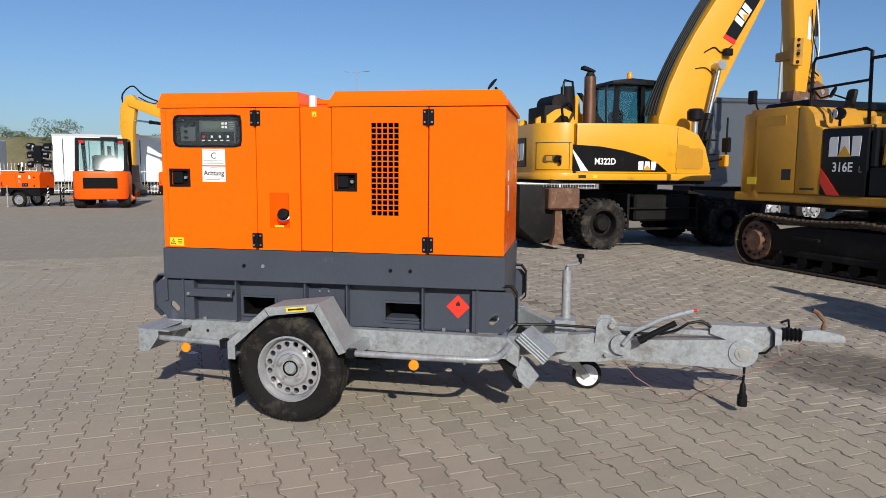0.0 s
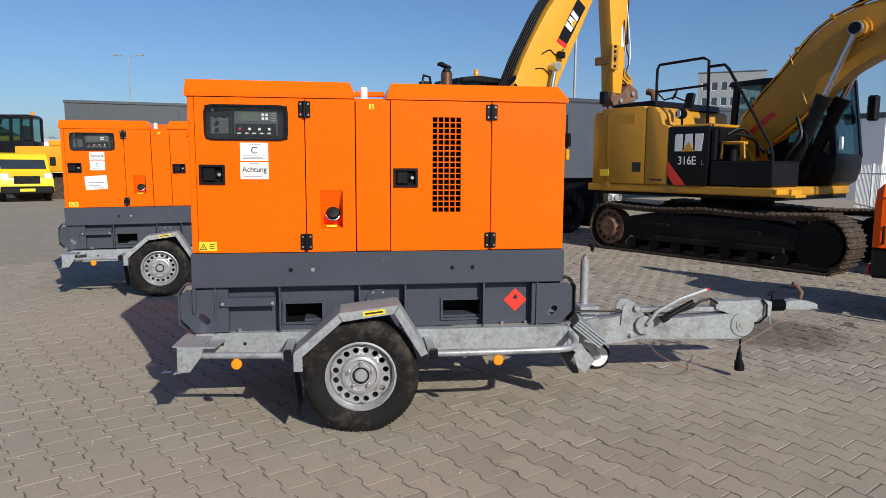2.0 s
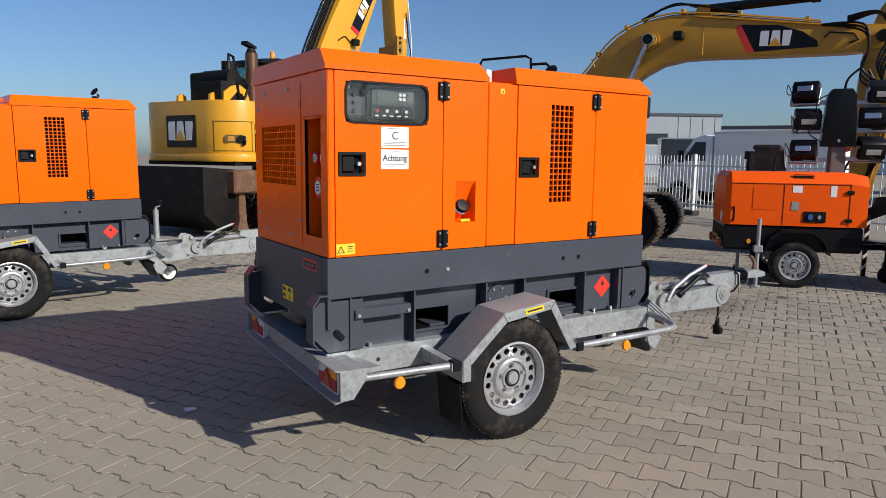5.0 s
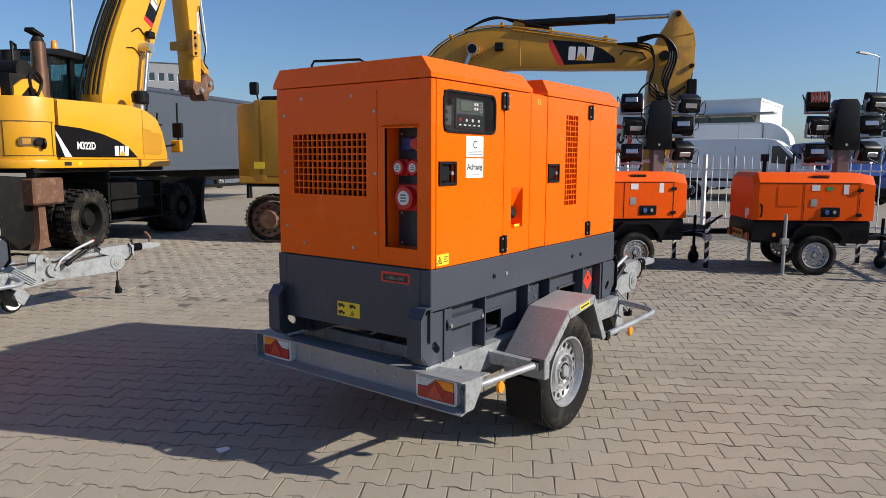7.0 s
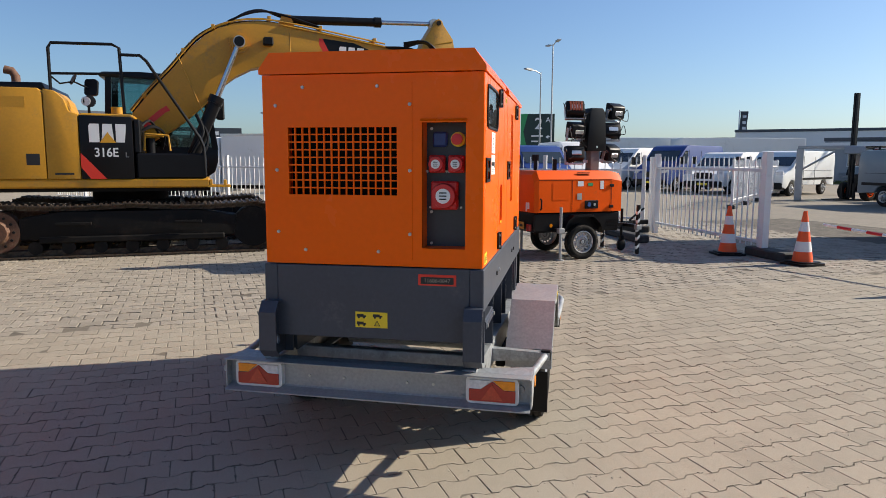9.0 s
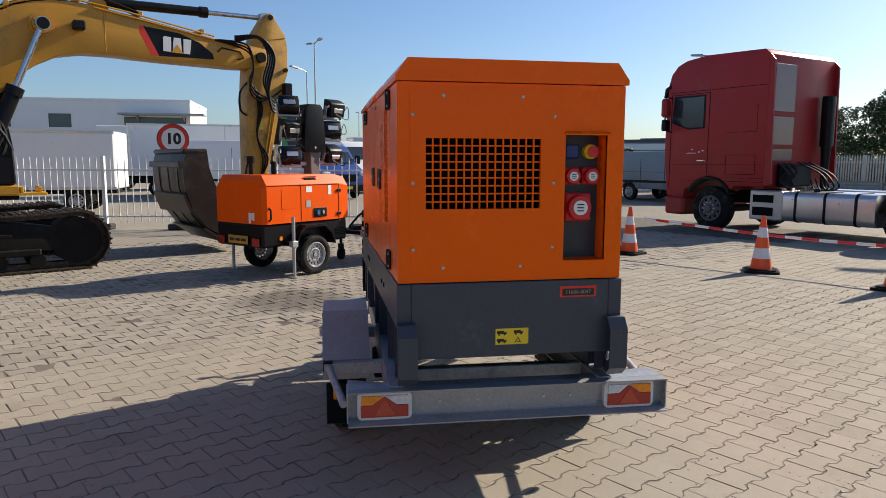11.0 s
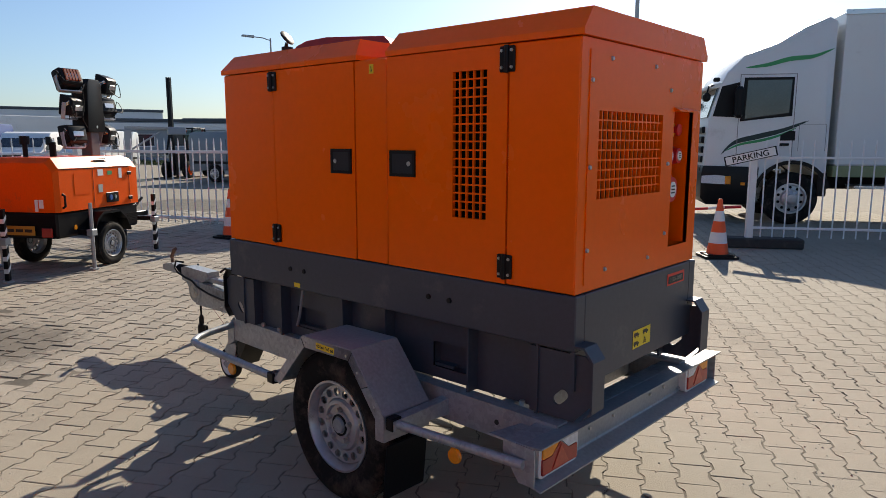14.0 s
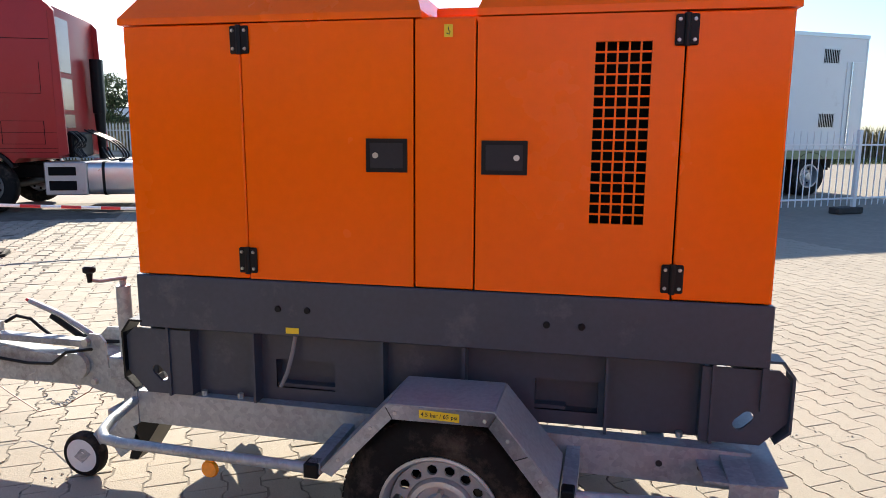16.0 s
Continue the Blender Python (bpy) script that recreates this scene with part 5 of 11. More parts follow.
    for y in (-0.2, -0.33, 0.12, 0.30):
        part("bolt", Shape().cyl((-1.117, y, 0.495), (-1.124, y, 0.495), 0.007, seg=6), BOLT, rb)
    # tow bar
    for s in (-1, 1):
        d = Shape()
        d.add([(1.24, s * 0.50, 0.41), (1.62, s * 0.09, 0.36), (1.62, s * 0.09, 0.48), (1.24, s * 0.50, 0.535), (1.24, s * 0.43, 0.41), (1.56, s * 0.08, 0.36), (1.56, s * 0.08, 0.48), (1.24, s * 0.43, 0.535)],
              [(0, 1, 2, 3), (4, 5, 6, 7), (0, 1, 5, 4), (1, 2, 6, 5), (2, 3, 7, 6), (3, 0, 4, 7)])
        part("diagonal_brace", d, GALV, t)
        rib = Shape()
        m = pose(1.44, s * 0.40, 0.47, 0, 38, s * 12)
        for k in range(4):
            rib.box(-0.11, 0.11, -0.11, 0.11, 0.018 * k - 0.03, 0.018 * k - 0.018, 0.003, m)
        rib.box(-0.11, 0.11, -0.10, 0.10, -0.03, 0.034, 0.003, m)
        if s < 0:
            part("wheel_chock", rib, GALV, t, "ribbed galvanised wheel chock in its holder")
        part("chock_holder", Shape().prism([(1.30, 0.30), (1.40, 0.22), (1.46, 0.30), (1.36, 0.42)], 'y', min(s * 0.47, s * 0.50), max(s * 0.47, s * 0.50)), GALV, t)
        part("underride_tray", Shape().prism([(1.20, 0.40), (1.32, 0.22), (1.36, 0.22), (1.30, 0.40)], 'y', min(s * 0.35, s * 0.50), max(s * 0.35, s * 0.50)), BLACKPAINT, t)
        nk = [(1.46, 0.33), (1.62, 0.285), (1.84, 0.30), (1.99, 0.345), (1.995, 0.43), (1.93, 0.54), (1.885, 0.585), (1.83, 0.585), (1.80, 0.55), (1.79, 0.42), (1.70, 0.44), (1.50, 0.46)]
        part("neck_plate", Shape().prism(nk, 'y', min(s * 0.058, s * 0.070), max(s * 0.058, s * 0.070)), GALV, t, "galvanised height-adjust neck plate")
        part("pivot_bolt", Shape().cyl((1.895, s * 0.070, 0.545), (1.895, s * 0.095, 0.545), 0.020, seg=6), BOLT, t)
        part("pivot_bolt", Shape().cyl((1.865, s * 0.070, 0.35), (1.865, s * 0.090, 0.35), 0.016, seg=6), BOLT, t)
        part("toothed_joint", Shape().lathe([(0.065, s * 0.072), (0.065, s * 0.098), (0.0, s * 0.100)], (1.955, 0, 0.425), 'y', 24), GALV, t)
    part("neck_core", Shape().prism([(1.50, 0.35), (1.90, 0.33), (1.90, 0.50), (1.50, 0.44)], 'y', -0.058, 0.058), GALV, t)
    part("tow_arm", Shape().prism([(1.93, 0.315), (2.70, 0.30), (2.70, 0.49), (1.93, 0.445)], 'y', -0.052, 0.052), GALV, t, "galvanised lower tow arm")
    part("guide_arm", Shape().box(1.90, 2.60, -0.03, 0.03, 0.498, 0.532, 0.004), GALV, t, "galvanised upper guide arm")
    part("arm_end", Shape().lathe([(0.085, -0.060), (0.09, -0.052), (0.09, 0.052), (0.085, 0.060)], (2.70, 0, 0.405), 'y', 28), GALV, t)
    part("arm_pivot", Shape().cyl((2.70, -0.072, 0.405), (2.70, 0.072, 0.405), 0.030, seg=6).cyl((2.70, -0.066, 0.405), (2.70, 0.066, 0.405), 0.05, seg=20), BOLT, t)
    hd = [(2.50, 0.52), (2.50, 0.575), (2.86, 0.580), (2.92, 0.565), (2.92, 0.47), (2.84, 0.455), (2.79, 0.40), (2.64, 0.47)]
    part("overrun_head", Shape().prism(hd, 'y', -0.048, 0.048), GALV, t, "galvanised overrun brake head")
    bl = [(0.030, 2.92)] + [(0.044 if k % 2 else 0.032, 2.925 + k * 0.012) for k in range(10)] + [(0.028, 3.045)]
    part("bellows", Shape().lathe(bl, (0, 0, 0.53), 'x', 18), BLACK, t, "black rubber bellows")
    cp = [(3.04, 0.505), (3.04, 0.56), (3.12, 0.575), (3.24, 0.555), (3.28, 0.54), (3.285, 0.505), (3.20, 0.50)]
    part("coupling_head", Shape().prism(cp, 'y', -0.035, 0.035), GALV, t, "galvanised ball coupling head")
    part("coupling_handle", Shape().tube([(3.16, 0, 0.555), (3.175, 0, 0.62), (3.13, 0, 0.675), (3.10, 0, 0.69)], [0.014, 0.015, 0.016, 0.013], 8), RUST, t, "rusty brown coupling handle")
    lv = part("brake_lever", Shape().tube([(1.965, -0.11, 0.43), (2.03, -0.11, 0.52), (2.20, -0.11, 0.61), (2.385, -0.11, 0.672)], 0.015, 10), GALV, t, "galvanised parking brake lever")
    part("lever_grip", Shape().tube([(2.385, -0.11, 0.672), (2.405, -0.11, 0.679)], [0.010, 0.009], 10), RED, lv, "red lever button")
    part("gas_spring", Shape().cyl((2.09, -0.135, 0.485), (2.28, -0.135, 0.595), 0.019, seg=12).cyl((2.06, -0.135, 0.468), (2.10, -0.135, 0.49), 0.026, seg=10), BLACK, lv)
    # jockey wheel
    jx, jy = 1.595, 0.17
    jk = part("jockey_post", Shape().cyl((jx, jy, 0.30), (jx, jy, 0.86), 0.031, seg=20).cyl((jx, jy, 0.86), (jx, jy, 0.885), 0.014, seg=10), GALV, t, "galvanised jockey wheel post")
    part("post_clamp", Shape().box(jx - 0.07, jx + 0.07, 0.03, jy + 0.045, 0.43, 0.535, 0.006).box(jx - 0.05, jx + 0.05, 0.05, jy + 0.04, 0.34, 0.44, 0.004), GALV, jk)
    cr = part("crank", Shape().tube([(jx, jy, 0.88), (jx - 0.005, jy - 0.02, 0.892), (jx + 0.06, jy + 0.07, 0.89), (jx + 0.085, jy + 0.10, 0.90)], 0.008, 8), GALV, jk)
    part("crank_knob", Shape().cyl((jx + 0.085, jy + 0.10, 0.89), (jx + 0.085, jy + 0.10, 0.935), 0.010, 0.014, 10).lathe([(0.016, 0.93), (0.027, 0.938), (0.027, 0.955), (0.020, 0.962), (0.0, 0.963)], (jx + 0.085, jy + 0.10, 0), 'z', 14), BLACK, cr)
    fk = Shape().box(jx - 0.035, jx + 0.06, jy - 0.035, jy + 0.09, 0.215, 0.305, 0.006)
    for w in (-0.042, 0.042):
        a_, b_ = Vector((jx + 0.01, jy + 0.05 + w, 0.225)), Vector((jx + 0.155, jy + 0.13 + w, 0.102))
        fk.add([a_ + Vector((-0.03, -0.003, 0.03)), a_ + Vector((0.06, -0.003, 0.03)), b_ + Vector((0.025, -0.003, 0)), b_ + Vector((-0.015, -0.003, -0.025)),
                a_ + Vector((-0.03, 0.003, 0.03)), a_ + Vector((0.06, 0.003, 0.03)), b_ + Vector((0.025, 0.003, 0)), b_ + Vector((-0.015, 0.003, -0.025))],
               [(0, 1, 2, 3), (4, 5, 6, 7), (0, 1, 5, 4), (1, 2, 6, 5), (2, 3, 7, 6), (3, 0, 4, 7)])
    part("wheel_fork", fk, GALV, jk)
    jw = part("jockey_wheel", Shape().lathe([(0.078, -0.030), (0.094, -0.028), (0.102, -0.015), (0.102, 0.015), (0.094, 0.028), (0.078, 0.030)], (jx + 0.155, jy + 0.13, 0.102), 'y', 32, close=True), RUBBER, jk)
    part("wheel_disc", Shape().lathe([(0.078, -0.028), (0.070, -0.012), (0.030, -0.014), (0.022, -0.034), (0.0, -0.034)], (jx + 0.155, jy + 0.13, 0.102), 'y', 28).lathe([(0.078, 0.028), (0.070, 0.012), (0.030, 0.014), (0.022, 0.034), (0.0, 0.034)], (jx + 0.155, jy + 0.13, 0.102), 'y', 28), WHITE, jw, "pale grey wheel disc")
    for q in range(5):
        c_, s_ = math.cos(radians(72 * q + 20)), math.sin(radians(72 * q + 20))
        for o in (-1, 1):
            # flat dark disc in place of a shaded hole
            part("disc_hole", Shape().cyl((jx + 0.155 + 0.05 * c_, jy + 0.13 + o * 0.0125, 0.102 + 0.05 * s_), (jx + 0.155 + 0.05 * c_, jy + 0.13 + o * 0.0155, 0.102 + 0.05 * s_), 0.013, seg=10), DARK, jw)
    # cables
    part("towing_cable", Shape().tube([(2.50, -0.06, 0.565), (2.44, -0.07, 0.60), (2.36, -0.08, 0.585), (2.30, -0.08, 0.54), (2.2, -0.06, 0.50), (2.0, -0.06, 0.50), (1.75, -0.05, 0.52), (1.45, -0.04, 0.52), (1.25, -0.1, 0.52)], 0.009, 8), BLACK, t)
    part("cable_loop", Shape().tube([(2.84, -0.055, 0.585), (2.87, -0.065, 0.55), (2.87, -0.07, 0.47), (2.83, -0.06, 0.42), (2.76, -0.03, 0.40), (2.725, 0.0, 0.33), (2.722, 0.0, 0.18)], 0.008, 8), BLACK, t)
    part("trailer_plug", Shape().lathe([(0.012, 0.20), (0.018, 0.18), (0.020, 0.13), (0.030, 0.12), (0.032, 0.06), (0.028, 0.05), (0.0, 0.05)], (2.722, 0, 0), 'z', 16).box(2.70, 2.745, -0.045, -0.02, 0.055, 0.11, 0.006), BLACK, t, "black hanging trailer plug")
    part("breakaway_cable", Shape().tube([(3.05, -0.04, 0.50), (2.98, -0.05, 0.42), (2.85, -0.06, 0.34), (2.7, -0.07, 0.27), (2.55, -0.08, 0.17), (2.35, -0.06, 0.09), (2.2, -0.07, 0.13), (2.05, -0.09, 0.22), (1.97, -0.08, 0.31)], 0.0026, 6), mat("faded_red_cable", (0.22, 0.09, 0.07), 0.5), t, "thin faded red breakaway cable")
    part("towing_cable", Shape().tube([(2.93, 0.02, 0.60), (2.98, 0.06, 0.61), (2.99, 0.07, 0.56), (2.93, 0.075, 0.53), (2.82, 0.07, 0.50), (2.70, 0.075, 0.49), (2.60, 0.08, 0.455), (2.45, 0.075, 0.425), (2.25, 0.075, 0.41), (2.08, 0.10, 0.43), (1.98, 0.115, 0.50), (1.85, 0.10, 0.52)], 0.008, 8), BLACK, t, "black cable clipped along the tow arm")
    ch = Shape()
    for k in range(13):
        u = k / 12
        px, py, pz = 1.92 + 0.28 * u, 0.125 - 0.02 * u, 0.34 - 0.5 * u * (1 - u) + 0.03 * u
        q = pose(px, py, pz, 90 * (k % 2), -30 + 60 * u, 0)
        ring = [q @ Vector((0.015 * math.cos(a_ * math.pi / 4), 0.009 * math.sin(a_ * math.pi / 4), 0)) for a_ in range(9)]
        ch.tube(ring, 0.0026, 5)
    part("safety_chain", ch, BOLT, t, "slack zinc safety chain")
    part("safety_chain", Shape().tube([(2.9, -0.05, 0.47), (2.905, -0.055, 0.43), (2.92, -0.05, 0.40)], 0.008, 6), BOLT, t)
    return t


# ---- excavators: x forward, y left, origin on the ground under the slew ring ----
def big_wheel(parent, name, cx, cy0, cy1, r, rim, rubber, rimmat, out):
    """Heavy tyre with lugs and a dished rim facing out."""
    yc, w = (cy0 + cy1) / 2, abs(cy1 - cy0)
    h = w / 2
    pr = [(rim, -h * 0.8), (rim + 0.03, -h * 0.95), (rim + (r - rim) * 0.5, -h), (r - 0.06, -h * 0.97), (r - 0.025, -h * 0.85), (r - 0.02, 0), (r - 0.025, h * 0.85), (r - 0.06, h * 0.97), (r - (r - rim) * 0.5, h), (rim + 0.03, h * 0.95), (rim, h * 0.8)]
    ty = part(name, Shape().lathe(pr, (cx, yc, r), 'y', 40, close=True), rubber, parent, "dusty black heavy tyre")
    lug = Shape()
    for k in range(26):
        for s in (-1, 1):
            m = Matrix.Translation((cx, yc, r)) @ Matrix.Rotation(2 * math.pi * (k + 0.25 * s) / 26, 4, 'Y')
            lug.box(-0.035, 0.035, s * h * 0.52 - h * 0.46, s * h * 0.52 + h * 0.46, r - 0.035, r, 0, m)
    tagged(part("tread", lug, rubber, ty), kind="stuff")
    yo = yc + out * h * 0.8
    rm = Shape().lathe([(rim + 0.012, 0), (rim + 0.012, out * 0.02), (rim - 0.02, out * 0.02), (rim - 0.045, -out * 0.05), (rim - 0.06, -out * 0.12), (rim * 0.55, -out * 0.13), (rim * 0.5, -out * 0.03), (rim * 0.42, 0.0), (0, out * 0.005)], (cx, yo, r), 'y', 32, caps=False)
    ro = part("rim", rm, rimmat, ty)
    for k in range(10):
        a = 2 * math.pi * k / 10
        c = (cx + rim * 0.66 * math.cos(a), yo - out * 0.13, r + rim * 0.66 * math.sin(a))
        part("wheel_nut", Shape().cyl(c, (c[0], c[1] + out * 0.03, c[2]), 0.016, seg=6), rimmat, ro)
    return ty


def logo_block(parent, face, p, w, h, dark=None, letters=True, lean=0):
    """Maker's mark as plain shapes: three white blocks over a yellow wedge."""
    m = facing(p, face, lean)
    s = Shape()
    u = w / 3.4
    s.prism([(-w / 2, -h / 2), (-w / 2 + u * 0.95, -h / 2), (-w / 2 + u * 0.95, h / 2), (-w / 2 + u * 0.12, h / 2), (-w / 2, h * 0.38)], 'z', 0.004, 0.009, m)
    s.prism([(-u * 0.58, -h / 2), (u * 0.58, -h / 2), (u * 0.42, h / 2), (-u * 0.42, h / 2)], 'z', 0.004, 0.009, m)
    s.prism([(w / 2 - u * 0.95, -h / 2), (w / 2 - u * 0.15, -h / 2), (w / 2, h * 0.3), (w / 2, h / 2), (w / 2 - u * 0.95, h / 2)], 'z', 0.004, 0.009, m)
    lo = part("maker_mark", s, LABEL, parent, "white block maker's mark")
    part("mark_wedge", Shape().prism([(-u * 0.75, -h / 2 - h * 0.02), (u * 0.75, -h / 2 - h * 0.02), (0, h * 0.05)], 'z', 0.010, 0.013, m), YELLOW, lo)
    return lo


def smooth_pts(pts, n=4):
    """Rounded run through the points (Catmull-Rom)."""
    out = []
    for i in range(len(pts) - 1):
        p0, p1, p2, p3 = (Vector(pts[max(i - 1, 0)]), Vector(pts[i]), Vector(pts[i + 1]), Vector(pts[min(i + 2, len(pts) - 1)]))
        for k in range(n):
            t = k / n
            out.append(tuple(0.5 * ((2 * p1) + (p2 - p0) * t + (2 * p0 - 5 * p1 + 4 * p2 - p3) * t * t + (3 * p1 - p0 - 3 * p2 + p3) * t ** 3)))
    out.append(tuple(pts[-1]))
    return out


def hose(parent, pts, r=0.016, material=None):
    return part("hydraulic_hose", Shape().tube(smooth_pts(pts, 4), r, 6), material or BLACK, parent)


def ram(parent, a, b, y, r0=0.085, r1=0.05, split=0.6, black=True):
    """Hydraulic ram: barrel from a, chrome rod to b (x, z pairs)."""
    A, B = Vector((a[0], y, a[1])), Vector((b[0], y, b[1]))
    M = A.lerp(B, split)
    d = (B - A).normalized()
    rm = part("ram_barrel", Shape().cyl(A, M, r0, seg=16).cyl(M - d * 0.10, M + d * 0.03, r0 * 1.2, seg=16), BLACKPAINT if black else YELLOW2, parent, "hydraulic ram barrel")
    part("ram_rod", Shape().cyl(M, B, r1, seg=14), STEEL, rm, "bright chromed ram rod")
    part("ram_eye", Shape().cyl((B[0], y - 0.09, B[2]), (B[0], y + 0.09, B[2]), r1 * 2.1, seg=18), BOLT, rm)


def wheeled_excavator(where):
    e = thing("wheeled_excavator", "yellow wheeled excavator with raised boom parked on the paving", "excavator", "excavators", where)
    # undercarriage
    part("chassis", Shape().prism([(-2.0, 0.55), (2.0, 0.55), (2.1, 0.95), (1.2, 1.15), (-1.2, 1.15), (-2.1, 0.95)], 'y', -0.55, 0.55), UNDER, e, "greasy dark chassis", bev=0.03)
    part("slew_ring", Shape().cyl((0, 0, 1.1), (0, 0, 1.36), 0.62, seg=32), UNDER, e)
    part("step_box", Shape().box(-0.55, 0.75, -1.2, -0.55, 0.55, 1.08, 0.04).box(-0.75, -0.70, -1.25, -0.6, 0.4, 1.1).box(0.85, 0.9, -1.25, -0.6, 0.4, 1.1), UNDER, e)
    part("step_rail", Shape().box(-0.7, 0.9, -1.28, -1.12, 0.38, 0.42, 0.01).box(-0.7, 0.9, -1.26, -1.16, 0.80, 0.83), UNDER, e)
    part("fuel_tank", Shape().box(-0.4, 0.5, -1.15, -0.6, 0.62, 0.98, 0.05), RUST, e)
    for x in (-1.27, 1.62):
        part("axle", Shape().cyl((x, -1.0, 0.5), (x, 1.0, 0.5), 0.16, seg=14).box(x - 0.2, x + 0.2, -0.3, 0.3, 0.35, 0.7, 0.05), UNDER, e)
        for s in (-1, 1):
            big_wheel(e, "outer_tyre", x, s * 1.0, s * 1.29, 0.505, 0.29, RUBBER_OLD, UNDER, s)
            big_wheel(e, "inner_tyre", x, s * 0.66, s * 0.93, 0.505, 0.29, RUBBER_OLD, UNDER, s)
    # outriggers at the rear, blade at the front
    part("outrigger_frame", Shape().prism([(-2.95, 1.28), (-2.1, 1.22), (-1.95, 0.9), (-2.15, 0.25), (-2.55, 0.12), (-2.95, 0.45)], 'y', -1.0, 1.0), UNDER, e, bev=0.02)
    for s in (-1, 1):
        of = part("outrigger_pad", Shape().box(-2.42, -1.76, min(s * 0.85, s * 1.2), max(s * 0.85, s * 1.2), 0.80, 1.22, 0.03), RUST, e, "rusty folded outrigger pad")
        part("outrigger_leg", Shape().prism([(-2.30, 0.10), (-2.02, 0.12), (-2.06, 0.25), (-2.10, 0.82), (-2.24, 0.82), (-2.24, 0.3)], 'y', min(s * 0.95, s * 1.1), max(s * 0.95, s * 1.1)), RUST, of)
    bl = Shape().prism([(2.45, 0.10), (2.62, 0.08), (2.52, 0.45), (2.58, 0.85), (2.68, 1.10), (2.58, 1.12), (2.45, 0.85), (2.38, 0.45)], 'y', -1.25, 1.25)
    part("dozer_blade", bl, UNDER, e, bev=0.01)
    # upper structure
    part("counterweight", Shape().prism([(q[0], q[1]) for q in arc(-1.98, -0.67, 0.62, 180, 270, 6)] + [(-1.9, 1.27)] + [(-1.98, 1.27)] + arc(-1.98, 0.67, 0.62, 90, 180, 6), 'z', 1.50, 2.46), YELLOW, e, "rounded yellow counterweight", bev=0.04)
    hood = Shape().prism([(-1.92, 1.50), (-1.92, 2.46), (0.02, 2.50), (0.45, 2.44), (0.80, 2.30), (0.98, 2.05), (1.12, 1.62), (1.12, 1.50)], 'y', -1.29, -0.42)
    part("engine_hood", hood, YELLOW, e, "yellow side cover", bev=0.05)
    part("rear_hood", Shape().box(-1.92, -0.5, -0.42, 1.27, 1.50, 2.40, 0.05), YELLOW, e)
    sk = [(q[0], q[1]) for q in arc(-1.98, -0.68, 0.645, 180, 270, 6)] + [(1.12, -1.325), (1.14, 1.30), (-1.98, 1.325)] + arc(-1.98, 0.68, 0.645, 90, 180, 6)
    part("deck_skirt", Shape().prism(sk, 'z', 1.37, 1.505), YELLOW, e, bev=0.02)
    part("deck_underside", Shape().box(-2.4, 1.05, -1.2, 1.2, 1.30, 1.38), UNDER, e)
    # thin dark yellow strips paint the shade in the panel seams
    for z in (1.56, 2.08):
        part("panel_seam", Shape().prism(arc(-1.98, -0.67, 0.625, 196, 266, 8) + arc(-1.98, -0.67, 0.617, 266, 196, 8), 'z', z, z + 0.012), SEAM, e)
    for a_ in (198, 262):
        q0, q1 = arc(-1.98, -0.67, 0.625, a_, a_ + 1, 1), arc(-1.98, -0.67, 0.617, a_ + 1, a_, 1)
        part("panel_seam", Shape().prism(q0 + q1, 'z', 1.572, 2.08), SEAM, e)
    part("panel_seam", Shape().box(-1.925, -1.913, -1.293, -1.285, 1.52, 2.44), SEAM, e)
    part("panel_seam", Shape().box(0.30, 0.31, -1.293, -1.285, 1.52, 2.42), SEAM, e)
    lamp_at = pose(-1.98 + 0.62 * math.cos(radians(232)), -0.67 + 0.62 * math.sin(radians(232)), 1.78, 0, 0, 232)
    # flat plate in the same dark yellow paints the recess's shade
    rl = part("lamp_recess", Shape().prism(rounded(-0.17, 0.17, -0.07, 0.07, 0.05), 'x', 0.0, 0.006, lamp_at), SEAM, e)
    part("work_lamp", Shape().cyl(lamp_at @ Vector((0.0, 0.11, 0)), lamp_at @ Vector((0.05, 0.11, 0)), 0.06, seg=18), BLACK, rl)
    part("lock_plate", Shape().box(-0.01, 0.012, -0.12, 0.0, -0.045, 0.045, 0.004, lamp_at), YELLOW2, rl)
    for x_, w_ in ((-1.80, 0.16), (-1.52, 0.08)):
        part("warning_label", Shape().box(x_ - w_ / 2, x_ + w_ / 2, -1.3285, -1.3255, 1.41, 1.47), INK if x_ < -1.7 else YLABEL, e)
    part("service_panel", Shape().prism(rounded(0.42, 0.92, 1.60, 2.02, 0.08), 'y', -1.294, -1.288), YELLOW2, e)
    dec = [(-2.0, 1.545), (0.10, 1.545), (-0.12, 1.70), (-0.45, 1.84), (-0.9, 1.95), (-1.4, 2.02), (-2.0, 2.05)]
    dp = part("side_decal", Shape().prism(dec, 'y', -1.296, -1.290), BLACKPAINT, e, "black swept decal panel")
    part("decal_stripe", Shape().prism([(-2.0, 1.90), (-1.82, 1.545), (-1.66, 1.545), (-2.0, 1.96)], 'y', -1.301, -1.297), LABEL, dp)
    writing("lettering", "M322D", 0.17, facing((-1.30, -1.299, 1.73), '-y'), LABEL, dp, squash=0.9, bold=0.004)
    logo_block(dp, '-y', (-0.25 - 0.12, -1.296, 1.66), 0.40, 0.17)
    part("hood_grille", Shape().prism([(0.28, 1.62), (0.80, 1.62), (0.72, 1.88), (0.56, 2.06), (0.30, 2.10)], 'y', -1.298, -1.292), YELLOW2, e)
    part("latch_recess", Shape().cyl((-2.25, -1.25, 1.75), (-2.22, -1.262, 1.75), 0.09, seg=16), BLACK, e)
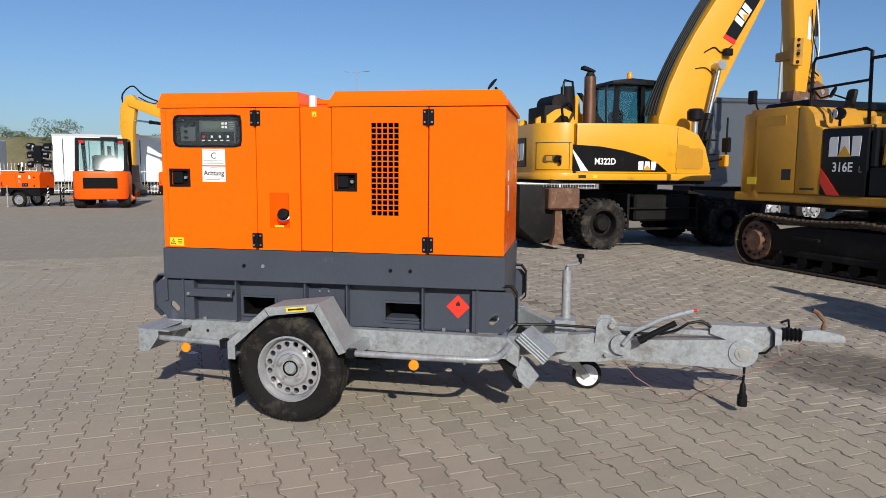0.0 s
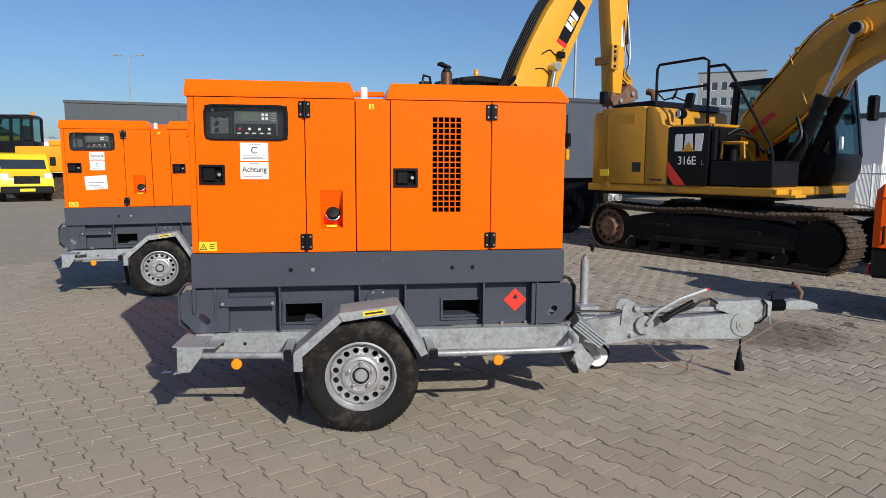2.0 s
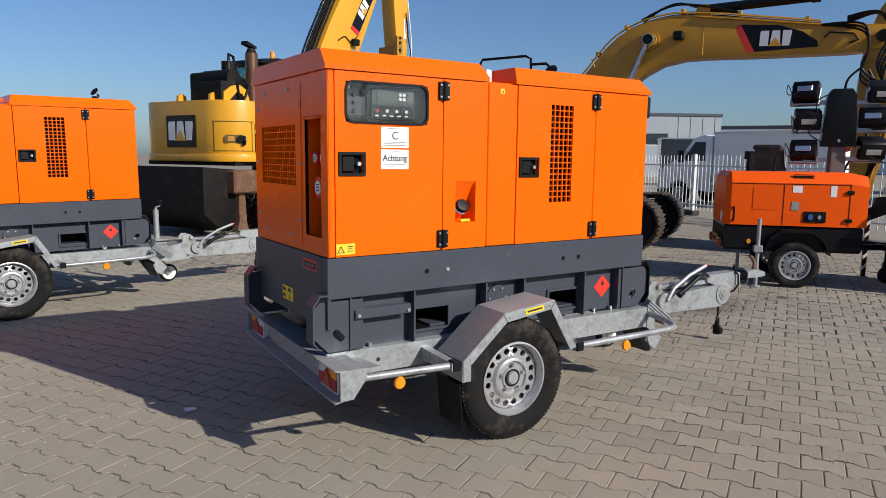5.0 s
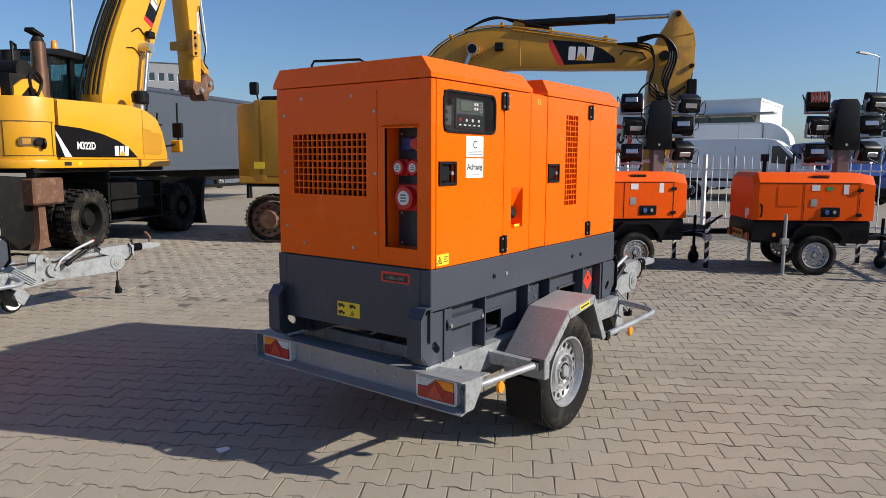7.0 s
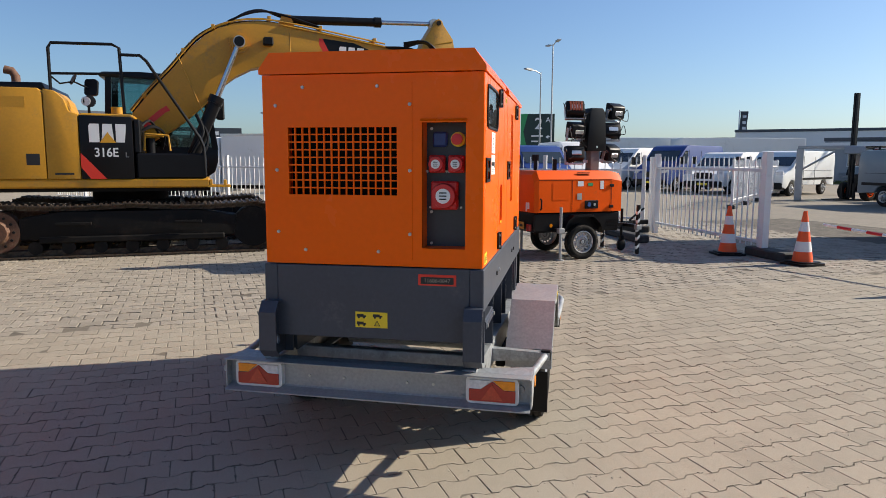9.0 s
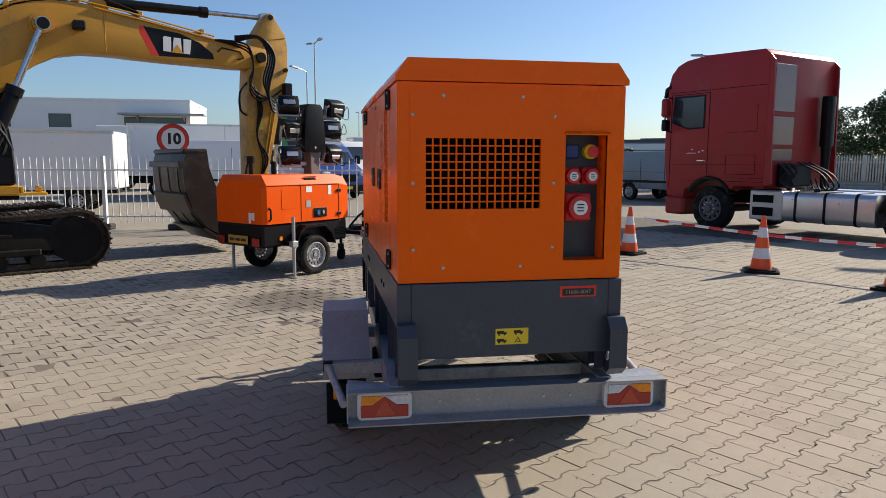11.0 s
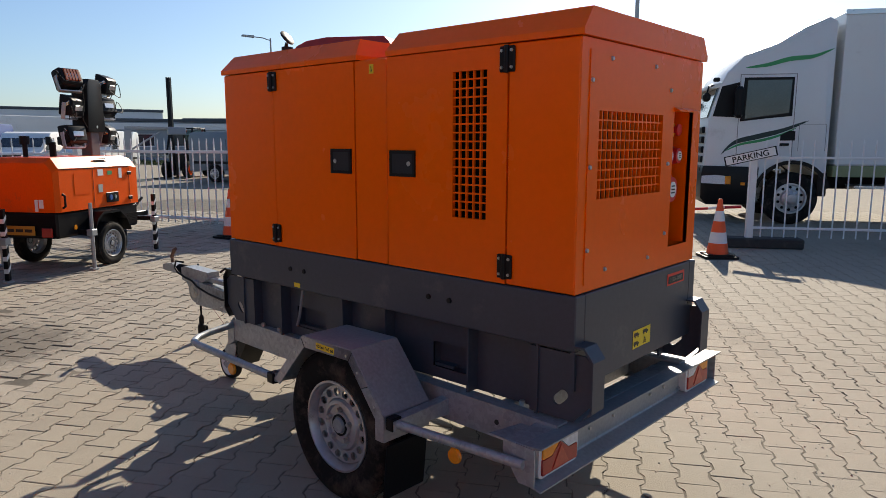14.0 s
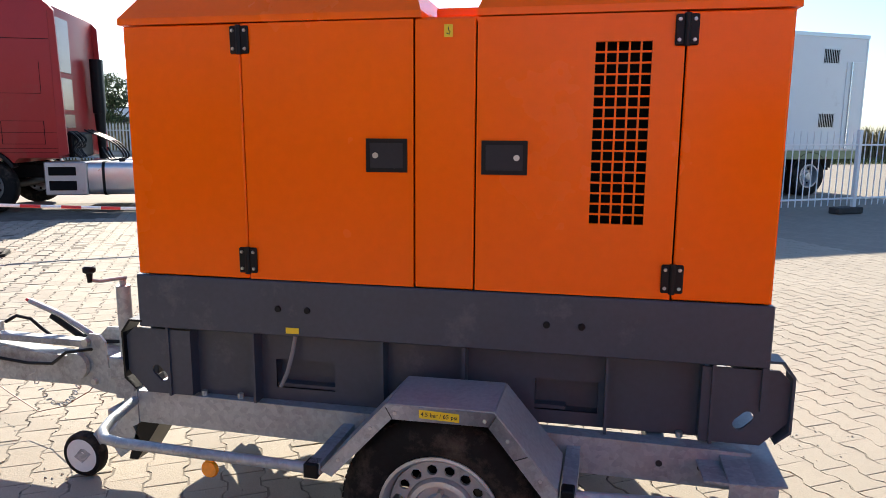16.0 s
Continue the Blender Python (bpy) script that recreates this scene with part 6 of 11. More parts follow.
    part("rear_hatch", Shape().box(-2.625, -2.605, -0.45, 0.35, 1.62, 2.20, 0.01), BLACKPAINT, e)
    logo_block(e, '-x', (-2.622, -0.05, 1.92), 0.66, 0.34)
    for y in (-0.75, 0.1):
        part("lifting_eye", Shape().prism([(-2.55, 2.44), (-2.35, 2.44), (-2.38, 2.56), (-2.46, 2.60), (-2.54, 2.56)], 'y', y - 0.03, y + 0.03), YELLOW, e)
    ex = part("exhaust_pipe", Shape().cyl((-1.23, -0.45, 2.45), (-1.23, -0.45, 3.05), 0.135, seg=22).cyl((-1.23, -0.45, 3.05), (-1.23, -0.45, 3.45), 0.12, seg=22), COPPER, e, "heat-stained exhaust stack")
    part("stack_cap", Shape().cyl((-1.23, -0.45, 3.45), (-1.23, -0.45, 3.54), 0.11, 0.07, 18).prism([(-1.42, 3.60), (-1.16, 3.54), (-1.16, 3.58), (-1.40, 3.66)], 'y', -0.53, -0.37), UNDER, ex)
    part("battery_box", Shape().prism([(-2.45, 2.45), (-1.85, 2.45), (-1.80, 2.72), (-1.95, 2.82), (-2.45, 2.80)], 'y', -0.95, -0.15), UNDER, e, bev=0.02)
    part("engine_arm", Shape().prism([(-2.42, 2.46), (-2.30, 2.46), (-2.12, 2.62), (-1.98, 2.60), (-1.90, 2.46), (-1.80, 2.46), (-1.88, 2.68), (-2.06, 2.76), (-2.24, 2.72), (-2.42, 2.60)], 'y', -0.985, -0.955), YELLOW, e, "yellow lifting arm over the engine")
    part("cover_roll", Shape().cyl((-2.12, -0.93, 2.86), (-2.12, -0.20, 2.86), 0.17, seg=20), UNDER, e, "rounded dark engine cover")
    hose(e, smooth_pts([(-1.95, -0.98, 2.50), (-1.86, -1.0, 2.72), (-1.98, -1.0, 2.86), (-2.10, -0.99, 2.74), (-2.04, -0.98, 2.50)], 5), 0.028)
    part("air_cleaner", Shape().cyl((-1.6, -0.1, 2.7), (-1.6, 0.5, 2.7), 0.28, seg=20).box(-1.95, -1.55, 0.0, 0.5, 2.4, 3.05, 0.04), UNDER, e)
    part("guard_rail", Shape().tube([(-1.85, -0.5, 2.45), (-1.85, -0.5, 3.25), (-1.80, -0.45, 3.36), (-1.55, -0.3, 3.36), (-1.50, -0.3, 3.0), (-1.5, -0.3, 2.5)], 0.025, 8), BLACK, e)
    part("filter_housing", Shape().cyl((-1.66, -0.30, 2.75), (-1.66, -0.30, 3.25), 0.14, seg=18), UNDER, e)
    part("ladder_arm", Shape().prism([(-1.2, 3.2), (-1.1, 3.2), (-0.45, 2.5), (-0.65, 2.5)], 'y', 0.15, 0.2), BLACK, e)
    part("yellow_bracket", Shape().prism([(-1.5, 2.45), (-0.9, 2.45), (-1.3, 2.75), (-1.35, 3.1), (-1.45, 3.1)], 'y', -0.2, -0.12), YELLOW, e)
    # cab on the far side
    cab = Shape()
    for a, b in (((-0.25, 0.25), (-0.20, 0.25)), ((1.05, 0.25), (0.95, 0.25)), ((-0.25, 1.2), (-0.20, 1.2)), ((1.05, 1.2), (0.95, 1.2)), ((0.45, 0.25), (0.42, 0.25))):
        cab.prism([(a[0] - 0.05, 1.5), (a[0] + 0.05, 1.5), (b[0] + 0.05, 3.42), (b[0] - 0.05, 3.42)], 'y', a[1] - 0.04, a[1] + 0.04)
    cab.box(-0.32, 1.10, 0.2, 1.25, 1.4, 2.05, 0.03)
    co = part("cab", cab, BLACKPAINT, e, "dark framed operator cab")
    part("cab_roof", Shape().prism([(-0.40, 3.42), (1.15, 3.42), (1.05, 3.52), (0.1, 3.56), (-0.35, 3.50)], 'y', 0.12, 1.32), BLACKPAINT, co, bev=0.02)
    for nm, a in (("side_glass", Shape().prism([(-0.2, 2.05), (1.0, 2.05), (0.92, 3.42), (-0.16, 3.42)], 'y', 0.245, 0.255)), ("side_glass", Shape().prism([(-0.2, 2.05), (1.0, 2.05), (0.92, 3.42), (-0.16, 3.42)], 'y', 1.195, 1.205)),
                  ("windscreen", Shape().prism([(0.29, 2.05), (1.16, 2.05), (1.16, 3.4), (0.29, 3.4)], 'x', 1.0, 1.01)), ("rear_glass", Shape().prism([(0.29, 2.05), (1.16, 2.05), (1.16, 3.4), (0.29, 3.4)], 'x', -0.23, -0.22))):
        g = part(nm, a, CABGLASS, co)
        g.visible_shadow = False
    part("operator_seat", Shape().box(0.05, 0.55, 0.5, 1.0, 2.0, 2.2, 0.05).box(0.0, 0.15, 0.5, 1.0, 2.1, 2.9, 0.05), BLACK, co)
    part("beacon", Shape().lathe([(0.06, 0), (0.06, 0.03), (0.05, 0.14), (0.03, 0.17), (0, 0.18)], (0.15, 0.35, 3.55), 'z', 14), AMBER, co, "orange rotating beacon")
    part("handrail", Shape().tube([(-0.5, 0.15, 2.5), (-0.55, 0.12, 3.3), (-0.5, 0.12, 3.42), (-0.2, 0.12, 3.42)], 0.022, 8), BLACK, e)
    # mirror on the front right
    mi = part("mirror_arm", Shape().tube([(1.1, -1.15, 1.75), (1.3, -1.3, 1.8), (1.42, -1.35, 1.85), (1.42, -1.35, 2.65)], 0.02, 8), BLACK, e)
    part("mirror", Shape().box(1.38, 1.46, -1.46, -1.24, 1.95, 2.25, 0.02), BLACK, mi)
    part("marker_lamp", Shape().box(1.34, 1.44, -1.44, -1.22, 1.65, 1.9, 0.02), YELLOW, mi)
    # boom, stick, quick coupler
    top = [(0.50, 2.30), (0.46, 2.67), (0.54, 2.91), (0.70, 3.39), (0.95, 3.93), (1.26, 4.48), (1.68, 5.12), (2.3, 5.9), (3.1, 6.75), (3.55, 7.05), (3.85, 7.0)]
    bot = [(3.9, 6.75), (3.72, 6.45), (3.35, 5.9), (3.02, 5.31), (2.56, 4.44), (2.17, 3.70), (1.81, 3.02), (1.41, 2.52), (1.15, 2.25), (0.85, 2.10)]
    bo = part("boom", Shape().prism(top + bot, 'y', -0.36, 0.10), YELLOW, e, "raised yellow boom", bev=0.03)
    part("boom_decal", Shape().prism([(2.02, 4.52), (2.30, 4.40), (2.88, 5.32), (2.62, 5.50)], 'y', -0.368, -0.362), BLACKPAINT, bo)
    part("decal_stripe", Shape().prism([(1.96, 4.44), (2.25, 4.30), (2.30, 4.40), (2.02, 4.52)], 'y', -0.368, -0.362), RED, bo)
    logo_block(bo, '-y', (2.44, -0.366, 4.95), 0.46, 0.24, lean=56)
    part("boom_foot", Shape().box(0.3, 1.2, -0.45, 0.2, 1.4, 2.35, 0.04), YELLOW, e)
    for s_ in (-0.52, 0.26):
        ram(e, (1.34, 1.70), (1.80, 3.82), s_, 0.095, 0.05, 0.50)
    part("boom_boss", Shape().cyl((1.80, -0.62, 3.82), (1.80, 0.36, 3.82), 0.10, seg=20), BOLT, e)
    part("work_lamp", Shape().box(1.95, 2.15, -0.50, -0.38, 4.05, 4.2, 0.02), BLACK, bo)
    for k in range(5):
        hose(bo, [(0.42 - k * 0.012, -0.30 + k * 0.09, 2.75), (0.50 - k * 0.01, -0.30 + k * 0.09, 3.05), (0.66, -0.30 + k * 0.09, 3.50), (0.90, -0.30 + k * 0.09, 4.0), (1.20, -0.30 + k * 0.09, 4.52), (1.62, -0.30 + k * 0.09, 5.2), (2.25, -0.30 + k * 0.09, 5.98)], 0.026)
    hose(bo, [(1.50, -0.375, 4.10), (1.75, -0.375, 4.22), (1.95, -0.375, 4.12), (2.2, -0.375, 4.28)], 0.014)
    hose(bo, [(1.30, -0.375, 3.75), (1.55, -0.375, 3.78), (1.75, -0.375, 3.65)], 0.010)
    st = part("stick", Shape().prism([(3.72, 6.95), (4.15, 7.15), (4.50, 6.6), (4.45, 5.2), (4.40, 4.1), (4.32, 3.30), (4.02, 3.30), (3.96, 4.2), (3.80, 5.5)], 'y', -0.30, 0.10), YELLOW, e, "yellow stick", bev=0.03)
    part("stick_mount", Shape().box(3.80, 4.05, -0.42, -0.30, 3.95, 4.55, 0.01).box(3.86, 3.98, -0.42, 0.22, 4.1, 4.3, 0.01), YELLOW2, st)
    for z in (4.02, 4.2, 4.38, 4.5):
        part("bolt", Shape().cyl((3.9, -0.42, z), (3.9, -0.45, z), 0.035, seg=10), UNDER, st)
    part("stick_label", Shape().box(4.25, 4.36, -0.306, -0.301, 4.55, 5.05), LABEL, st)
    ram(e, (4.62, 6.2), (4.62, 4.0), -0.1, 0.075, 0.042, 0.68)
    part("link", Shape().prism([(4.45, 3.95), (4.72, 3.80), (4.80, 3.55), (4.70, 3.45), (4.55, 3.65), (4.38, 3.75)], 'y', -0.28, -0.20).prism([(4.45, 3.95), (4.72, 3.80), (4.80, 3.55), (4.70, 3.45), (4.55, 3.65), (4.38, 3.75)], 'y', 0.0, 0.08), YELLOW2, e)
    qc = part("quick_coupler", Shape().prism([(3.98, 3.42), (4.35, 3.40), (4.62, 3.66), (4.95, 3.50), (4.98, 3.28), (4.75, 3.18), (4.62, 2.95), (4.48, 2.98), (4.40, 3.12), (4.08, 3.05), (3.96, 3.2)], 'y', -0.30, 0.10), RUST, e, "rusty quick coupler", bev=0.02)
    for x, z in ((4.28, 3.2), (4.72, 3.4)):
        part("pin", Shape().cyl((x, -0.36, z), (x, 0.16, z), 0.06, seg=14), BOLT, qc)
    hose(e, [(4.3, -0.34, 5.2), (4.36, -0.36, 4.6), (4.5, -0.36, 4.2), (4.40, -0.36, 3.9), (4.58, -0.36, 3.75)], 0.016)
    hose(e, [(4.42, -0.30, 5.6), (4.52, -0.32, 4.9), (4.56, -0.34, 4.4), (4.5, -0.36, 4.1)], 0.016, LABEL)
    cl = part("precleaner", Shape().cyl((1.06, -0.78, 2.28), (1.06, -0.78, 2.62), 0.065, seg=14), BOLT, e)
    part("precleaner_bowl", Shape().lathe([(0.07, 2.60), (0.16, 2.64), (0.17, 2.80), (0.13, 2.86), (0, 2.87)], (1.06, -0.78, 0), 'z', 22), BLACK, cl)
    part("access_ladder", Shape().tube([(1.20, -0.95, 1.4), (1.35, -0.95, 2.45)], 0.02, 6).tube([(1.30, -0.7, 1.4), (1.45, -0.7, 2.45)], 0.02, 6).box(1.2, 1.5, -0.95, -0.7, 1.6, 1.63).box(1.25, 1.5, -0.95, -0.7, 1.9, 1.93).box(1.27, 1.52, -0.95, -0.7, 2.2, 2.23), BLACK, e)
    return e


def track_unit(parent, y0, y1):
    """One crawler: frame, shoes along the loop, sprocket and rollers."""
    x0, x1, r = -1.76, 1.96, 0.425
    tr = part("track_frame", Shape().prism([(-1.45, 0.30), (1.65, 0.30), (1.70, 0.62), (1.1, 0.72), (-0.9, 0.72), (-1.45, 0.62)], 'y', y0 + 0.06, y1 - 0.06), UNDER, parent, "greasy track frame", bev=0.02)
    part("frame_rail", Shape().box(-1.2, 1.5, y0 + 0.02, y1 - 0.02, 0.24, 0.34, 0.02), UNDER, tr)
    path = []
    n1 = 22
    for i in range(n1):
        path.append((x0 + (x1 - x0) * i / n1, 0.0, 0))
    for i in range(9):
        a = -90 + 180 * i / 9
        path.append((x1 + r * math.cos(radians(a)), r + r * math.sin(radians(a)), a + 90))
    for i in range(n1):
        t = i / n1
        path.append((x1 + (x0 - x1) * t, 2 * r - 0.04 * math.sin(math.pi * ((t * 2) % 1)), 180))
    for i in range(9):
        a = 90 + 180 * i / 9
        path.append((x0 + r * math.cos(radians(a)), r + r * math.sin(radians(a)), a + 90))
    shoe = Shape()
    w = 0.092
    shoe.box(-w, w, y0, y1, 0.0, 0.018).box(-w, -w + 0.02, y0, y1, -0.024, 0.0).box(-0.01, 0.012, y0, y1, -0.020, 0.0).box(w - 0.035, w - 0.015, y0, y1, -0.020, 0.0)
    shoe.box(-w * 0.9, w * 0.9, (y0 + y1) / 2 - 0.10, (y0 + y1) / 2 - 0.05, 0.018, 0.09).box(-w * 0.9, w * 0.9, (y0 + y1) / 2 + 0.05, (y0 + y1) / 2 + 0.10, 0.018, 0.09)
    first = None
    for x, z, a in path:
        m = pose(x, 0, z + 0.024 if a == 0 else z, 0, -a, 0)
        if first is None:
            first = part("track_shoe", shoe, TRACK, parent)
            first.matrix_basis = m
        else:
            o = new("track_shoe", first.data)
            o.parent = parent
            o.matrix_basis = m
    yo = y0 if abs(y0) > abs(y1) else y1
    out = -1 if yo < 0 else 1
    sp = part("drive_sprocket", Shape().cyl((x0, yo - out * 0.30, r), (x0, yo - out * 0.05, r), 0.32, seg=20).cyl((x0, yo - out * 0.05, r), (x0, yo + out * 0.01, r), 0.19, 0.16, 20), RUST, parent)
    for k in range(12):
        a = 2 * math.pi * k / 12
        part("bolt", Shape().cyl((x0 + 0.24 * math.cos(a), yo - out * 0.05, r + 0.24 * math.sin(a)), (x0 + 0.24 * math.cos(a), yo - out * 0.02, r + 0.24 * math.sin(a)), 0.022, seg=6), UNDER, sp)
    part("idler", Shape().cyl((x1, y0 + 0.08, r), (x1, y1 - 0.08, r), 0.33, seg=24), UNDER, parent)
    for k in range(7):
        x = -1.25 + k * 0.45
        part("roller", Shape().cyl((x, y0 + 0.05, 0.17), (x, y1 - 0.05, 0.17), 0.10, seg=14), UNDER, tr)
    part("step_plate", Shape().box(-0.95, -0.45, min(yo, yo + out * 0.04), max(yo, yo + out * 0.04), 0.52, 0.56, 0.005), UNDER, tr)
    part("step_plate", Shape().box(0.75, 1.15, min(yo, yo + out * 0.04), max(yo, yo + out * 0.04), 0.52, 0.56, 0.005), UNDER, tr)


def crawler_excavator(where):
    e = thing("crawler_excavator", "dusty yellow crawler excavator on steel tracks with bucket hanging", "excavator", "excavators", where)
    track_unit(e, -1.30, -0.72)
    track_unit(e, 0.72, 1.30)
    part("car_body", Shape().prism([(-1.0, 0.45), (1.0, 0.45), (0.8, 0.85), (-0.8, 0.85)], 'y', -0.75, 0.75).cyl((0, 0, 0.8), (0, 0, 1.08), 0.6, seg=28), UNDER, e)
    part("deck", Shape().box(-2.30, 1.30, -1.27, 1.27, 1.08, 1.22, 0.02), YELLOW2, e, "yellow deck edge", bev=0.0)
    part("deck_underside", Shape().box(-2.2, 1.3, -1.15, 1.15, 1.02, 1.08), UNDER, e)
    cwp = arc(-1.9, -0.68, 0.60, 180, 270, 6) + [(-1.75, -1.28), (-1.75, 1.28)] + arc(-1.9, 0.68, 0.60, 90, 180, 6)
    part("counterweight", Shape().prism(cwp, 'z', 1.12, 2.52), YELLOW2, e, "dusty yellow counterweight", bev=0.05)
    part("engine_cover", Shape().prism([(-1.98, 1.22), (-1.98, 2.57), (-1.08, 2.57), (-1.02, 2.50), (-1.02, 1.22)], 'y', -1.28, 1.27), YELLOW2, e, bev=0.02)
    part("service_cover", Shape().prism([(-1.012, 1.22), (-1.012, 2.56), (-0.86, 2.54), (-0.74, 2.42), (-0.68, 2.24), (-0.56, 2.20), (-0.56, 1.22)], 'y', -1.28, -0.3), YELLOW2, e, bev=0.02)
    part("engine_top", Shape().prism([(-2.0, 2.56), (-1.0, 2.56), (-1.05, 2.68), (-1.9, 2.66)], 'y', -1.05, 1.0), BLACKPAINT, e, bev=0.03)
    part("vent_panel", Shape().box(-1.85, -1.25, -1.287, -1.281, 2.28, 2.44), YELLOW2, e, "recessed vent panel")
    part("tail_pipe", Shape().tube([(-1.55, -0.35, 2.6), (-1.55, -0.35, 2.82), (-1.60, -0.35, 2.90), (-1.70, -0.35, 2.92)], 0.065, 12), RUST, e)
    part("side_cover", Shape().prism([(-0.55, 1.22), (-0.55, 2.19), (0.19, 2.17), (0.19, 1.22)], 'y', -1.28, -0.35), BLACKPAINT, e, "black side cover with model number", bev=0.015)
    part("side_stripe", Shape().prism([(-0.55, 1.62), (-0.55, 1.40), (-0.42, 1.22), (-0.20, 1.22)], 'y', -1.289, -1.283), REDLABEL, e)
    logo_block(e, '-y', (-0.16, -1.284, 1.92), 0.52, 0.28)
    writing("lettering", "316E", 0.19, facing((-0.19, -1.284, 1.62), '-y'), LABEL, e, squash=0.9, bold=0.003)
    writing("lettering", "L", 0.12, facing((0.10, -1.284, 1.59), '-y'), INKGREY, e)
    part("warning_label", Shape().box(-2.0, -1.8, -1.287, -1.281, 1.35, 1.47), YLABEL, e)
    part("latch_plate", Shape().box(-1.28, -1.10, -1.287, -1.281, 1.43, 1.60), INK, e)
    bars(e, '-y', (-0.78, -1.282, 1.30), 0.26, 1, 0.03, 0.05, INK)
    part("tool_box", Shape().box(0.22, 1.26, -1.27, -0.45, 1.22, 1.62, 0.03), BLACKPAINT, e, "black tool box with tread top")
    part("upper_box", Shape().box(0.20, 0.30, -1.24, -0.5, 1.62, 2.14, 0.02), BLACKPAINT, e)
    part("filler_neck", Shape().cyl((0.42, -0.95, 1.62), (0.42, -0.95, 1.86), 0.07, seg=14), BLACK, e)
    part("bracket", Shape().tube([(0.34, -1.15, 1.66), (0.36, -1.15, 1.92), (0.70, -1.12, 1.90), (0.72, -1.12, 1.66)], 0.018, 6).box(0.34, 0.62, -1.10, -0.85, 1.88, 1.93, 0.01), YELLOW2, e)
    part("step_bracket", Shape().box(1.26, 1.62, -1.27, -0.95, 1.08, 1.12, 0.005).box(1.30, 1.34, -1.27, -0.95, 1.12, 1.20, 0.005).box(1.52, 1.56, -1.27, -0.95, 1.12, 1.20, 0.005), YELLOW, e)
    hose(e, [(0.28, -1.0, 1.95), (0.45, -0.9, 2.05), (0.60, -0.6, 1.95), (0.55, -0.4, 1.7)], 0.03)
    hose(e, [(0.28, -0.9, 2.05), (0.40, -0.7, 2.15), (0.50, -0.5, 2.0), (0.60, -0.3, 1.75)], 0.024)
    hose(e, [(0.95, -0.45, 1.5), (1.10, -0.50, 1.75), (1.22, -0.40, 2.0), (1.12, -0.35, 2.3)], 0.03)
    hose(e, [(0.90, -0.40, 1.45), (1.20, -0.45, 1.62), (1.30, -0.38, 1.9), (1.20, -0.34, 2.2)], 0.026)
    part("tank_top", Shape().box(-0.55, 0.19, -1.2, -0.35, 2.16, 2.22, 0.02), YELLOW2, e)
    part("filler", Shape().cyl((-0.05, -0.9, 2.2), (-0.05, -0.9, 2.34), 0.09, seg=16), YELLOW2, e)
    part("hand_rail", Shape().tube([(-0.92, -1.16, 2.5), (-0.92, -1.16, 3.18), (-0.88, -1.16, 3.25), (-0.05, -1.16, 3.27), (0.05, -1.16, 3.22), (0.08, -1.16, 2.2)], 0.024, 8), BLACK, e, "black tubular hand rail")
    part("hand_rail", Shape().tube([(-0.93, -1.16, 2.80), (0.05, -1.16, 2.83)], 0.02, 8), BLACK, e)
    part("hand_rail", Shape().tube([(0.05, -1.16, 3.12), (0.34, -1.18, 3.12), (0.43, -1.2, 3.04), (1.18, -1.24, 1.86), (1.23, -1.25, 1.72), (1.24, -1.25, 1.25)], 0.024, 8), BLACK, e)
    mi = part("mirror_arm", Shape().tube([(-1.9, -1.2, 2.5), (-1.92, -1.3, 2.75)], 0.015, 6), BLACK, e)
    part("mirror", Shape().box(-2.02, -1.86, -1.36, -1.28, 2.66, 2.88, 0.02), BLACK, mi)
    part("deck_lamp", Shape().lathe([(0.05, 0.0), (0.085, 0.03), (0.09, 0.09), (0.0, 0.10)], (0, 0, 0), 'z', 16, pose(-0.42, -1.10, 2.40, 90, 0, 15)).cyl((-0.42, -1.12, 2.2), (-0.42, -1.12, 2.34), 0.02, seg=8), BLACK, e)
    part("lamp_lens", Shape().cyl((-0.445, -1.205, 2.40), (-0.447, -1.212, 2.40), 0.07, seg=16), CLEARLENS, e)
    part("mirror", Shape().lathe([(0.0, 0), (0.085, 0.02), (0.09, 0.035), (0.0, 0.05)], (0, 0, 0), 'z', 16, pose(-0.60, -1.05, 2.72, 25, -62, 0)), BLACK, e)
    part("mirror", Shape().prism(rounded(-0.10, 0.10, -0.13, 0.13, 0.05), 'z', 0, 0.05, pose(-0.38, -0.95, 2.62, 80, 0, -20)), BLACK, e)
    part("mirror_arm", Shape().tube([(-0.93, -1.1, 2.78), (-0.80, -1.1, 2.66), (-0.62, -1.06, 2.70), (-0.40, -0.97, 2.60)], 0.014, 6), BLACK, e)
    # cab
    co = part("cab", Shape().prism([(-0.40, 1.20), (1.25, 1.20), (1.40, 1.30), (1.46, 1.50), (1.46, 1.75), (-0.40, 1.75)], 'y', 0.30, 1.27), BLACKPAINT, e, "black framed operator cab", bev=0.02)
    for x0_, x1_ in ((-0.36, -0.30), (0.62, 0.55), (1.42, 1.24)):
        for y in (0.33, 1.24):
            part("cab_pillar", Shape().prism([(x0_ - 0.05, 1.7), (x0_ + 0.05, 1.7), (x1_ + 0.05, 2.98), (x1_ - 0.05, 2.98)], 'y', y - 0.035, y + 0.035), BLACKPAINT, co)
    part("cab_roof", Shape().prism([(-0.45, 2.94), (1.30, 2.90), (1.24, 3.00), (0.2, 3.04), (-0.40, 3.02)], 'y', 0.26, 1.30), BLACKPAINT, co, bev=0.02)
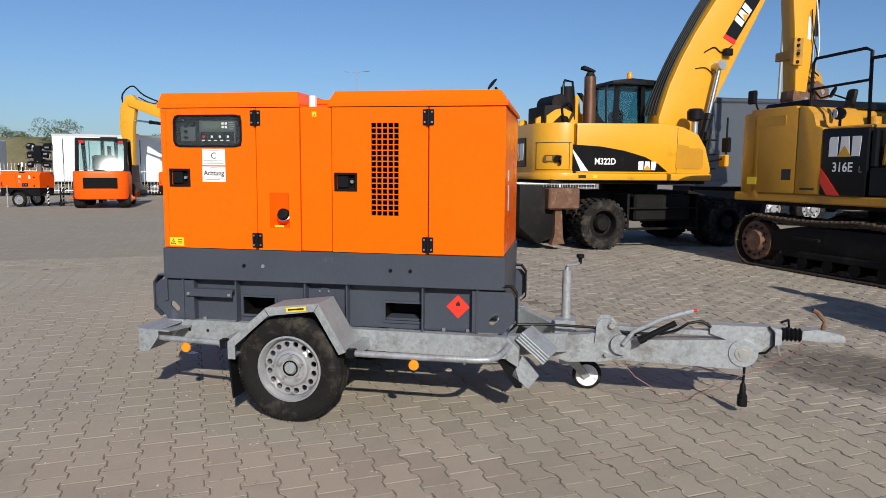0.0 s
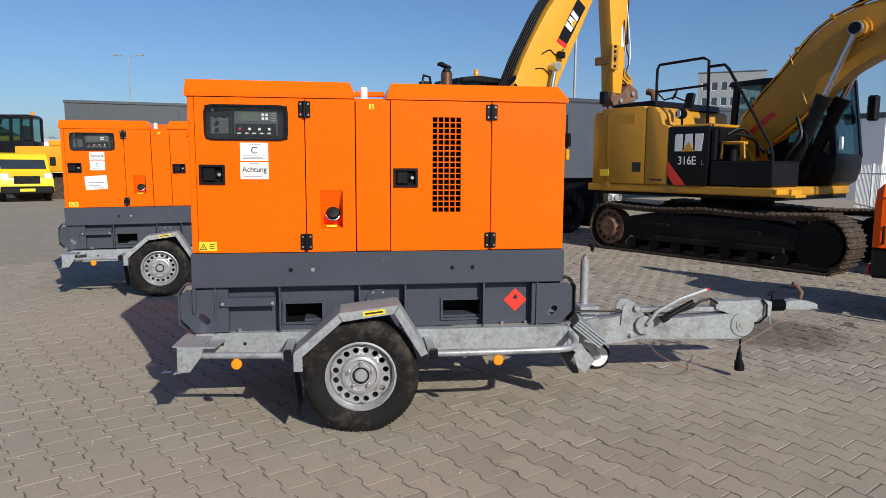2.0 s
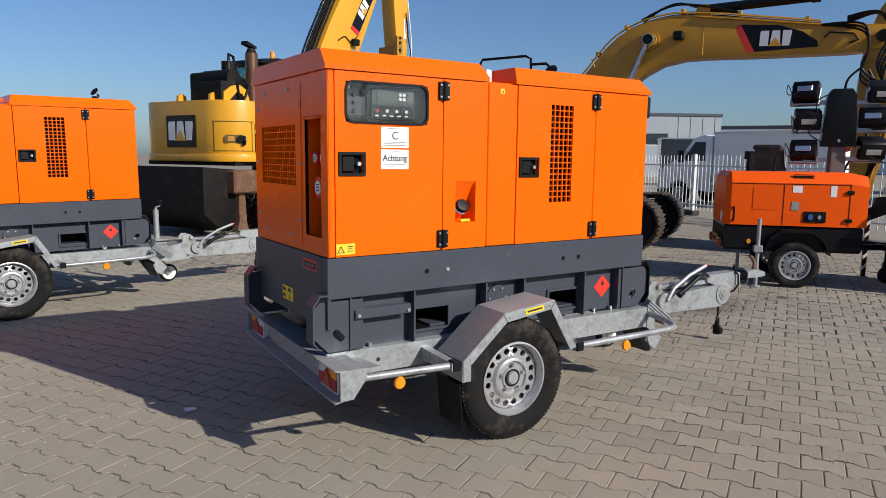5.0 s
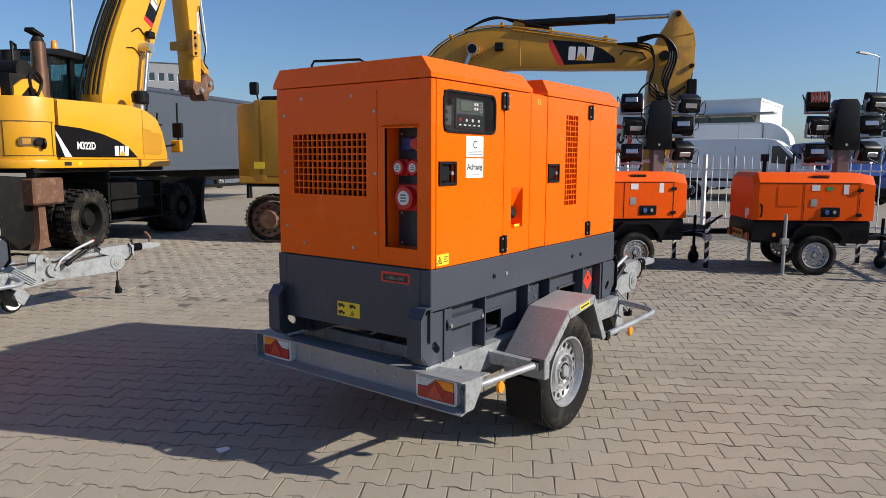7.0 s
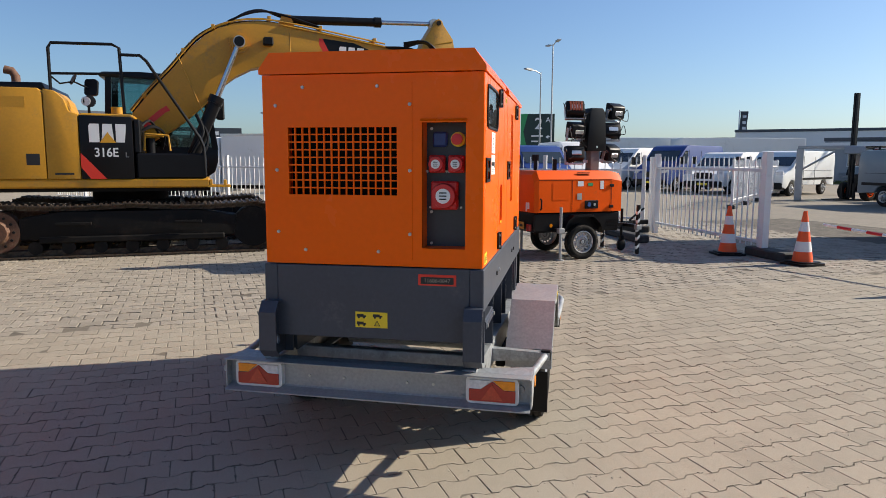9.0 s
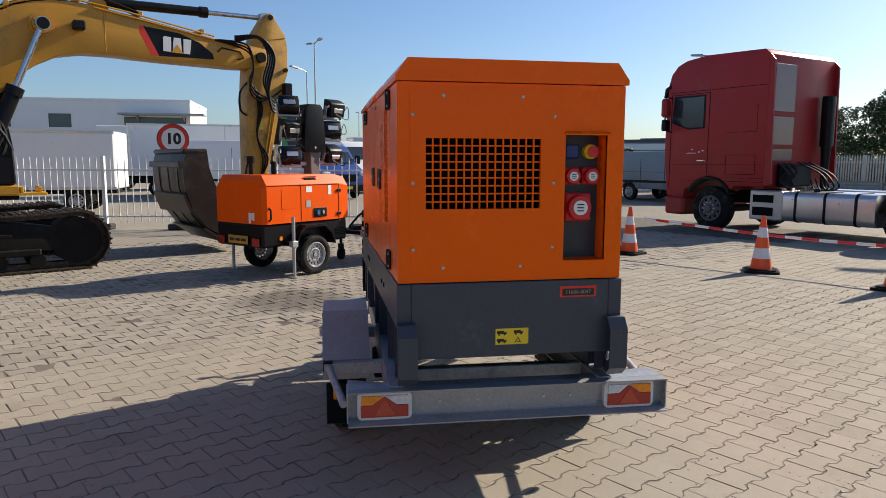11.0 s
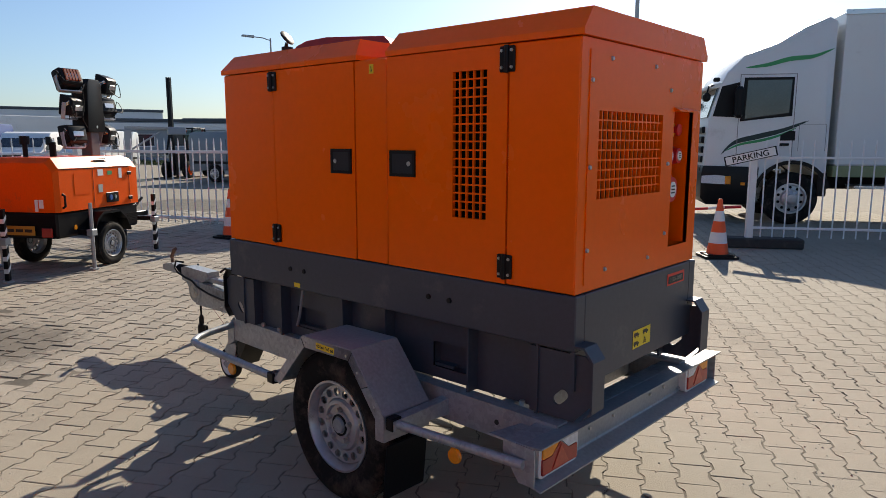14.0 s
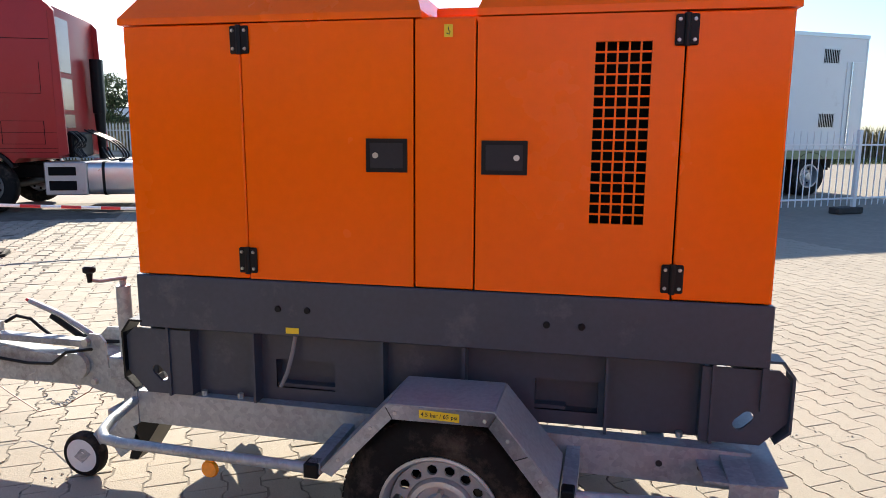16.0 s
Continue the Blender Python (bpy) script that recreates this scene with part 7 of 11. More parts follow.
    for nm, sh in (("side_glass", Shape().prism([(-0.3, 1.75), (1.38, 1.75), (1.22, 2.96), (-0.27, 2.96)], 'y', 0.325, 0.332)), ("side_glass", Shape().prism([(-0.3, 1.75), (1.38, 1.75), (1.22, 2.96), (-0.27, 2.96)], 'y', 1.238, 1.245)),
                   ("windscreen", Shape().add([(1.44, 0.36, 1.75), (1.44, 1.21, 1.75), (1.27, 1.21, 2.95), (1.27, 0.36, 2.95), (1.45, 0.36, 1.75), (1.45, 1.21, 1.75), (1.28, 1.21, 2.95), (1.28, 0.36, 2.95)], [(0, 1, 2, 3), (4, 5, 6, 7), (0, 1, 5, 4), (1, 2, 6, 5), (2, 3, 7, 6), (3, 0, 4, 7)]))):
        g = part(nm, sh, CABGLASS, co)
        g.visible_shadow = False
    part("operator_seat", Shape().box(0.25, 0.8, 0.55, 1.0, 1.75, 1.95, 0.05).box(0.18, 0.33, 0.55, 1.0, 1.85, 2.65, 0.05), BLACK, co)
    part("rear_view_mirror", Shape().box(1.46, 1.62, 1.28, 1.42, 2.30, 2.72, 0.03), BLACK, co)
    part("door_handle", Shape().box(0.42, 0.50, 0.285, 0.30, 1.95, 2.20, 0.005), YLABEL, co)
    part("control_lever", Shape().cyl((0.95, 0.60, 1.75), (1.02, 0.60, 2.05), 0.02, seg=8).box(0.85, 1.10, 0.45, 0.95, 1.75, 1.92, 0.03), BLACK, co)
    part("paper_notice", Shape().box(1.437, 1.4395, 0.42, 0.58, 1.80, 2.02), LABEL, co)
    part("roof_lamp", Shape().box(1.18, 1.32, 0.95, 1.2, 2.98, 3.10, 0.02), BLACK, co)
    # boom, stick, bucket
    top = [(-0.08, 1.98), (0.10, 2.30), (0.39, 2.66), (0.72, 3.02), (1.08, 3.45), (1.30, 3.65), (1.53, 3.79), (1.78, 3.88), (2.03, 3.93), (2.30, 3.95), (2.60, 3.93), (3.10, 3.87), (3.54, 3.80), (4.50, 3.65), (5.10, 3.60), (5.44, 3.56)]
    bot = [(5.52, 3.40), (5.44, 3.26), (5.27, 3.20), (4.91, 3.18), (3.57, 3.19), (2.80, 3.21), (2.45, 3.20), (2.09, 3.13), (1.80, 2.98), (1.59, 2.82), (1.24, 2.46), (0.95, 2.20), (0.68, 2.00), (0.40, 1.84), (0.18, 1.70), (0.0, 1.70), (-0.10, 1.82)]
    bo = part("boom", Shape().prism(top + bot, 'y', -0.17, 0.25), YELLOW2, e, "dusty yellow curved boom", bev=0.025)
    part("boom_foot", Shape().prism([(-0.25, 1.22), (0.60, 1.22), (0.45, 1.55), (0.20, 1.95), (-0.02, 2.02), (-0.18, 1.85)], 'y', -0.30, -0.18).prism([(-0.25, 1.22), (0.60, 1.22), (0.45, 1.55), (0.20, 1.95), (-0.02, 2.02), (-0.18, 1.85)], 'y', 0.26, 0.38), YELLOW2, e)
    part("boom_stripe", Shape().prism([(0.16, 2.05), (0.22, 1.98), (0.62, 2.32), (0.70, 2.36), (0.64, 2.44), (0.52, 2.36)], 'y', -0.178, -0.172), RED, bo)
    for x_, zt_, zb_ in ((2.75, 3.90, 3.22), (1.02, 3.36, 2.28)):
        part("weld_seam", Shape().tube([(x_ - (0.18 if x_ < 2 else 0), -0.172, zt_ - 0.04), (x_ + (0.22 if x_ < 2 else 0), -0.172, zb_ + 0.04)], 0.009, 5), GREASY, bo)
    part("boom_decal", Shape().prism([(3.33, 3.71), (3.90, 3.66), (4.24, 3.54), (4.46, 3.38), (4.48, 3.29), (3.56, 3.26)], 'y', -0.178, -0.172), BLACKPAINT, bo)
    part("decal_stripe", Shape().prism([(3.27, 3.71), (3.33, 3.71), (3.56, 3.26), (3.44, 3.26), (3.27, 3.60)], 'y', -0.178, -0.172), REDLABEL, bo)
    logo_block(bo, '-y', (3.86, -0.176, 3.46), 0.46, 0.24, lean=-2)
    part("boom_boss", Shape().cyl((1.87, -0.22, 3.55), (1.87, 0.30, 3.55), 0.17, seg=24).cyl((1.87, -0.30, 3.55), (1.87, 0.38, 3.55), 0.13, seg=22), YELLOW2, bo)
    part("boss_pin", Shape().cyl((1.87, -0.38, 3.55), (1.87, 0.46, 3.55), 0.085, seg=18), BLACKPAINT, bo)
    part("work_lamp", Shape().box(2.28, 2.45, -0.34, -0.18, 3.52, 3.66, 0.02), BLACK, bo)
    for y in (-0.27, 0.35):
        ram(e, (0.90, 1.25), (1.87, 3.55), y, 0.105, 0.048, 0.58)
    ram(e, (2.70, 4.04), (5.50, 4.14), 0.04, 0.078, 0.042, 0.62)
    part("ram_bracket", Shape().prism([(2.55, 3.92), (2.86, 3.88), (2.78, 4.11), (2.64, 4.11)], 'y', -0.08, 0.16), YELLOW2, bo)
    # pipes and hoses that follow the boom's back
    back = top[1:]
    for k in range(6):
        y = -0.17 + 0.075 * k
        lift = 0.030 + 0.018 * (k % 3)
        run = [(x - lift * 0.6 * (1 if x < 1.4 else 0.2), y, z + lift) for x, z in back[:13 - (k % 2) * 2]]
        hose(bo, run, 0.015, YELLOW2 if k % 2 == 0 else BLACK)
    for x, z in ((0.30, 2.56), (0.95, 3.34), (1.45, 3.77), (2.40, 3.97), (3.30, 3.86), (4.30, 3.70)):
        part("pipe_clamp", Shape().box(x - 0.03, x + 0.03, -0.18, 0.24, z, z + 0.075, 0.006), YELLOW2, bo)
    for k in range(3):
        hose(bo, [(1.70, -0.10 + 0.1 * k, 3.92), (2.0, -0.10 + 0.1 * k, 4.06 + 0.03 * k), (2.3, -0.10 + 0.1 * k, 4.13 + 0.03 * k), (2.6, -0.10 + 0.1 * k, 4.10), (2.9, -0.10 + 0.1 * k, 4.03), (3.3, -0.10 + 0.1 * k, 3.92)], 0.019)
        hose(bo, [(4.5, -0.19, 3.62), (4.85, -0.20 - 0.02 * k, 3.56 + 0.03 * k), (5.10, -0.24, 3.45 + 0.05 * k), (5.16, -0.26, 3.2), (5.08, -0.27, 2.95 - 0.08 * k), (5.26, -0.26, 2.75 - 0.06 * k), (5.5, -0.24, 2.7), (5.72, -0.2, 2.85)], 0.016)
    part("pipe_run", Shape().tube([(2.6, -0.185, 3.90), (3.5, -0.185, 3.77), (4.5, -0.185, 3.62), (5.0, -0.185, 3.58)], 0.013, 6), YELLOW2, bo)
    part("pipe_run", Shape().tube([(4.55, -0.185, 3.42), (4.62, -0.185, 3.50), (4.95, -0.185, 3.46), (5.02, -0.185, 3.36), (4.90, -0.185, 3.32)], 0.012, 6), BLACK, bo)
    st = part("stick", Shape().prism([(5.27, 3.80), (5.44, 4.06), (5.50, 4.18), (5.56, 4.21), (5.63, 4.18), (5.66, 4.10), (5.85, 3.84), (5.89, 3.60), (5.88, 3.30), (5.90, 3.22), (5.86, 3.12), (5.80, 2.92), (5.68, 2.40), (5.57, 1.90), (5.42, 1.30), (5.32, 0.62), (5.14, 0.60), (5.06, 1.30), (5.06, 2.00), (5.07, 2.67), (5.10, 3.10), (5.16, 3.45)], 'y', -0.15, 0.22), GREASY, e, "dusty greasy yellow stick", bev=0.012)
    part("stick_pin", Shape().cyl((5.56, -0.18, 4.13), (5.56, 0.25, 4.13), 0.045, seg=14).cyl((5.83, -0.18, 3.22), (5.83, 0.25, 3.22), 0.04, seg=14), UNDER, st)
    part("weld_seam", Shape().tube([(5.24, -0.152, 3.42), (5.40, -0.152, 3.70), (5.84, -0.152, 3.80)], 0.008, 5), YELLOW2, st)
    part("wear_plate", Shape().prism([(5.18, 2.75), (5.62, 2.85), (5.66, 2.50), (5.30, 2.30)], 'y', -0.160, -0.151), GREASY, st)
    part("stick_pivot", Shape().cyl((5.34, -0.22, 3.40), (5.34, 0.30, 3.40), 0.09, seg=18), UNDER, st)
    for k in range(4):
        hose(st, smooth_pts([(4.85, -0.2, 3.62 + 0.03 * k), (5.25, -0.28 - 0.03 * k, 3.72), (5.40 + 0.04 * k, -0.36, 3.40), (5.28 + 0.03 * k, -0.40, 2.95 - 0.05 * k), (5.50, -0.34, 2.62 - 0.06 * k), (5.78, -0.22, 2.75)], 4), 0.021)
    hose(st, smooth_pts([(5.10, -0.1, 2.95), (4.92, -0.2, 2.75), (4.92, -0.2, 2.45), (5.12, -0.1, 2.35)], 4), 0.02)
    hose(st, smooth_pts([(5.10, -0.1, 1.6), (4.98, -0.2, 1.35), (5.0, -0.2, 1.05), (5.12, -0.1, 0.95)], 4), 0.018)
    part("valve_block", Shape().box(5.76, 5.92, -0.26, -0.10, 2.62, 2.98, 0.02), BLACK, st)
    part("pipe_run", Shape().tube([(5.60, -0.165, 2.5), (5.46, -0.165, 1.8), (5.33, -0.165, 1.2)], 0.014, 6), YELLOW2, st)
    part("pipe_run", Shape().tube([(5.53, -0.165, 2.5), (5.40, -0.165, 1.8), (5.27, -0.165, 1.2)], 0.014, 6), YELLOW2, st)
    ram(e, (5.84, 3.14), (5.62, 1.05), 0.04, 0.065, 0.037, 0.6)
    for k in range(3):
        hose(st, [(5.20, -0.17, 2.9), (5.26 + 0.04 * k, -0.19, 2.5), (5.22, -0.19, 2.0), (5.32 + 0.05 * k, -0.19, 1.6), (5.28, -0.17, 1.25)], 0.015)
    part("stick_label", Shape().box(5.27, 5.36, -0.156, -0.151, 2.12, 2.32), YLABEL, st)
    part("bucket_link", Shape().prism([(5.45, 0.95), (5.95, 1.02), (5.9, 0.85), (5.4, 0.8)], 'y', -0.20, -0.12).prism([(4.6, 0.45), (5.9, 1.0), (5.95, 0.85), (4.7, 0.25)], 'y', -0.08, 0.02).prism([(4.5, 0.95), (5.3, 0.75), (5.3, 0.6), (4.5, 0.6)], 'y', 0.06, 0.16), UNDER, e)
    out_ = [(3.72, 1.70), (3.66, 1.45), (3.68, 1.10), (3.80, 0.75), (4.02, 0.45), (4.35, 0.24), (4.68, 0.17), (4.88, 0.30)]
    inn = [(4.82, 0.34), (4.66, 0.25), (4.38, 0.31), (4.07, 0.51), (3.87, 0.78), (3.76, 1.12), (3.74, 1.44), (3.80, 1.70)]
    bk = part("bucket", Shape().prism(out_ + inn, 'y', -0.72, 0.78), BUCKET, e, "dark steel digging bucket", bev=0.008)
    sidep = out_ + [(4.92, 0.66), (4.62, 0.72), (4.36, 0.90), (4.19, 1.16), (4.10, 1.45), (4.07, 1.74)]
    part("bucket_side", Shape().prism(sidep, 'y', -0.75, -0.715), BUCKET, bk)
    part("bucket_side", Shape().prism(sidep, 'y', 0.775, 0.81), BUCKET, bk)
    part("bucket_lip", Shape().box(3.68, 4.08, -0.755, 0.815, 1.66, 1.75, 0.03), BUCKET, bk)
    part("wear_strip", Shape().box(3.60, 3.72, -0.755, 0.815, 1.44, 1.54, 0.015), BUCKET, bk)
    for (xa, za), (xb, zb) in (((3.685, 1.02), (3.80, 0.71)), ((4.00, 0.44), (4.33, 0.215))):
        part("wear_strip", Shape().prism([(xa, za), (xb, zb), (xb - 0.035, zb - 0.03), (xa - 0.035, za - 0.02)], 'y', -0.755, 0.815), BUCKET, bk)
    for y in (-0.45, 0.03, 0.50):
        part("shell_rib", Shape().prism([(q[0] - 0.012, q[1] - 0.008) for q in out_[1:7]] + [(q[0] + 0.01, q[1] + 0.01) for q in reversed(out_[1:7])], 'y', y - 0.05, y + 0.05), BUCKET, bk)
    part("bucket_ear", Shape().prism([(4.5, 0.2), (4.95, 0.25), (5.15, 0.6), (4.9, 0.95), (4.7, 0.7)], 'y', -0.22, -0.16), BUCKET, bk)
    part("bucket_ear", Shape().prism([(4.5, 0.2), (4.95, 0.25), (5.15, 0.6), (4.9, 0.95), (4.7, 0.7)], 'y', 0.22, 0.28), BUCKET, bk)
    return e


wheeled_excavator(pose(1.25, 15.57, 0, 0, 0, 26))
crawler_excavator(pose(4.99, 11.2, 0, 0, 0, -61))


# ---- lighting towers: x towards the tow bar, y left ----
def lighting_tower(where, label, head_turn, green=False, simple=False, dark=False):
    t = thing("lighting_tower", label, "light tower", "lighting towers", where @ Matrix.Diagonal((0.81, 0.81, 1, 1)))
    B = ORANGE2
    body = Shape()
    xs = [(-0.98, 0.0), (-0.90, 1.0), (0.70, 1.0), (0.95, 0.35)]
    sec = [(-0.62, 0.73), (-0.62, 1.24), (-0.50, 1.37), (0.50, 1.37), (0.62, 1.24), (0.62, 0.73)]
    pts = []
    for x, k in xs:
        pts += [(x, y * (0.94 + 0.06 * k), 0.73 + (z - 0.73) * (0.90 + 0.10 * k)) for y, z in sec]
    f = [[i * 6 + j, i * 6 + (j + 1) % 6, (i + 1) * 6 + (j + 1) % 6, (i + 1) * 6 + j] for i in range(3) for j in range(6)]
    f += [list(range(6)), list(range(18, 24))]
    bo = part("canopy", body.add(pts, f), B, t, "orange bevelled canopy", 20)
    for s in (-1, 1):
        y = s * 0.622
        fc = '-y' if s < 0 else '+y'
        gap = Shape()
        for x in (-0.18, 0.70):
            gap.box(x - 0.004, x + 0.004, min(y, y + s * 0.002), max(y, y + s * 0.002), 0.74, 1.23)
        gap.box(-0.9, 0.7, min(y, y + s * 0.002), max(y, y + s * 0.002), 1.225, 1.233)
        part("panel_joint", gap, BLACK, bo)
        lv = Shape()
        for k in range(5):
            lv.box(-0.05, 0.22, s * 0.56 - 0.012, s * 0.56 + 0.012, 1.262 + k * 0.018, 1.272 + k * 0.018)
        part("louvre", lv, BLACK, bo)
        part("emblem", Shape().box(-0.07, 0.03, min(y, y + s * 0.004), max(y, y + s * 0.004), 0.92, 1.02), BOLT, bo)
        part("socket_box", Shape().box(0.10, 0.40, min(y, y + s * 0.012), max(y, y + s * 0.012), 0.78, 0.91, 0.008), BLACK, bo)
        part("socket", Shape().cyl((0.19, y, 0.845), (0.19, y + s * 0.03, 0.845), 0.035, seg=14), BLUE, bo)
        part("socket", Shape().cyl((0.31, y, 0.845), (0.31, y + s * 0.025, 0.845), 0.025, seg=12), BOLT, bo)
        part("louvre_panel", Shape().box(-0.60, -0.26, min(y, y + s * 0.003), max(y, y + s * 0.003), 0.92, 1.18), ORANGE2, bo)
        plate_label(bo, "white_label", fc, (0.0, y, 1.17), 0.13, 0.08, LABEL)
        plate_label(bo, "white_label", fc, (0.48, y, 1.15), 0.08, 0.13, LABEL)
        if green:
            plate_label(bo, "green_label", fc, (0.22, y, 1.16), 0.11, 0.05, GREENPRINT)
        for z in (0.81, 1.14):
            part("hinge", Shape().box(0.655, 0.745, min(y, y + s * 0.02), max(y, y + s * 0.02), z - 0.022, z + 0.022, 0.005), BLACK, bo)
        part("grab_handle", Shape().tube([(-0.86, y, 0.78), (-0.86, y + s * 0.04, 0.80), (-0.86, y + s * 0.04, 0.92), (-0.86, y, 0.94)], 0.016, 8), BLACK, bo)
        mg = Shape()
        prof = [(-0.42, 0.42), (-0.34, 0.58), (-0.20, 0.66), (0.22, 0.66), (0.36, 0.56), (0.46, 0.40)]
        for i in range(5):
            (xa, za), (xb, zb) = prof[i], prof[i + 1]
            mg.add([(xa, s * 0.55, za), (xb, s * 0.55, zb), (xb, s * 0.78, zb), (xa, s * 0.78, za), (xa, s * 0.55, za + 0.03), (xb, s * 0.55, zb + 0.03), (xb, s * 0.78, zb + 0.03), (xa, s * 0.78, za + 0.03)],
                   [(0, 1, 2, 3), (4, 5, 6, 7), (0, 1, 5, 4), (1, 2, 6, 5), (2, 3, 7, 6), (3, 0, 4, 7)])
        part("mudguard", mg, BLACKPAINT, t, "black angular mudguard")
        ty = road_wheel(t, 0.0, s * 0.655, s, 0.298, 0.16, 0.185, 14)
        ty.matrix_basis = Matrix.Translation((0, -s * 0.03, 0)) @ Matrix.Diagonal((1.136, 1.1, 0.92, 1))
        wheel_hub(ty, 0.0, s * 0.70, 0.294, s)
        part("side_marker", Shape().cyl((-0.62, s * 0.60, 0.53), (-0.62, s * 0.615, 0.53), 0.03, seg=14), AMBER, t)
        for x, yy in ((-0.52, 0.80), (1.35, 0.62)):
            lg = part("stabiliser_leg", Shape().cyl((x, s * yy, 0.02), (x, s * yy, 0.82), 0.028, seg=12) if x < 0 else Shape().box(x - 0.03, x + 0.03, s * yy - 0.03, s * yy + 0.03, 0.02, 0.82, 0.004), STEELPOST if x < 0 else BLACKPAINT, t, "stabiliser leg with round foot")
            part("foot", Shape().cyl((x, s * yy, 0.0), (x, s * yy, 0.02), 0.07, seg=16), STEELPOST, lg)
            part("leg_clamp", Shape().box(x - 0.06, x + 0.06, s * yy - 0.05, s * yy + 0.05, 0.42, 0.50, 0.008), STEELPOST, lg)
            if x > 0:
                for k in range(5):
                    z = 0.10 + k * 0.14
                    part("stripe", Shape().add([(x - 0.031, s * yy - 0.031, z), (x + 0.031, s * yy - 0.031, z + 0.05), (x + 0.031, s * yy + 0.031, z + 0.05), (x - 0.031, s * yy + 0.031, z),
                                                (x - 0.031, s * yy - 0.031, z + 0.05), (x + 0.031, s * yy - 0.031, z + 0.10), (x + 0.031, s * yy + 0.031, z + 0.10), (x - 0.031, s * yy + 0.031, z + 0.05)],
                                               [(0, 1, 2, 3), (4, 5, 6, 7), (0, 1, 5, 4), (1, 2, 6, 5), (2, 3, 7, 6), (3, 0, 4, 7)]), LABEL, lg)
    part("outrigger_beam", Shape().box(1.31, 1.39, -0.62, 0.62, 0.44, 0.50, 0.006).box(-0.56, -0.48, -0.80, 0.80, 0.43, 0.49, 0.006), BLACKPAINT, t)
    part("base_skirt", Shape().box(-0.98, 0.92, -0.60, 0.60, 0.42, 0.735, 0.03), BLACKPAINT, t, "black base frame")
    lv = Shape()
    for k in range(5):
        lv.box(0.62, 0.90, -0.606, -0.598, 0.50 + k * 0.022, 0.51 + k * 0.022)
    part("louvre", lv, DARK, t)
    pl = part("number_plate", Shape().box(-1.02, -1.005, -0.25, 0.25, 0.46, 0.57, 0.004), PLATE, t, "yellow registration plate, darkened to amber as if shaded")
    for y0_, y1_ in ((-0.21, -0.09), (-0.06, 0.06), (0.09, 0.21)):
        part("plate_bar", Shape().box(-1.024, -1.020, y0_, y1_, 0.497, 0.533), INK, pl)
    part("rear_label", Shape().box(-0.988, -0.975, -0.40, -0.33, 0.78, 0.88, 0.002).box(-0.988, -0.975, -0.31, -0.26, 0.74, 0.88, 0.002), LABEL, bo, "small worn labels")
    for s in (-1, 1):
        part("tail_lamp", Shape().box(-1.03, -0.99, s * 0.45 - 0.08, s * 0.45 + 0.08, 0.44, 0.55, 0.008), REDDARK, t)
        part("tow_bar", Shape().add([(0.85, s * 0.38, 0.44), (1.65, s * 0.05, 0.44), (1.65, s * 0.05, 0.51), (0.85, s * 0.38, 0.51), (0.85, s * 0.33, 0.44), (1.65, s * 0.0, 0.44), (1.65, s * 0.0, 0.51), (0.85, s * 0.33, 0.51)],
                                    [(0, 1, 2, 3), (4, 5, 6, 7), (0, 1, 5, 4), (1, 2, 6, 5), (2, 3, 7, 6), (3, 0, 4, 7)]), BLACKPAINT, t)
    part("coupling_head", Shape().box(1.6, 2.05, -0.04, 0.04, 0.45, 0.53, 0.01).tube([(1.6, 0, 0.53), (1.85, 0, 0.68), (1.95, 0, 0.72)], 0.02, 8), BLACKPAINT, t)
    jw = part("jockey_wheel", Shape().lathe([(0.02, -0.03), (0.085, -0.03), (0.10, -0.02), (0.10, 0.02), (0.085, 0.03), (0.02, 0.03)], (1.50, 0.14, 0.10), 'y', 24).box(1.46, 1.54, 0.09, 0.19, 0.18, 0.26, 0.01).cyl((1.50, 0.14, 0.2), (1.50, 0.14, 0.72), 0.028, seg=12), BLACK, t)
    # mast and lamp head
    part("mast", Shape().box(0.54, 0.74, -0.10, 0.10, 1.30, 1.70, 0.01).cyl((0.64, 0.0, 1.7), (0.64, 0.0, 2.2), 0.06, seg=14), MASTZINC, t, "telescopic mast section")
    part("mast_cradle", Shape().box(-0.25, -0.20, -0.05, 0.05, 1.35, 1.55, 0.01), BLACK, t)
    hm = pose(0.64, 0, 0, 0, 0, head_turn)
    hd = [(-0.235, 1.68), (0.235, 1.68), (0.185, 2.30), (0.13, 2.37), (-0.13, 2.37), (-0.185, 2.30)]
    he = part("lamp_head", Shape().prism(hd, 'x', -0.14, 0.14, hm), BLACKPAINT, t, "black lamp head housing", bev=0.01)
    part("head_emblem", Shape().cyl(hm @ Vector((-0.14, 0.0, 1.75)), hm @ Vector((-0.146, 0.0, 1.75)), 0.02, seg=12), BOLT, he)
    spec = {(-1, 0): (2.33, 0.52, -12, 8), (-1, 1): (2.02, 0.43, 16, -8), (-1, 2): (1.66, 0.44, -18, 14), (1, 0): (2.34, 0.47, 24, -18), (1, 1): (2.01, 0.43, -10, 6), (1, 2): (1.64, 0.45, 12, -10)}
    for (s, k), (z, dy, tip, twist) in spec.items():
        lm = hm @ pose(0.0, s * dy, z, 0, tip, twist)
        part("lamp_arm", Shape().box(-0.025, 0.025, min(s * 0.12, s * dy), max(s * 0.12, s * dy), z - 0.15, z - 0.10, 0.004, hm), SILVER, he, "silver lamp bracket")
        lm = lm @ Matrix.Diagonal((1.25, 1.22, 1.2, 1))
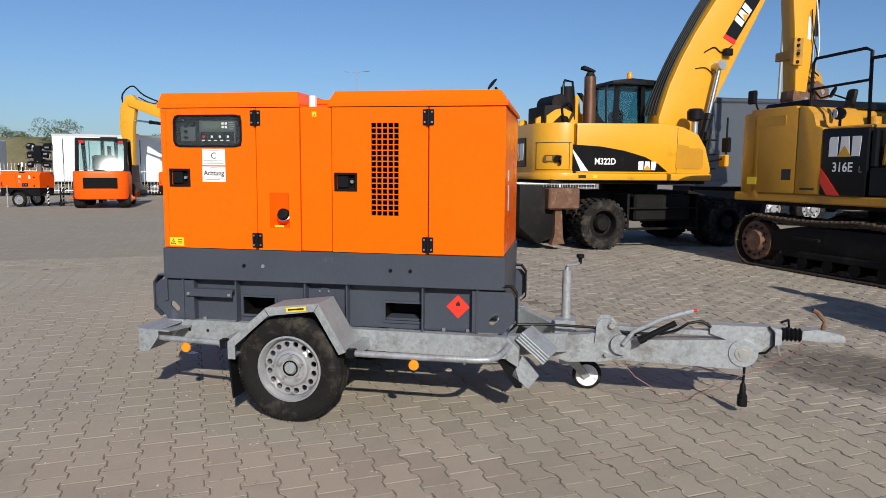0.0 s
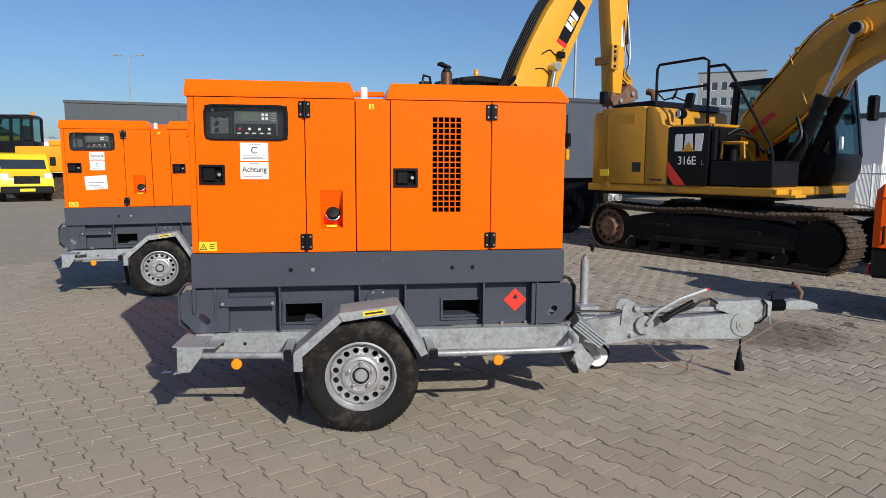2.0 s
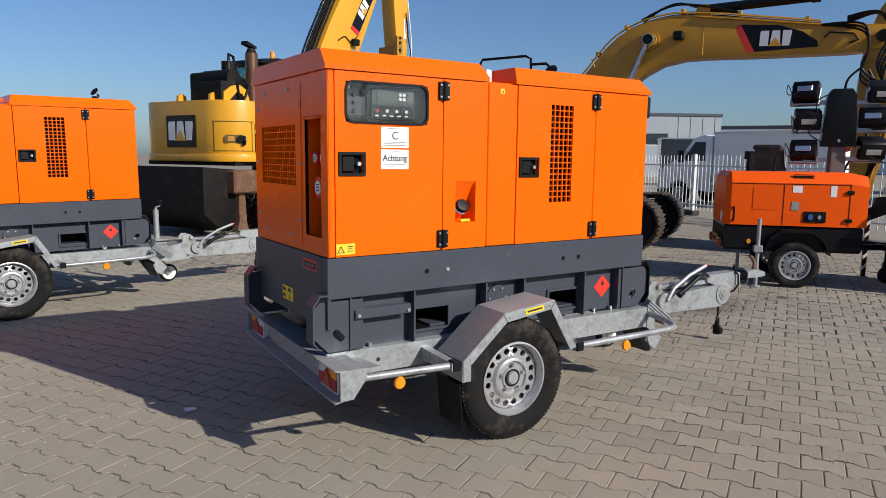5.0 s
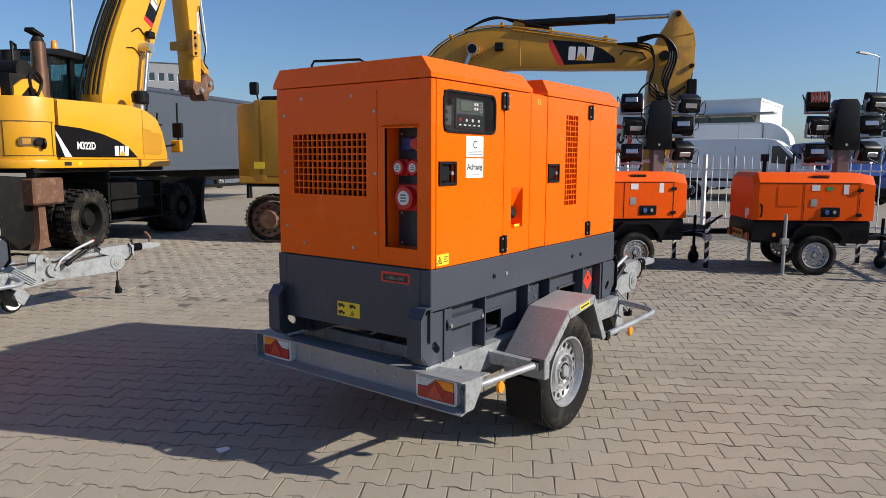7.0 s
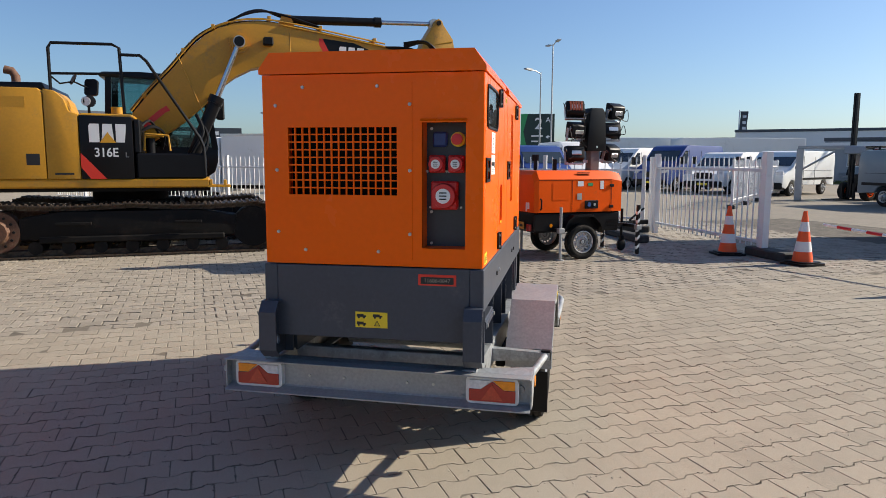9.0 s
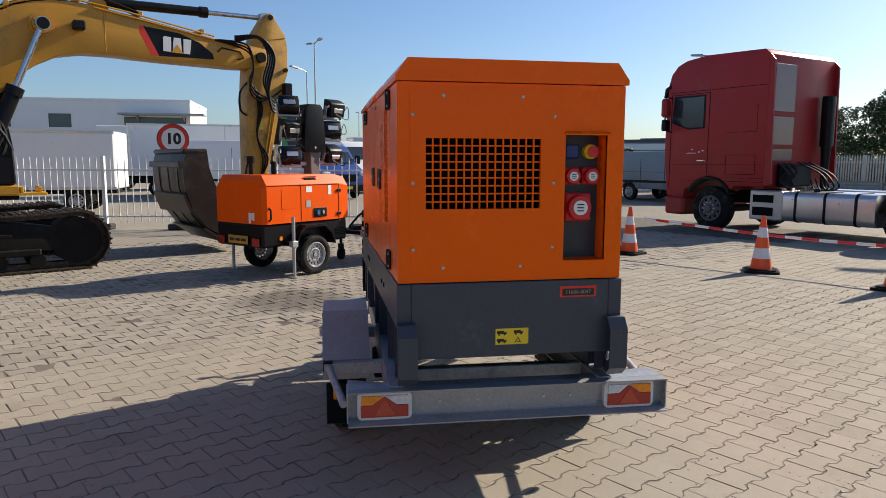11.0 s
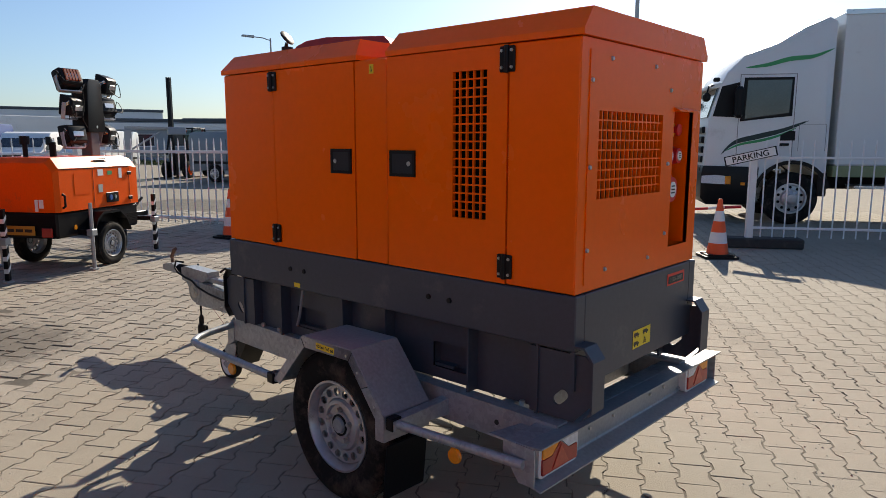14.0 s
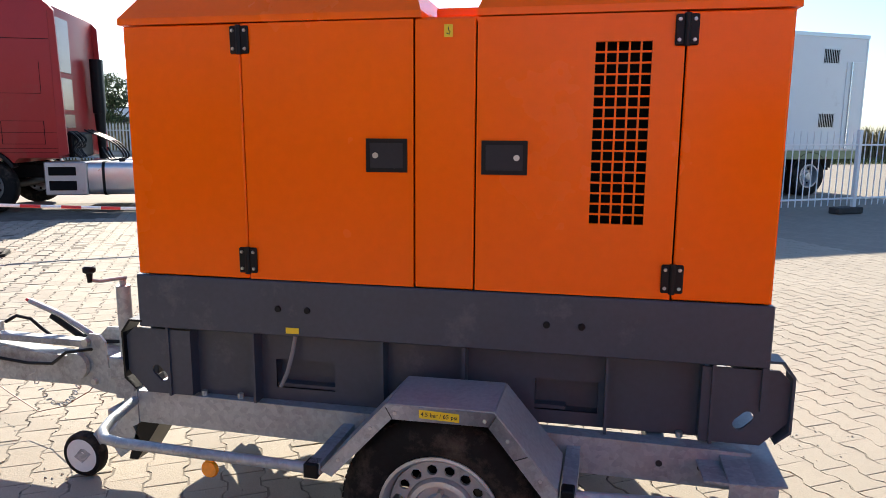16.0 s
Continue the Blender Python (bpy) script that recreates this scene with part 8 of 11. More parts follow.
        prof = [(-0.095, -0.075), (-0.075, -0.095), (0.03, -0.108), (0.075, -0.108), (0.075, 0.108), (0.03, 0.108), (-0.07, 0.092), (-0.095, 0.070)]
        fl = part("floodlight", Shape().prism(prof, 'y', -0.145, 0.145, lm), BLACK, he, "black angular floodlight", bev=0.018)
        part("lens", Shape().box(0.076, 0.082, -0.125, 0.125, -0.085, 0.085, 0, lm), CLEARLENS, fl)
        part("yoke", Shape().box(-0.02, 0.03, -0.165, -0.150, -0.13, 0.03, 0.003, lm).box(-0.02, 0.03, 0.150, 0.165, -0.13, 0.03, 0.003, lm).box(-0.02, 0.03, -0.165, 0.165, -0.145, -0.13, 0.003, lm), SILVER, fl, "bent silver mounting yoke")
        part("back_plate", Shape().box(-0.106, -0.096, -0.085, 0.085, -0.035, 0.020, 0.003, lm), ALU, fl, "pale metal back plate")
        for q in (-0.149, 0.149):
            part("bracket", Shape().box(-0.08, 0.02, min(q, q * 1.05), max(q, q * 1.05), -0.018, 0.018, 0.002, lm @ pose(0, 0, 0, 0, 35, 0)), STEEL, fl)
        # five red bars stand in for orange reflected in the lens
        if (s, k) == (1, 0) and green:
            for i in range(5):
                part("reflection_bar", Shape().box(-0.112, -0.094, -0.105 + i * 0.044, -0.073 + i * 0.044, -0.062, 0.062, 0.002, lm), LENSGLINT, fl, "bar painting the orange reflection in red-brown")
        part("lamp_cable", Shape().tube(smooth_pts([tuple(lm @ Vector(q_)) for q_ in ((-0.10, 0.05, -0.05), (-0.15, s * 0.17, -0.10), (-0.08, s * 0.20, 0.05), (-0.05, s * 0.10, -0.14))], 4), 0.007, 5), BLACK, fl)
    hose_pts = [hm @ Vector(q) for q in ((-0.1, 0.2, 2.3), (-0.16, 0.34, 2.2), (-0.14, 0.30, 2.0), (-0.18, 0.42, 1.85), (-0.12, 0.2, 1.72))]
    part("head_cable", Shape().tube(smooth_pts([tuple(q) for q in hose_pts], 4), 0.008, 5), BLACK, he)
    part("rain_cap", Shape().cyl((-0.55, 0.2, 1.37), (-0.55, 0.2, 1.52), 0.035, seg=12).cyl((-0.55, 0.2, 1.52), (-0.55, 0.2, 1.62), 0.07, seg=16), BLACK, t)
    return t


lighting_tower(pose(4.33, 5.95, 0, 0, 0, -47), "orange mobile lighting tower with floodlights lowered, jacked on legs", 82)
lighting_tower(pose(5.58, 3.81, 0, 0, 0, -59), "orange mobile lighting tower with a green label, beside the fence", 94, green=True)
lighting_tower(pose(-20.9, 24.0, 0, 0, 0, 8), "orange mobile lighting tower near the forklift, lamps raised", 80)
lighting_tower(pose(-18.3, 30.4, 0, 0, 0, 24), "faded orange lighting tower standing before the white fence", -10)


def fence_run(name, label, pts, step=2.45, h=1.62, feet=True):
    """Panels of slanted-top bars between square posts on heavy feet, along a line of points."""
    ps = [Vector((x, y, 0)) for x, y in pts]
    for i in range(len(ps) - 1):
        d = ps[i + 1] - ps[i]
        n = max(1, round(d.length / step))
        a = math.degrees(math.atan2(d.y, d.x))
        L = d.length / n
        for k in range(n):
            fence_panel(name, label, ps[i] + d * (k / n), a, L, h, feet)


FENCE_MESH = {}


def fence_panel(name, label, p, a, L, h, feet=True):
    fe = thing(name, label, "fence", "fence panels", pose(p.x, p.y, 0, 0, 0, a))
    key = round(L, 2)
    if key not in FENCE_MESH:
        nb = max(4, round(L / 0.163))
        FENCE_MESH[key] = (nb, Shape().cyl((0, 0, 0.16), (0, 0, h - 0.05), 0.011, seg=8).cyl((0, 0, h - 0.05), (0, 0, h), 0.011, 0.004, 8).mesh("bar", WHITEFENCE),
                           Shape().box(0.04, L - 0.04, -0.02, 0.02, 0.28, 0.315, 0.005).mesh("rail", WHITEFENCE), Shape().box(0.04, L - 0.04, -0.02, 0.02, 1.32, 1.355, 0.005).mesh("rail", WHITEFENCE),
                           Shape().box(-0.04, 0.04, -0.04, 0.04, 0.0, h + 0.03, 0.006).mesh("post", WHITEFENCE),
                           Shape().box(-0.16, 0.50, -0.12, 0.12, 0.0, 0.13, 0.02).mesh("foot_block", DARKBASE))
    nb, mb, r0, r1, po, fo = FENCE_MESH[key]
    for me in (r0, r1, po) + ((fo,) if feet else ()):
        o = new(me.name.split(".")[0], me)
        o.parent = fe
    for i in range(nb - 1):
        o = new("bar", mb)
        o.parent = fe
        o.location = ((i + 1) * L / nb, 0, 0)
    return fe


d30 = Vector((math.cos(radians(30.5)), math.sin(radians(30.5)), 0))
P0 = Vector((-0.57, -3.50, 0))
for k in range(6):
    q = P0 - d30 * (2.62 * (k + 1))
    fence_panel("bar_fence", "white steel bar fence panel on a dark block foot", q, 30.5, 2.62, 1.60)
endpost = part("fence_post", Shape().box(-0.05, 0.05, -0.05, 0.05, 0.0, 1.42, 0.006), WHITEFENCE)
endpost.matrix_basis = pose(P0.x, P0.y, 0, 0, 0, 30.5)
tagged(endpost, "white square end post of the bar fence", "fence post")
part("foot_block", Shape().box(-0.75, 0.35, -0.16, 0.14, 0.0, 0.15, 0.02), DARKBASE, endpost)
gate = thing("fence_gate", "open white bar gate leaf ending in a square post", "gate", "", pose(9.45, 1.90, 0, 0, 0, 180 + 20.5))
GL = 3.66
part("gate_frame", Shape().box(0, GL, -0.025, 0.025, 0.20, 0.25, 0.005).box(0, GL, -0.025, 0.025, 1.36, 1.41, 0.005).box(-0.05, 0.05, -0.05, 0.05, 0.0, 1.68, 0.006), WHITEFENCE, gate, "white gate rails")
part("gate_post", Shape().box(GL - 0.06, GL + 0.06, -0.06, 0.06, 0.0, 1.68, 0.006), WHITEFENCE, gate, "white square gate post")
gb = Shape().cyl((0, 0, 0.14), (0, 0, 1.55), 0.012, seg=8).cyl((0, 0, 1.55), (0, 0, 1.62), 0.012, 0.004, 8).mesh("bar", WHITEFENCE)
for i in range(23):
    o = new("bar", gb)
    o.parent = gate
    o.location = ((i + 1) * GL / 24, 0, 0)
part("foot_block", Shape().box(GL - 0.25, GL + 0.75, -0.16, 0.16, 0.0, 0.14, 0.02), DARKBASE, gate)
fence_run("bar_fence", "white steel bar fence panel along the yard edge", [(9.62, 2.15), (10.25, 6.4), (10.95, 10.2), (12.8, 15.8), (15.6, 21.5)])
fence_run("bar_fence", "white steel bar fence panel before the parked trailers", [(-36.0, 26.5), (-26.0, 33.2), (-12.0, 37.5), (2.0, 42.0)], 2.6, 1.75)
fence_run("bar_fence", "white steel bar fence panel before the parked vans", [(18.0, -1.5), (40.0, -10.5)], 2.7, 1.6)
lean = part("spare_post", Shape().box(-0.05, 0.05, -0.05, 0.05, 0.0, 1.62, 0.006), WHITEFENCE)
lean.matrix_basis = pose(9.85, 1.95, 0, 0, 0, 20)
tagged(lean, "white square hinge post of the gate", "fence post")


# ---- cones and barrier bar ----
def traffic_cone(x, y, turn, label, grubby=False):
    c = thing("traffic_cone", label, "traffic cone", "traffic cones", pose(x, y, 0, 0, 0, turn))
    part("base", Shape().prism(rounded(-0.23, 0.23, -0.23, 0.23, 0.05), 'z', 0.0, 0.035).prism(rounded(-0.19, 0.19, -0.19, 0.19, 0.06), 'z', 0.035, 0.055), BLACK, c, "black rubber base")
    prof = lambda z: 0.155 - 0.125 * z / 0.78
    for z0, z1, m_, nm in ((0.05, 0.20, CONE, "cone_body"), (0.20, 0.35, REFLECT, "white_band"), (0.35, 0.50, CONE, "cone_body"), (0.50, 0.64, REFLECT, "white_band"), (0.64, 0.80, CONE, "cone_tip")):
        part(nm, Shape().lathe([(prof(z0), z0), (prof(z1), z1)], (0, 0, 0), 'z', 24, caps=nm == "cone_tip"), m_, c)
    return c


traffic_cone(6.12, 1.13, 10, "orange cone with white bands beside the gate foot")
traffic_cone(5.15, 0.28, 35, "orange and white traffic cone at the yard entrance")
traffic_cone(3.02, -0.72, 60, "orange and white traffic cone holding the barrier bar")
traffic_cone(1.43, -1.46, 25, "orange and white traffic cone on the paving")
traffic_cone(-0.56, -2.26, 40, "orange and white traffic cone near the fence end")
barrier = thing("barrier_bar", "red and white barrier pole resting low across the entrance", "barrier")
a, b = Vector((5.15, 0.02, 0.60)), Vector((-0.50, -3.30, 0.62))
n = 28
for k in range(n):
    s0, s1 = a.lerp(b, k / n), a.lerp(b, (k + 1) / n)
    sag = lambda t: -0.14 * math.sin(math.pi * t)
    part("segment", Shape().cyl(s0 + Vector((0, 0, sag(k / n))), s1 + Vector((0, 0, sag((k + 1) / n))), 0.022, seg=8), RED if k % 2 else WHITE, barrier)
sg = thing("parking_sign", "small tilted white sign reading PARKING on the fence end post", "sign", "", pose(P0.x + 0.02, P0.y + 0.09, 1.36, 0, 0, 15))
part("board", Shape().box(-0.36, 0.36, 0.02, 0.03, -0.07, 0.07, 0.003, pose(0, 0, 0, 0, 14, 0)), BLACK, sg)
bd = part("board_face", Shape().box(-0.34, 0.34, 0.0301, 0.034, -0.058, 0.058, 0, pose(0, 0, 0, 0, 14, 0)), LABEL, sg)
writing("lettering", "PARKING", 0.115, pose(0, 0, 0, 0, 14, 0) @ facing((0, 0.036, -0.004), '+y'), INK, sg, squash=1.05, bold=0.002)
bar = part("dark_block", Shape().box(-0.8, 0.8, -0.12, 0.12, 0, 0.14, 0.03), DARKBASE)
bar.matrix_basis = pose(8.2, 2.6, 0, 0, 0, 20)
tagged(bar, "dark recycled block lying beside the fence", "block")

# ---- lorries ----
def lorry_wheel(parent, cx, cy, out, r=0.5, w=0.28, rimmat=None, dual=False):
    """Lorry tyre with a dished rim, hub and nuts; cy is the outer face."""
    h = w / 2
    yc = cy - out * h
    q = r * 0.57
    pr = [(q, -h * 0.8), (q + 0.03, -h), (r - 0.07, -h), (r - 0.02, -h * 0.86), (r, -h * 0.6), (r, h * 0.6), (r - 0.02, h * 0.86), (r - 0.07, h), (q + 0.03, h), (q, h * 0.8)]
    ty = part("tyre", Shape().lathe(pr, (cx, yc, r), 'y', 36, close=True), RUBBER, parent)
    if dual:
        part("inner_tyre", Shape().lathe(pr, (cx, yc - out * (w + 0.06), r), 'y', 28, close=True), RUBBER, ty)
    yo = cy - out * 0.02
    d = -out * (0.13 if dual else 0.0)
    rm = Shape().lathe([(q + 0.01, 0), (q + 0.01, out * 0.015), (q - 0.02, out * 0.015), (q - 0.035, d - out * 0.03), (q * 0.62, d - out * 0.02), (q * 0.55, d + out * 0.03), (q * 0.33, d + out * 0.05), (q * 0.30, d + out * 0.12), (0, d + out * 0.13)], (cx, yo, r), 'y', 28, caps=False)
    ro = part("rim", rm, rimmat or SILVER, ty)
    for k in range(10):
        a = 2 * math.pi * k / 10
        c = (cx + q * 0.48 * math.cos(a), yo + d + out * 0.03, r + q * 0.48 * math.sin(a))
        part("wheel_nut", Shape().cyl(c, (c[0], c[1] + out * 0.035, c[2]), 0.016, seg=6), BOLT, ro)
        a += 0.31
        c = (cx + q * 0.76 * math.cos(a), yo + d - out * 0.03, r + q * 0.76 * math.sin(a))
        # dark disc on the rim paints a shaded hole
        part("rim_hole", Shape().cyl(c, (c[0], c[1] + out * 0.012, c[2]), 0.028, seg=10), DARK, ro)
    return ty


def red_truck(where):
    t = thing("tractor_truck", "dark red tractor unit with silver tank and bare chassis", "truck", "lorries", where)
    W = -2.5
    # frame and running gear
    for y in (-0.80, -1.62):
        part("chassis_rail", Shape().box(-1.0, 4.6, y - 0.04, y + 0.04, 0.62, 0.88, 0.01), UNDER, t)
    part("axle", Shape().cyl((0, -0.2, 0.5), (0, W + 0.2, 0.5), 0.10, seg=12).box(-0.25, 0.25, -1.5, -1.0, 0.32, 0.70, 0.08), UNDER, t)
    part("front_axle", Shape().cyl((4.0, -0.2, 0.5), (4.0, W + 0.2, 0.5), 0.08, seg=12), UNDER, t)
    for x, dual in ((0.0, True), (4.22, False)):
        lorry_wheel(t, x, 0.0, 1, 0.50, 0.29, None if dual else MASTZINC, dual)
        lorry_wheel(t, x, W, -1, 0.50, 0.29, None, dual)
    for y0, y1 in ((-0.72, 0.0), (W, W + 0.72)):
        part("rear_wing", Shape().prism(arc(0, 0.5, 0.60, 12, 168, 14) + arc(0, 0.5, 0.57, 168, 12, 14), 'y', y0, y1), BLACK, t, "black plastic rear wing")
    part("fifth_wheel", Shape().prism(arc(0.15, -1.21, 0.42, 90, 270, 10) + [(0.45, -1.55), (0.75, -1.45), (0.40, -1.26), (0.40, -1.16), (0.75, -0.97), (0.45, -0.87)], 'z', 1.06, 1.13).box(-0.10, 0.45, -1.62, -1.50, 0.88, 1.07).box(-0.10, 0.45, -0.92, -0.80, 0.88, 1.07), UNDER, t, "greasy steel fifth wheel plate")
    part("cross_beam", Shape().box(-1.08, -0.96, -2.35, -0.15, 0.50, 0.66, 0.02), UNDER, t)
    for y in (-0.35, -2.15):
        tl = part("tail_lamp", Shape().box(-1.14, -1.08, y - 0.22, y + 0.22, 0.52, 0.66, 0.01), BLACK, t)
        part("lens", Shape().box(-1.15, -1.141, y - 0.20, y + 0.20, 0.53, 0.65), REDDARK, tl)
    part("tail_bracket", Shape().prism([(-1.05, 0.62), (-0.75, 0.95), (-0.62, 0.95), (-0.80, 0.55)], 'y', -0.86, -0.76), UNDER, t)
    part("number_plate", Shape().box(-1.11, -1.10, -1.5, -0.98, 0.70, 0.82), YLABEL, t)
    # tank and side boxes
    tk = part("fuel_tank", Shape().prism(rounded(-0.70, -0.02, 0.33, 0.95, 0.12), 'x', 0.62, 2.45), ALU, t, "dull silver fuel tank")
    for x in (0.95, 1.55, 2.15):
        part("tank_strap", Shape().prism(rounded(-0.712, -0.008, 0.318, 0.962, 0.125), 'x', x, x + 0.05), BLACK, tk)
    part("filler_cap", Shape().cyl((1.9, -0.30, 0.94), (1.9, -0.30, 1.02), 0.06, seg=14), BLACK, tk)
    sb = part("step_box", Shape().box(2.47, 3.22, -0.70, -0.02, 0.33, 0.95, 0.02), SILVER, t, "silver battery box with steps")
    # flat dark plates paint the shade of the step openings
    part("step_recess", Shape().box(2.66, 3.14, -0.018, -0.012, 0.70, 0.86), DARK, sb)
    part("step_recess", Shape().box(2.66, 3.14, -0.018, -0.012, 0.42, 0.60), DARK, sb)
    part("deck_plate", Shape().box(0.75, 2.75, -1.58, -0.84, 0.89, 0.93, 0.005), ALU, t, "chequer deck plate")
    part("right_tank", Shape().prism(rounded(W + 0.02, W + 0.70, 0.33, 0.95, 0.12), 'x', 0.62, 2.9), ALU, t)
    # cab: side outline with wheel arch
    side = [(2.72, 1.02), (2.72, 3.80), (2.85, 3.92), (4.40, 3.96), (4.95, 3.90), (5.22, 3.80), (5.40, 3.62), (5.48, 3.38), (5.50, 3.10), (5.54, 2.20), (5.53, 1.60), (5.42, 0.75), (4.90, 0.70), (4.84, 0.93)] + arc(4.15, 0.52, 0.70, 34, 146, 11) + [(3.45, 1.02)]
    cb = part("cab", Shape().prism(side, 'y', W + 0.02, -0.02), TRUCKRED, t, "dusty dark red sleeper cab", bev=0.05)
    part("bumper", Shape().box(4.86, 5.46, W, 0.0, 0.30, 0.74, 0.06), TRUCKRED, t, "red front bumper")
    part("grille", Shape().prism([(5.44, 0.85), (5.535, 1.62), (5.565, 1.62), (5.47, 0.85)], 'y', W + 0.45, -0.45), BLACK, cb)
    part("windscreen", Shape().prism([(5.54, 2.20), (5.50, 3.08), (5.525, 3.08), (5.565, 2.20)], 'y', W + 0.14, -0.14), WINDOW, cb)
    part("sun_visor", Shape().prism([(5.40, 3.38), (5.56, 3.30), (5.60, 3.08), (5.55, 3.08), (5.48, 3.24), (5.38, 3.30)], 'y', W, 0.0), BLACK, cb)
    for y, o in ((-0.02, 1), (W + 0.02, -1)):
        a, b = sorted((y - o * 0.003, y + o * 0.012))
        part("side_window", Shape().prism([(4.38, 2.36), (4.38, 3.04), (5.22, 3.04), (5.27, 2.50), (4.80, 2.34)], 'y', a, b), WINDOW, cb)
        part("window_seal", Shape().prism([(4.34, 2.32), (4.34, 3.08), (5.26, 3.08), (5.32, 2.47), (4.80, 2.30)], 'y', *sorted((y - o * 0.006, y + o * 0.006))), BLACK, cb)
        c0, c1 = sorted((y, y + o * 0.006))
        # thin dark strips paint the shade in door, locker and trim gaps
        part("door_gap", Shape().box(4.22, 4.232, c0, c1, 1.24, 3.12).box(4.22, 5.36, c0, c1, 3.11, 3.122).box(5.34, 5.352, c0, c1, 0.95, 3.12), DARK, cb)
        part("locker_gap", Shape().box(2.95, 3.72, c0, c1, 1.28, 1.288).box(2.95, 2.958, c0, c1, 1.28, 1.70).box(2.95, 3.72, c0, c1, 1.70, 1.708).box(3.712, 3.72, c0, c1, 1.28, 1.70), DARK, cb)
        part("door_handle", Shape().box(4.28, 4.52, *sorted((y, y + o * 0.03)), 1.56, 1.60, 0.01), STEEL, cb)
        part("wheel_arch", Shape().prism(arc(4.15, 0.52, 0.70, 30, 150, 12) + arc(4.15, 0.52, 0.64, 150, 30, 12), 'y', *sorted((y - o * 0.20, y + o * 0.03))), BLACK, cb)
        part("trim_line", Shape().box(2.74, 5.0, c0, c1, 1.12, 1.128).box(2.74, 3.86, c0, c1, 1.20, 1.206).box(2.95, 3.72, c0, c1, 2.20, 2.207).box(2.95, 2.957, c0, c1, 2.20, 2.78).box(2.74, 5.4, c0, c1, 3.17, 3.180).box(2.74, 5.35, c0, c1, 1.49, 1.496), DARK, cb)
        part("scuff_mark", Shape().box(4.34, 4.40, c0, c1, 1.80, 1.82).box(4.46, 4.49, c0, c1, 1.76, 1.80).box(4.55, 4.85, c0, c1, 1.75, 1.762).box(4.66, 4.70, c0, c1, 1.83, 1.85), LABEL, cb)
        mm = part("mirror_arm", Shape().tube([(5.36, y, 3.06), (5.36, y + o * 0.20, 3.07), (5.36, y + o * 0.22, 2.30), (5.34, y, 2.26)], 0.022, 6), BLACK, cb)
        part("mirror", Shape().box(5.24, 5.42, *sorted((y + o * 0.10, y + o * 0.34)), 2.60, 3.04, 0.05), TRUCKRED, mm, "red mirror housing")
        part("kerb_mirror", Shape().box(5.28, 5.40, *sorted((y + o * 0.10, y + o * 0.32)), 2.28, 2.55, 0.03), BLACK, mm)
        part("side_fairing", Shape().prism([(2.56, 1.10), (2.73, 1.06), (2.73, 3.80), (2.62, 3.68)], 'y', *sorted((y - o * 0.06, y - o * 0.015))), TRUCKRED, cb, "tall red side fairing")
    part("head_lamp", Shape().box(5.36, 5.48, -0.45, -0.08, 0.50, 0.68, 0.03), CLEARLENS, t)
    part("head_lamp", Shape().box(5.36, 5.48, W + 0.08, W + 0.45, 0.50, 0.68, 0.03), CLEARLENS, t)
    # intake tower and coiled lines behind the cab
    part("intake_tower", Shape().prism(rounded(2.42, 2.66, -2.10, -1.84, 0.08), 'z', 1.9, 3.0).cyl((2.54, -1.97, 0.95), (2.54, -1.97, 1.9), 0.07, 0.11, 12), BLACK, t, "black intake tower behind the cab")
    part("rear_panel", Shape().box(2.60, 2.72, W + 0.9, -0.45, 1.02, 1.5, 0.03), BLACK, t)
    # back wall panels with their pale reflection painted in
    for y0, y1, z0, z1 in ((-0.95, -0.22, 2.62, 3.62), (-0.95, -0.22, 1.92, 2.52), (-0.95, -0.22, 1.58, 1.84)):
        part("rear_wall_panel", Shape().box(2.700, 2.716, y0, y1, z0, z1, 0.006), PANELSHEEN, cb, "glossy panel on the cab's back wall, pale reflection in its colour")
    for k in range(7):
        hose(t, smooth_pts([(2.86, -0.40 - 0.07 * k, 1.52), (2.70, -0.44 - 0.07 * k, 1.36 - 0.05 * (k % 3)), (2.78, -0.38 - 0.07 * k, 1.18), (2.68, -0.42 - 0.06 * k, 1.02)], 4), 0.020)
    for k, y in enumerate((-0.95, -1.15, -1.35)):
        hose(t, smooth_pts([(2.75, y, 1.55), (2.25, y - 0.05, 1.30), (2.05, y, 1.02), (2.3, y + 0.05, 0.97), (2.45, y, 1.2)], 5), 0.018)
    for o in t.children:
        if o.name.split('.')[0] in ("cab", "bumper", "head_lamp", "intake_tower", "rear_panel"):
            o.matrix_basis = Matrix.Translation((0.20, 0, 0)) @ (Matrix.Translation((2.72, 0, 0)) @ Matrix.Diagonal((0.955, 1, 1, 1)) @ Matrix.Translation((-2.72, 0, 0)) if o.name.split('.')[0] != "intake_tower" else Matrix())
    return t


red_truck(pose(4.77, -4.88, 0, 0, 0, 21))


OLIVE = mat("olive_rail_paint", (0.24, 0.27, 0.13), 0.5, vary=0.12, scale=2)


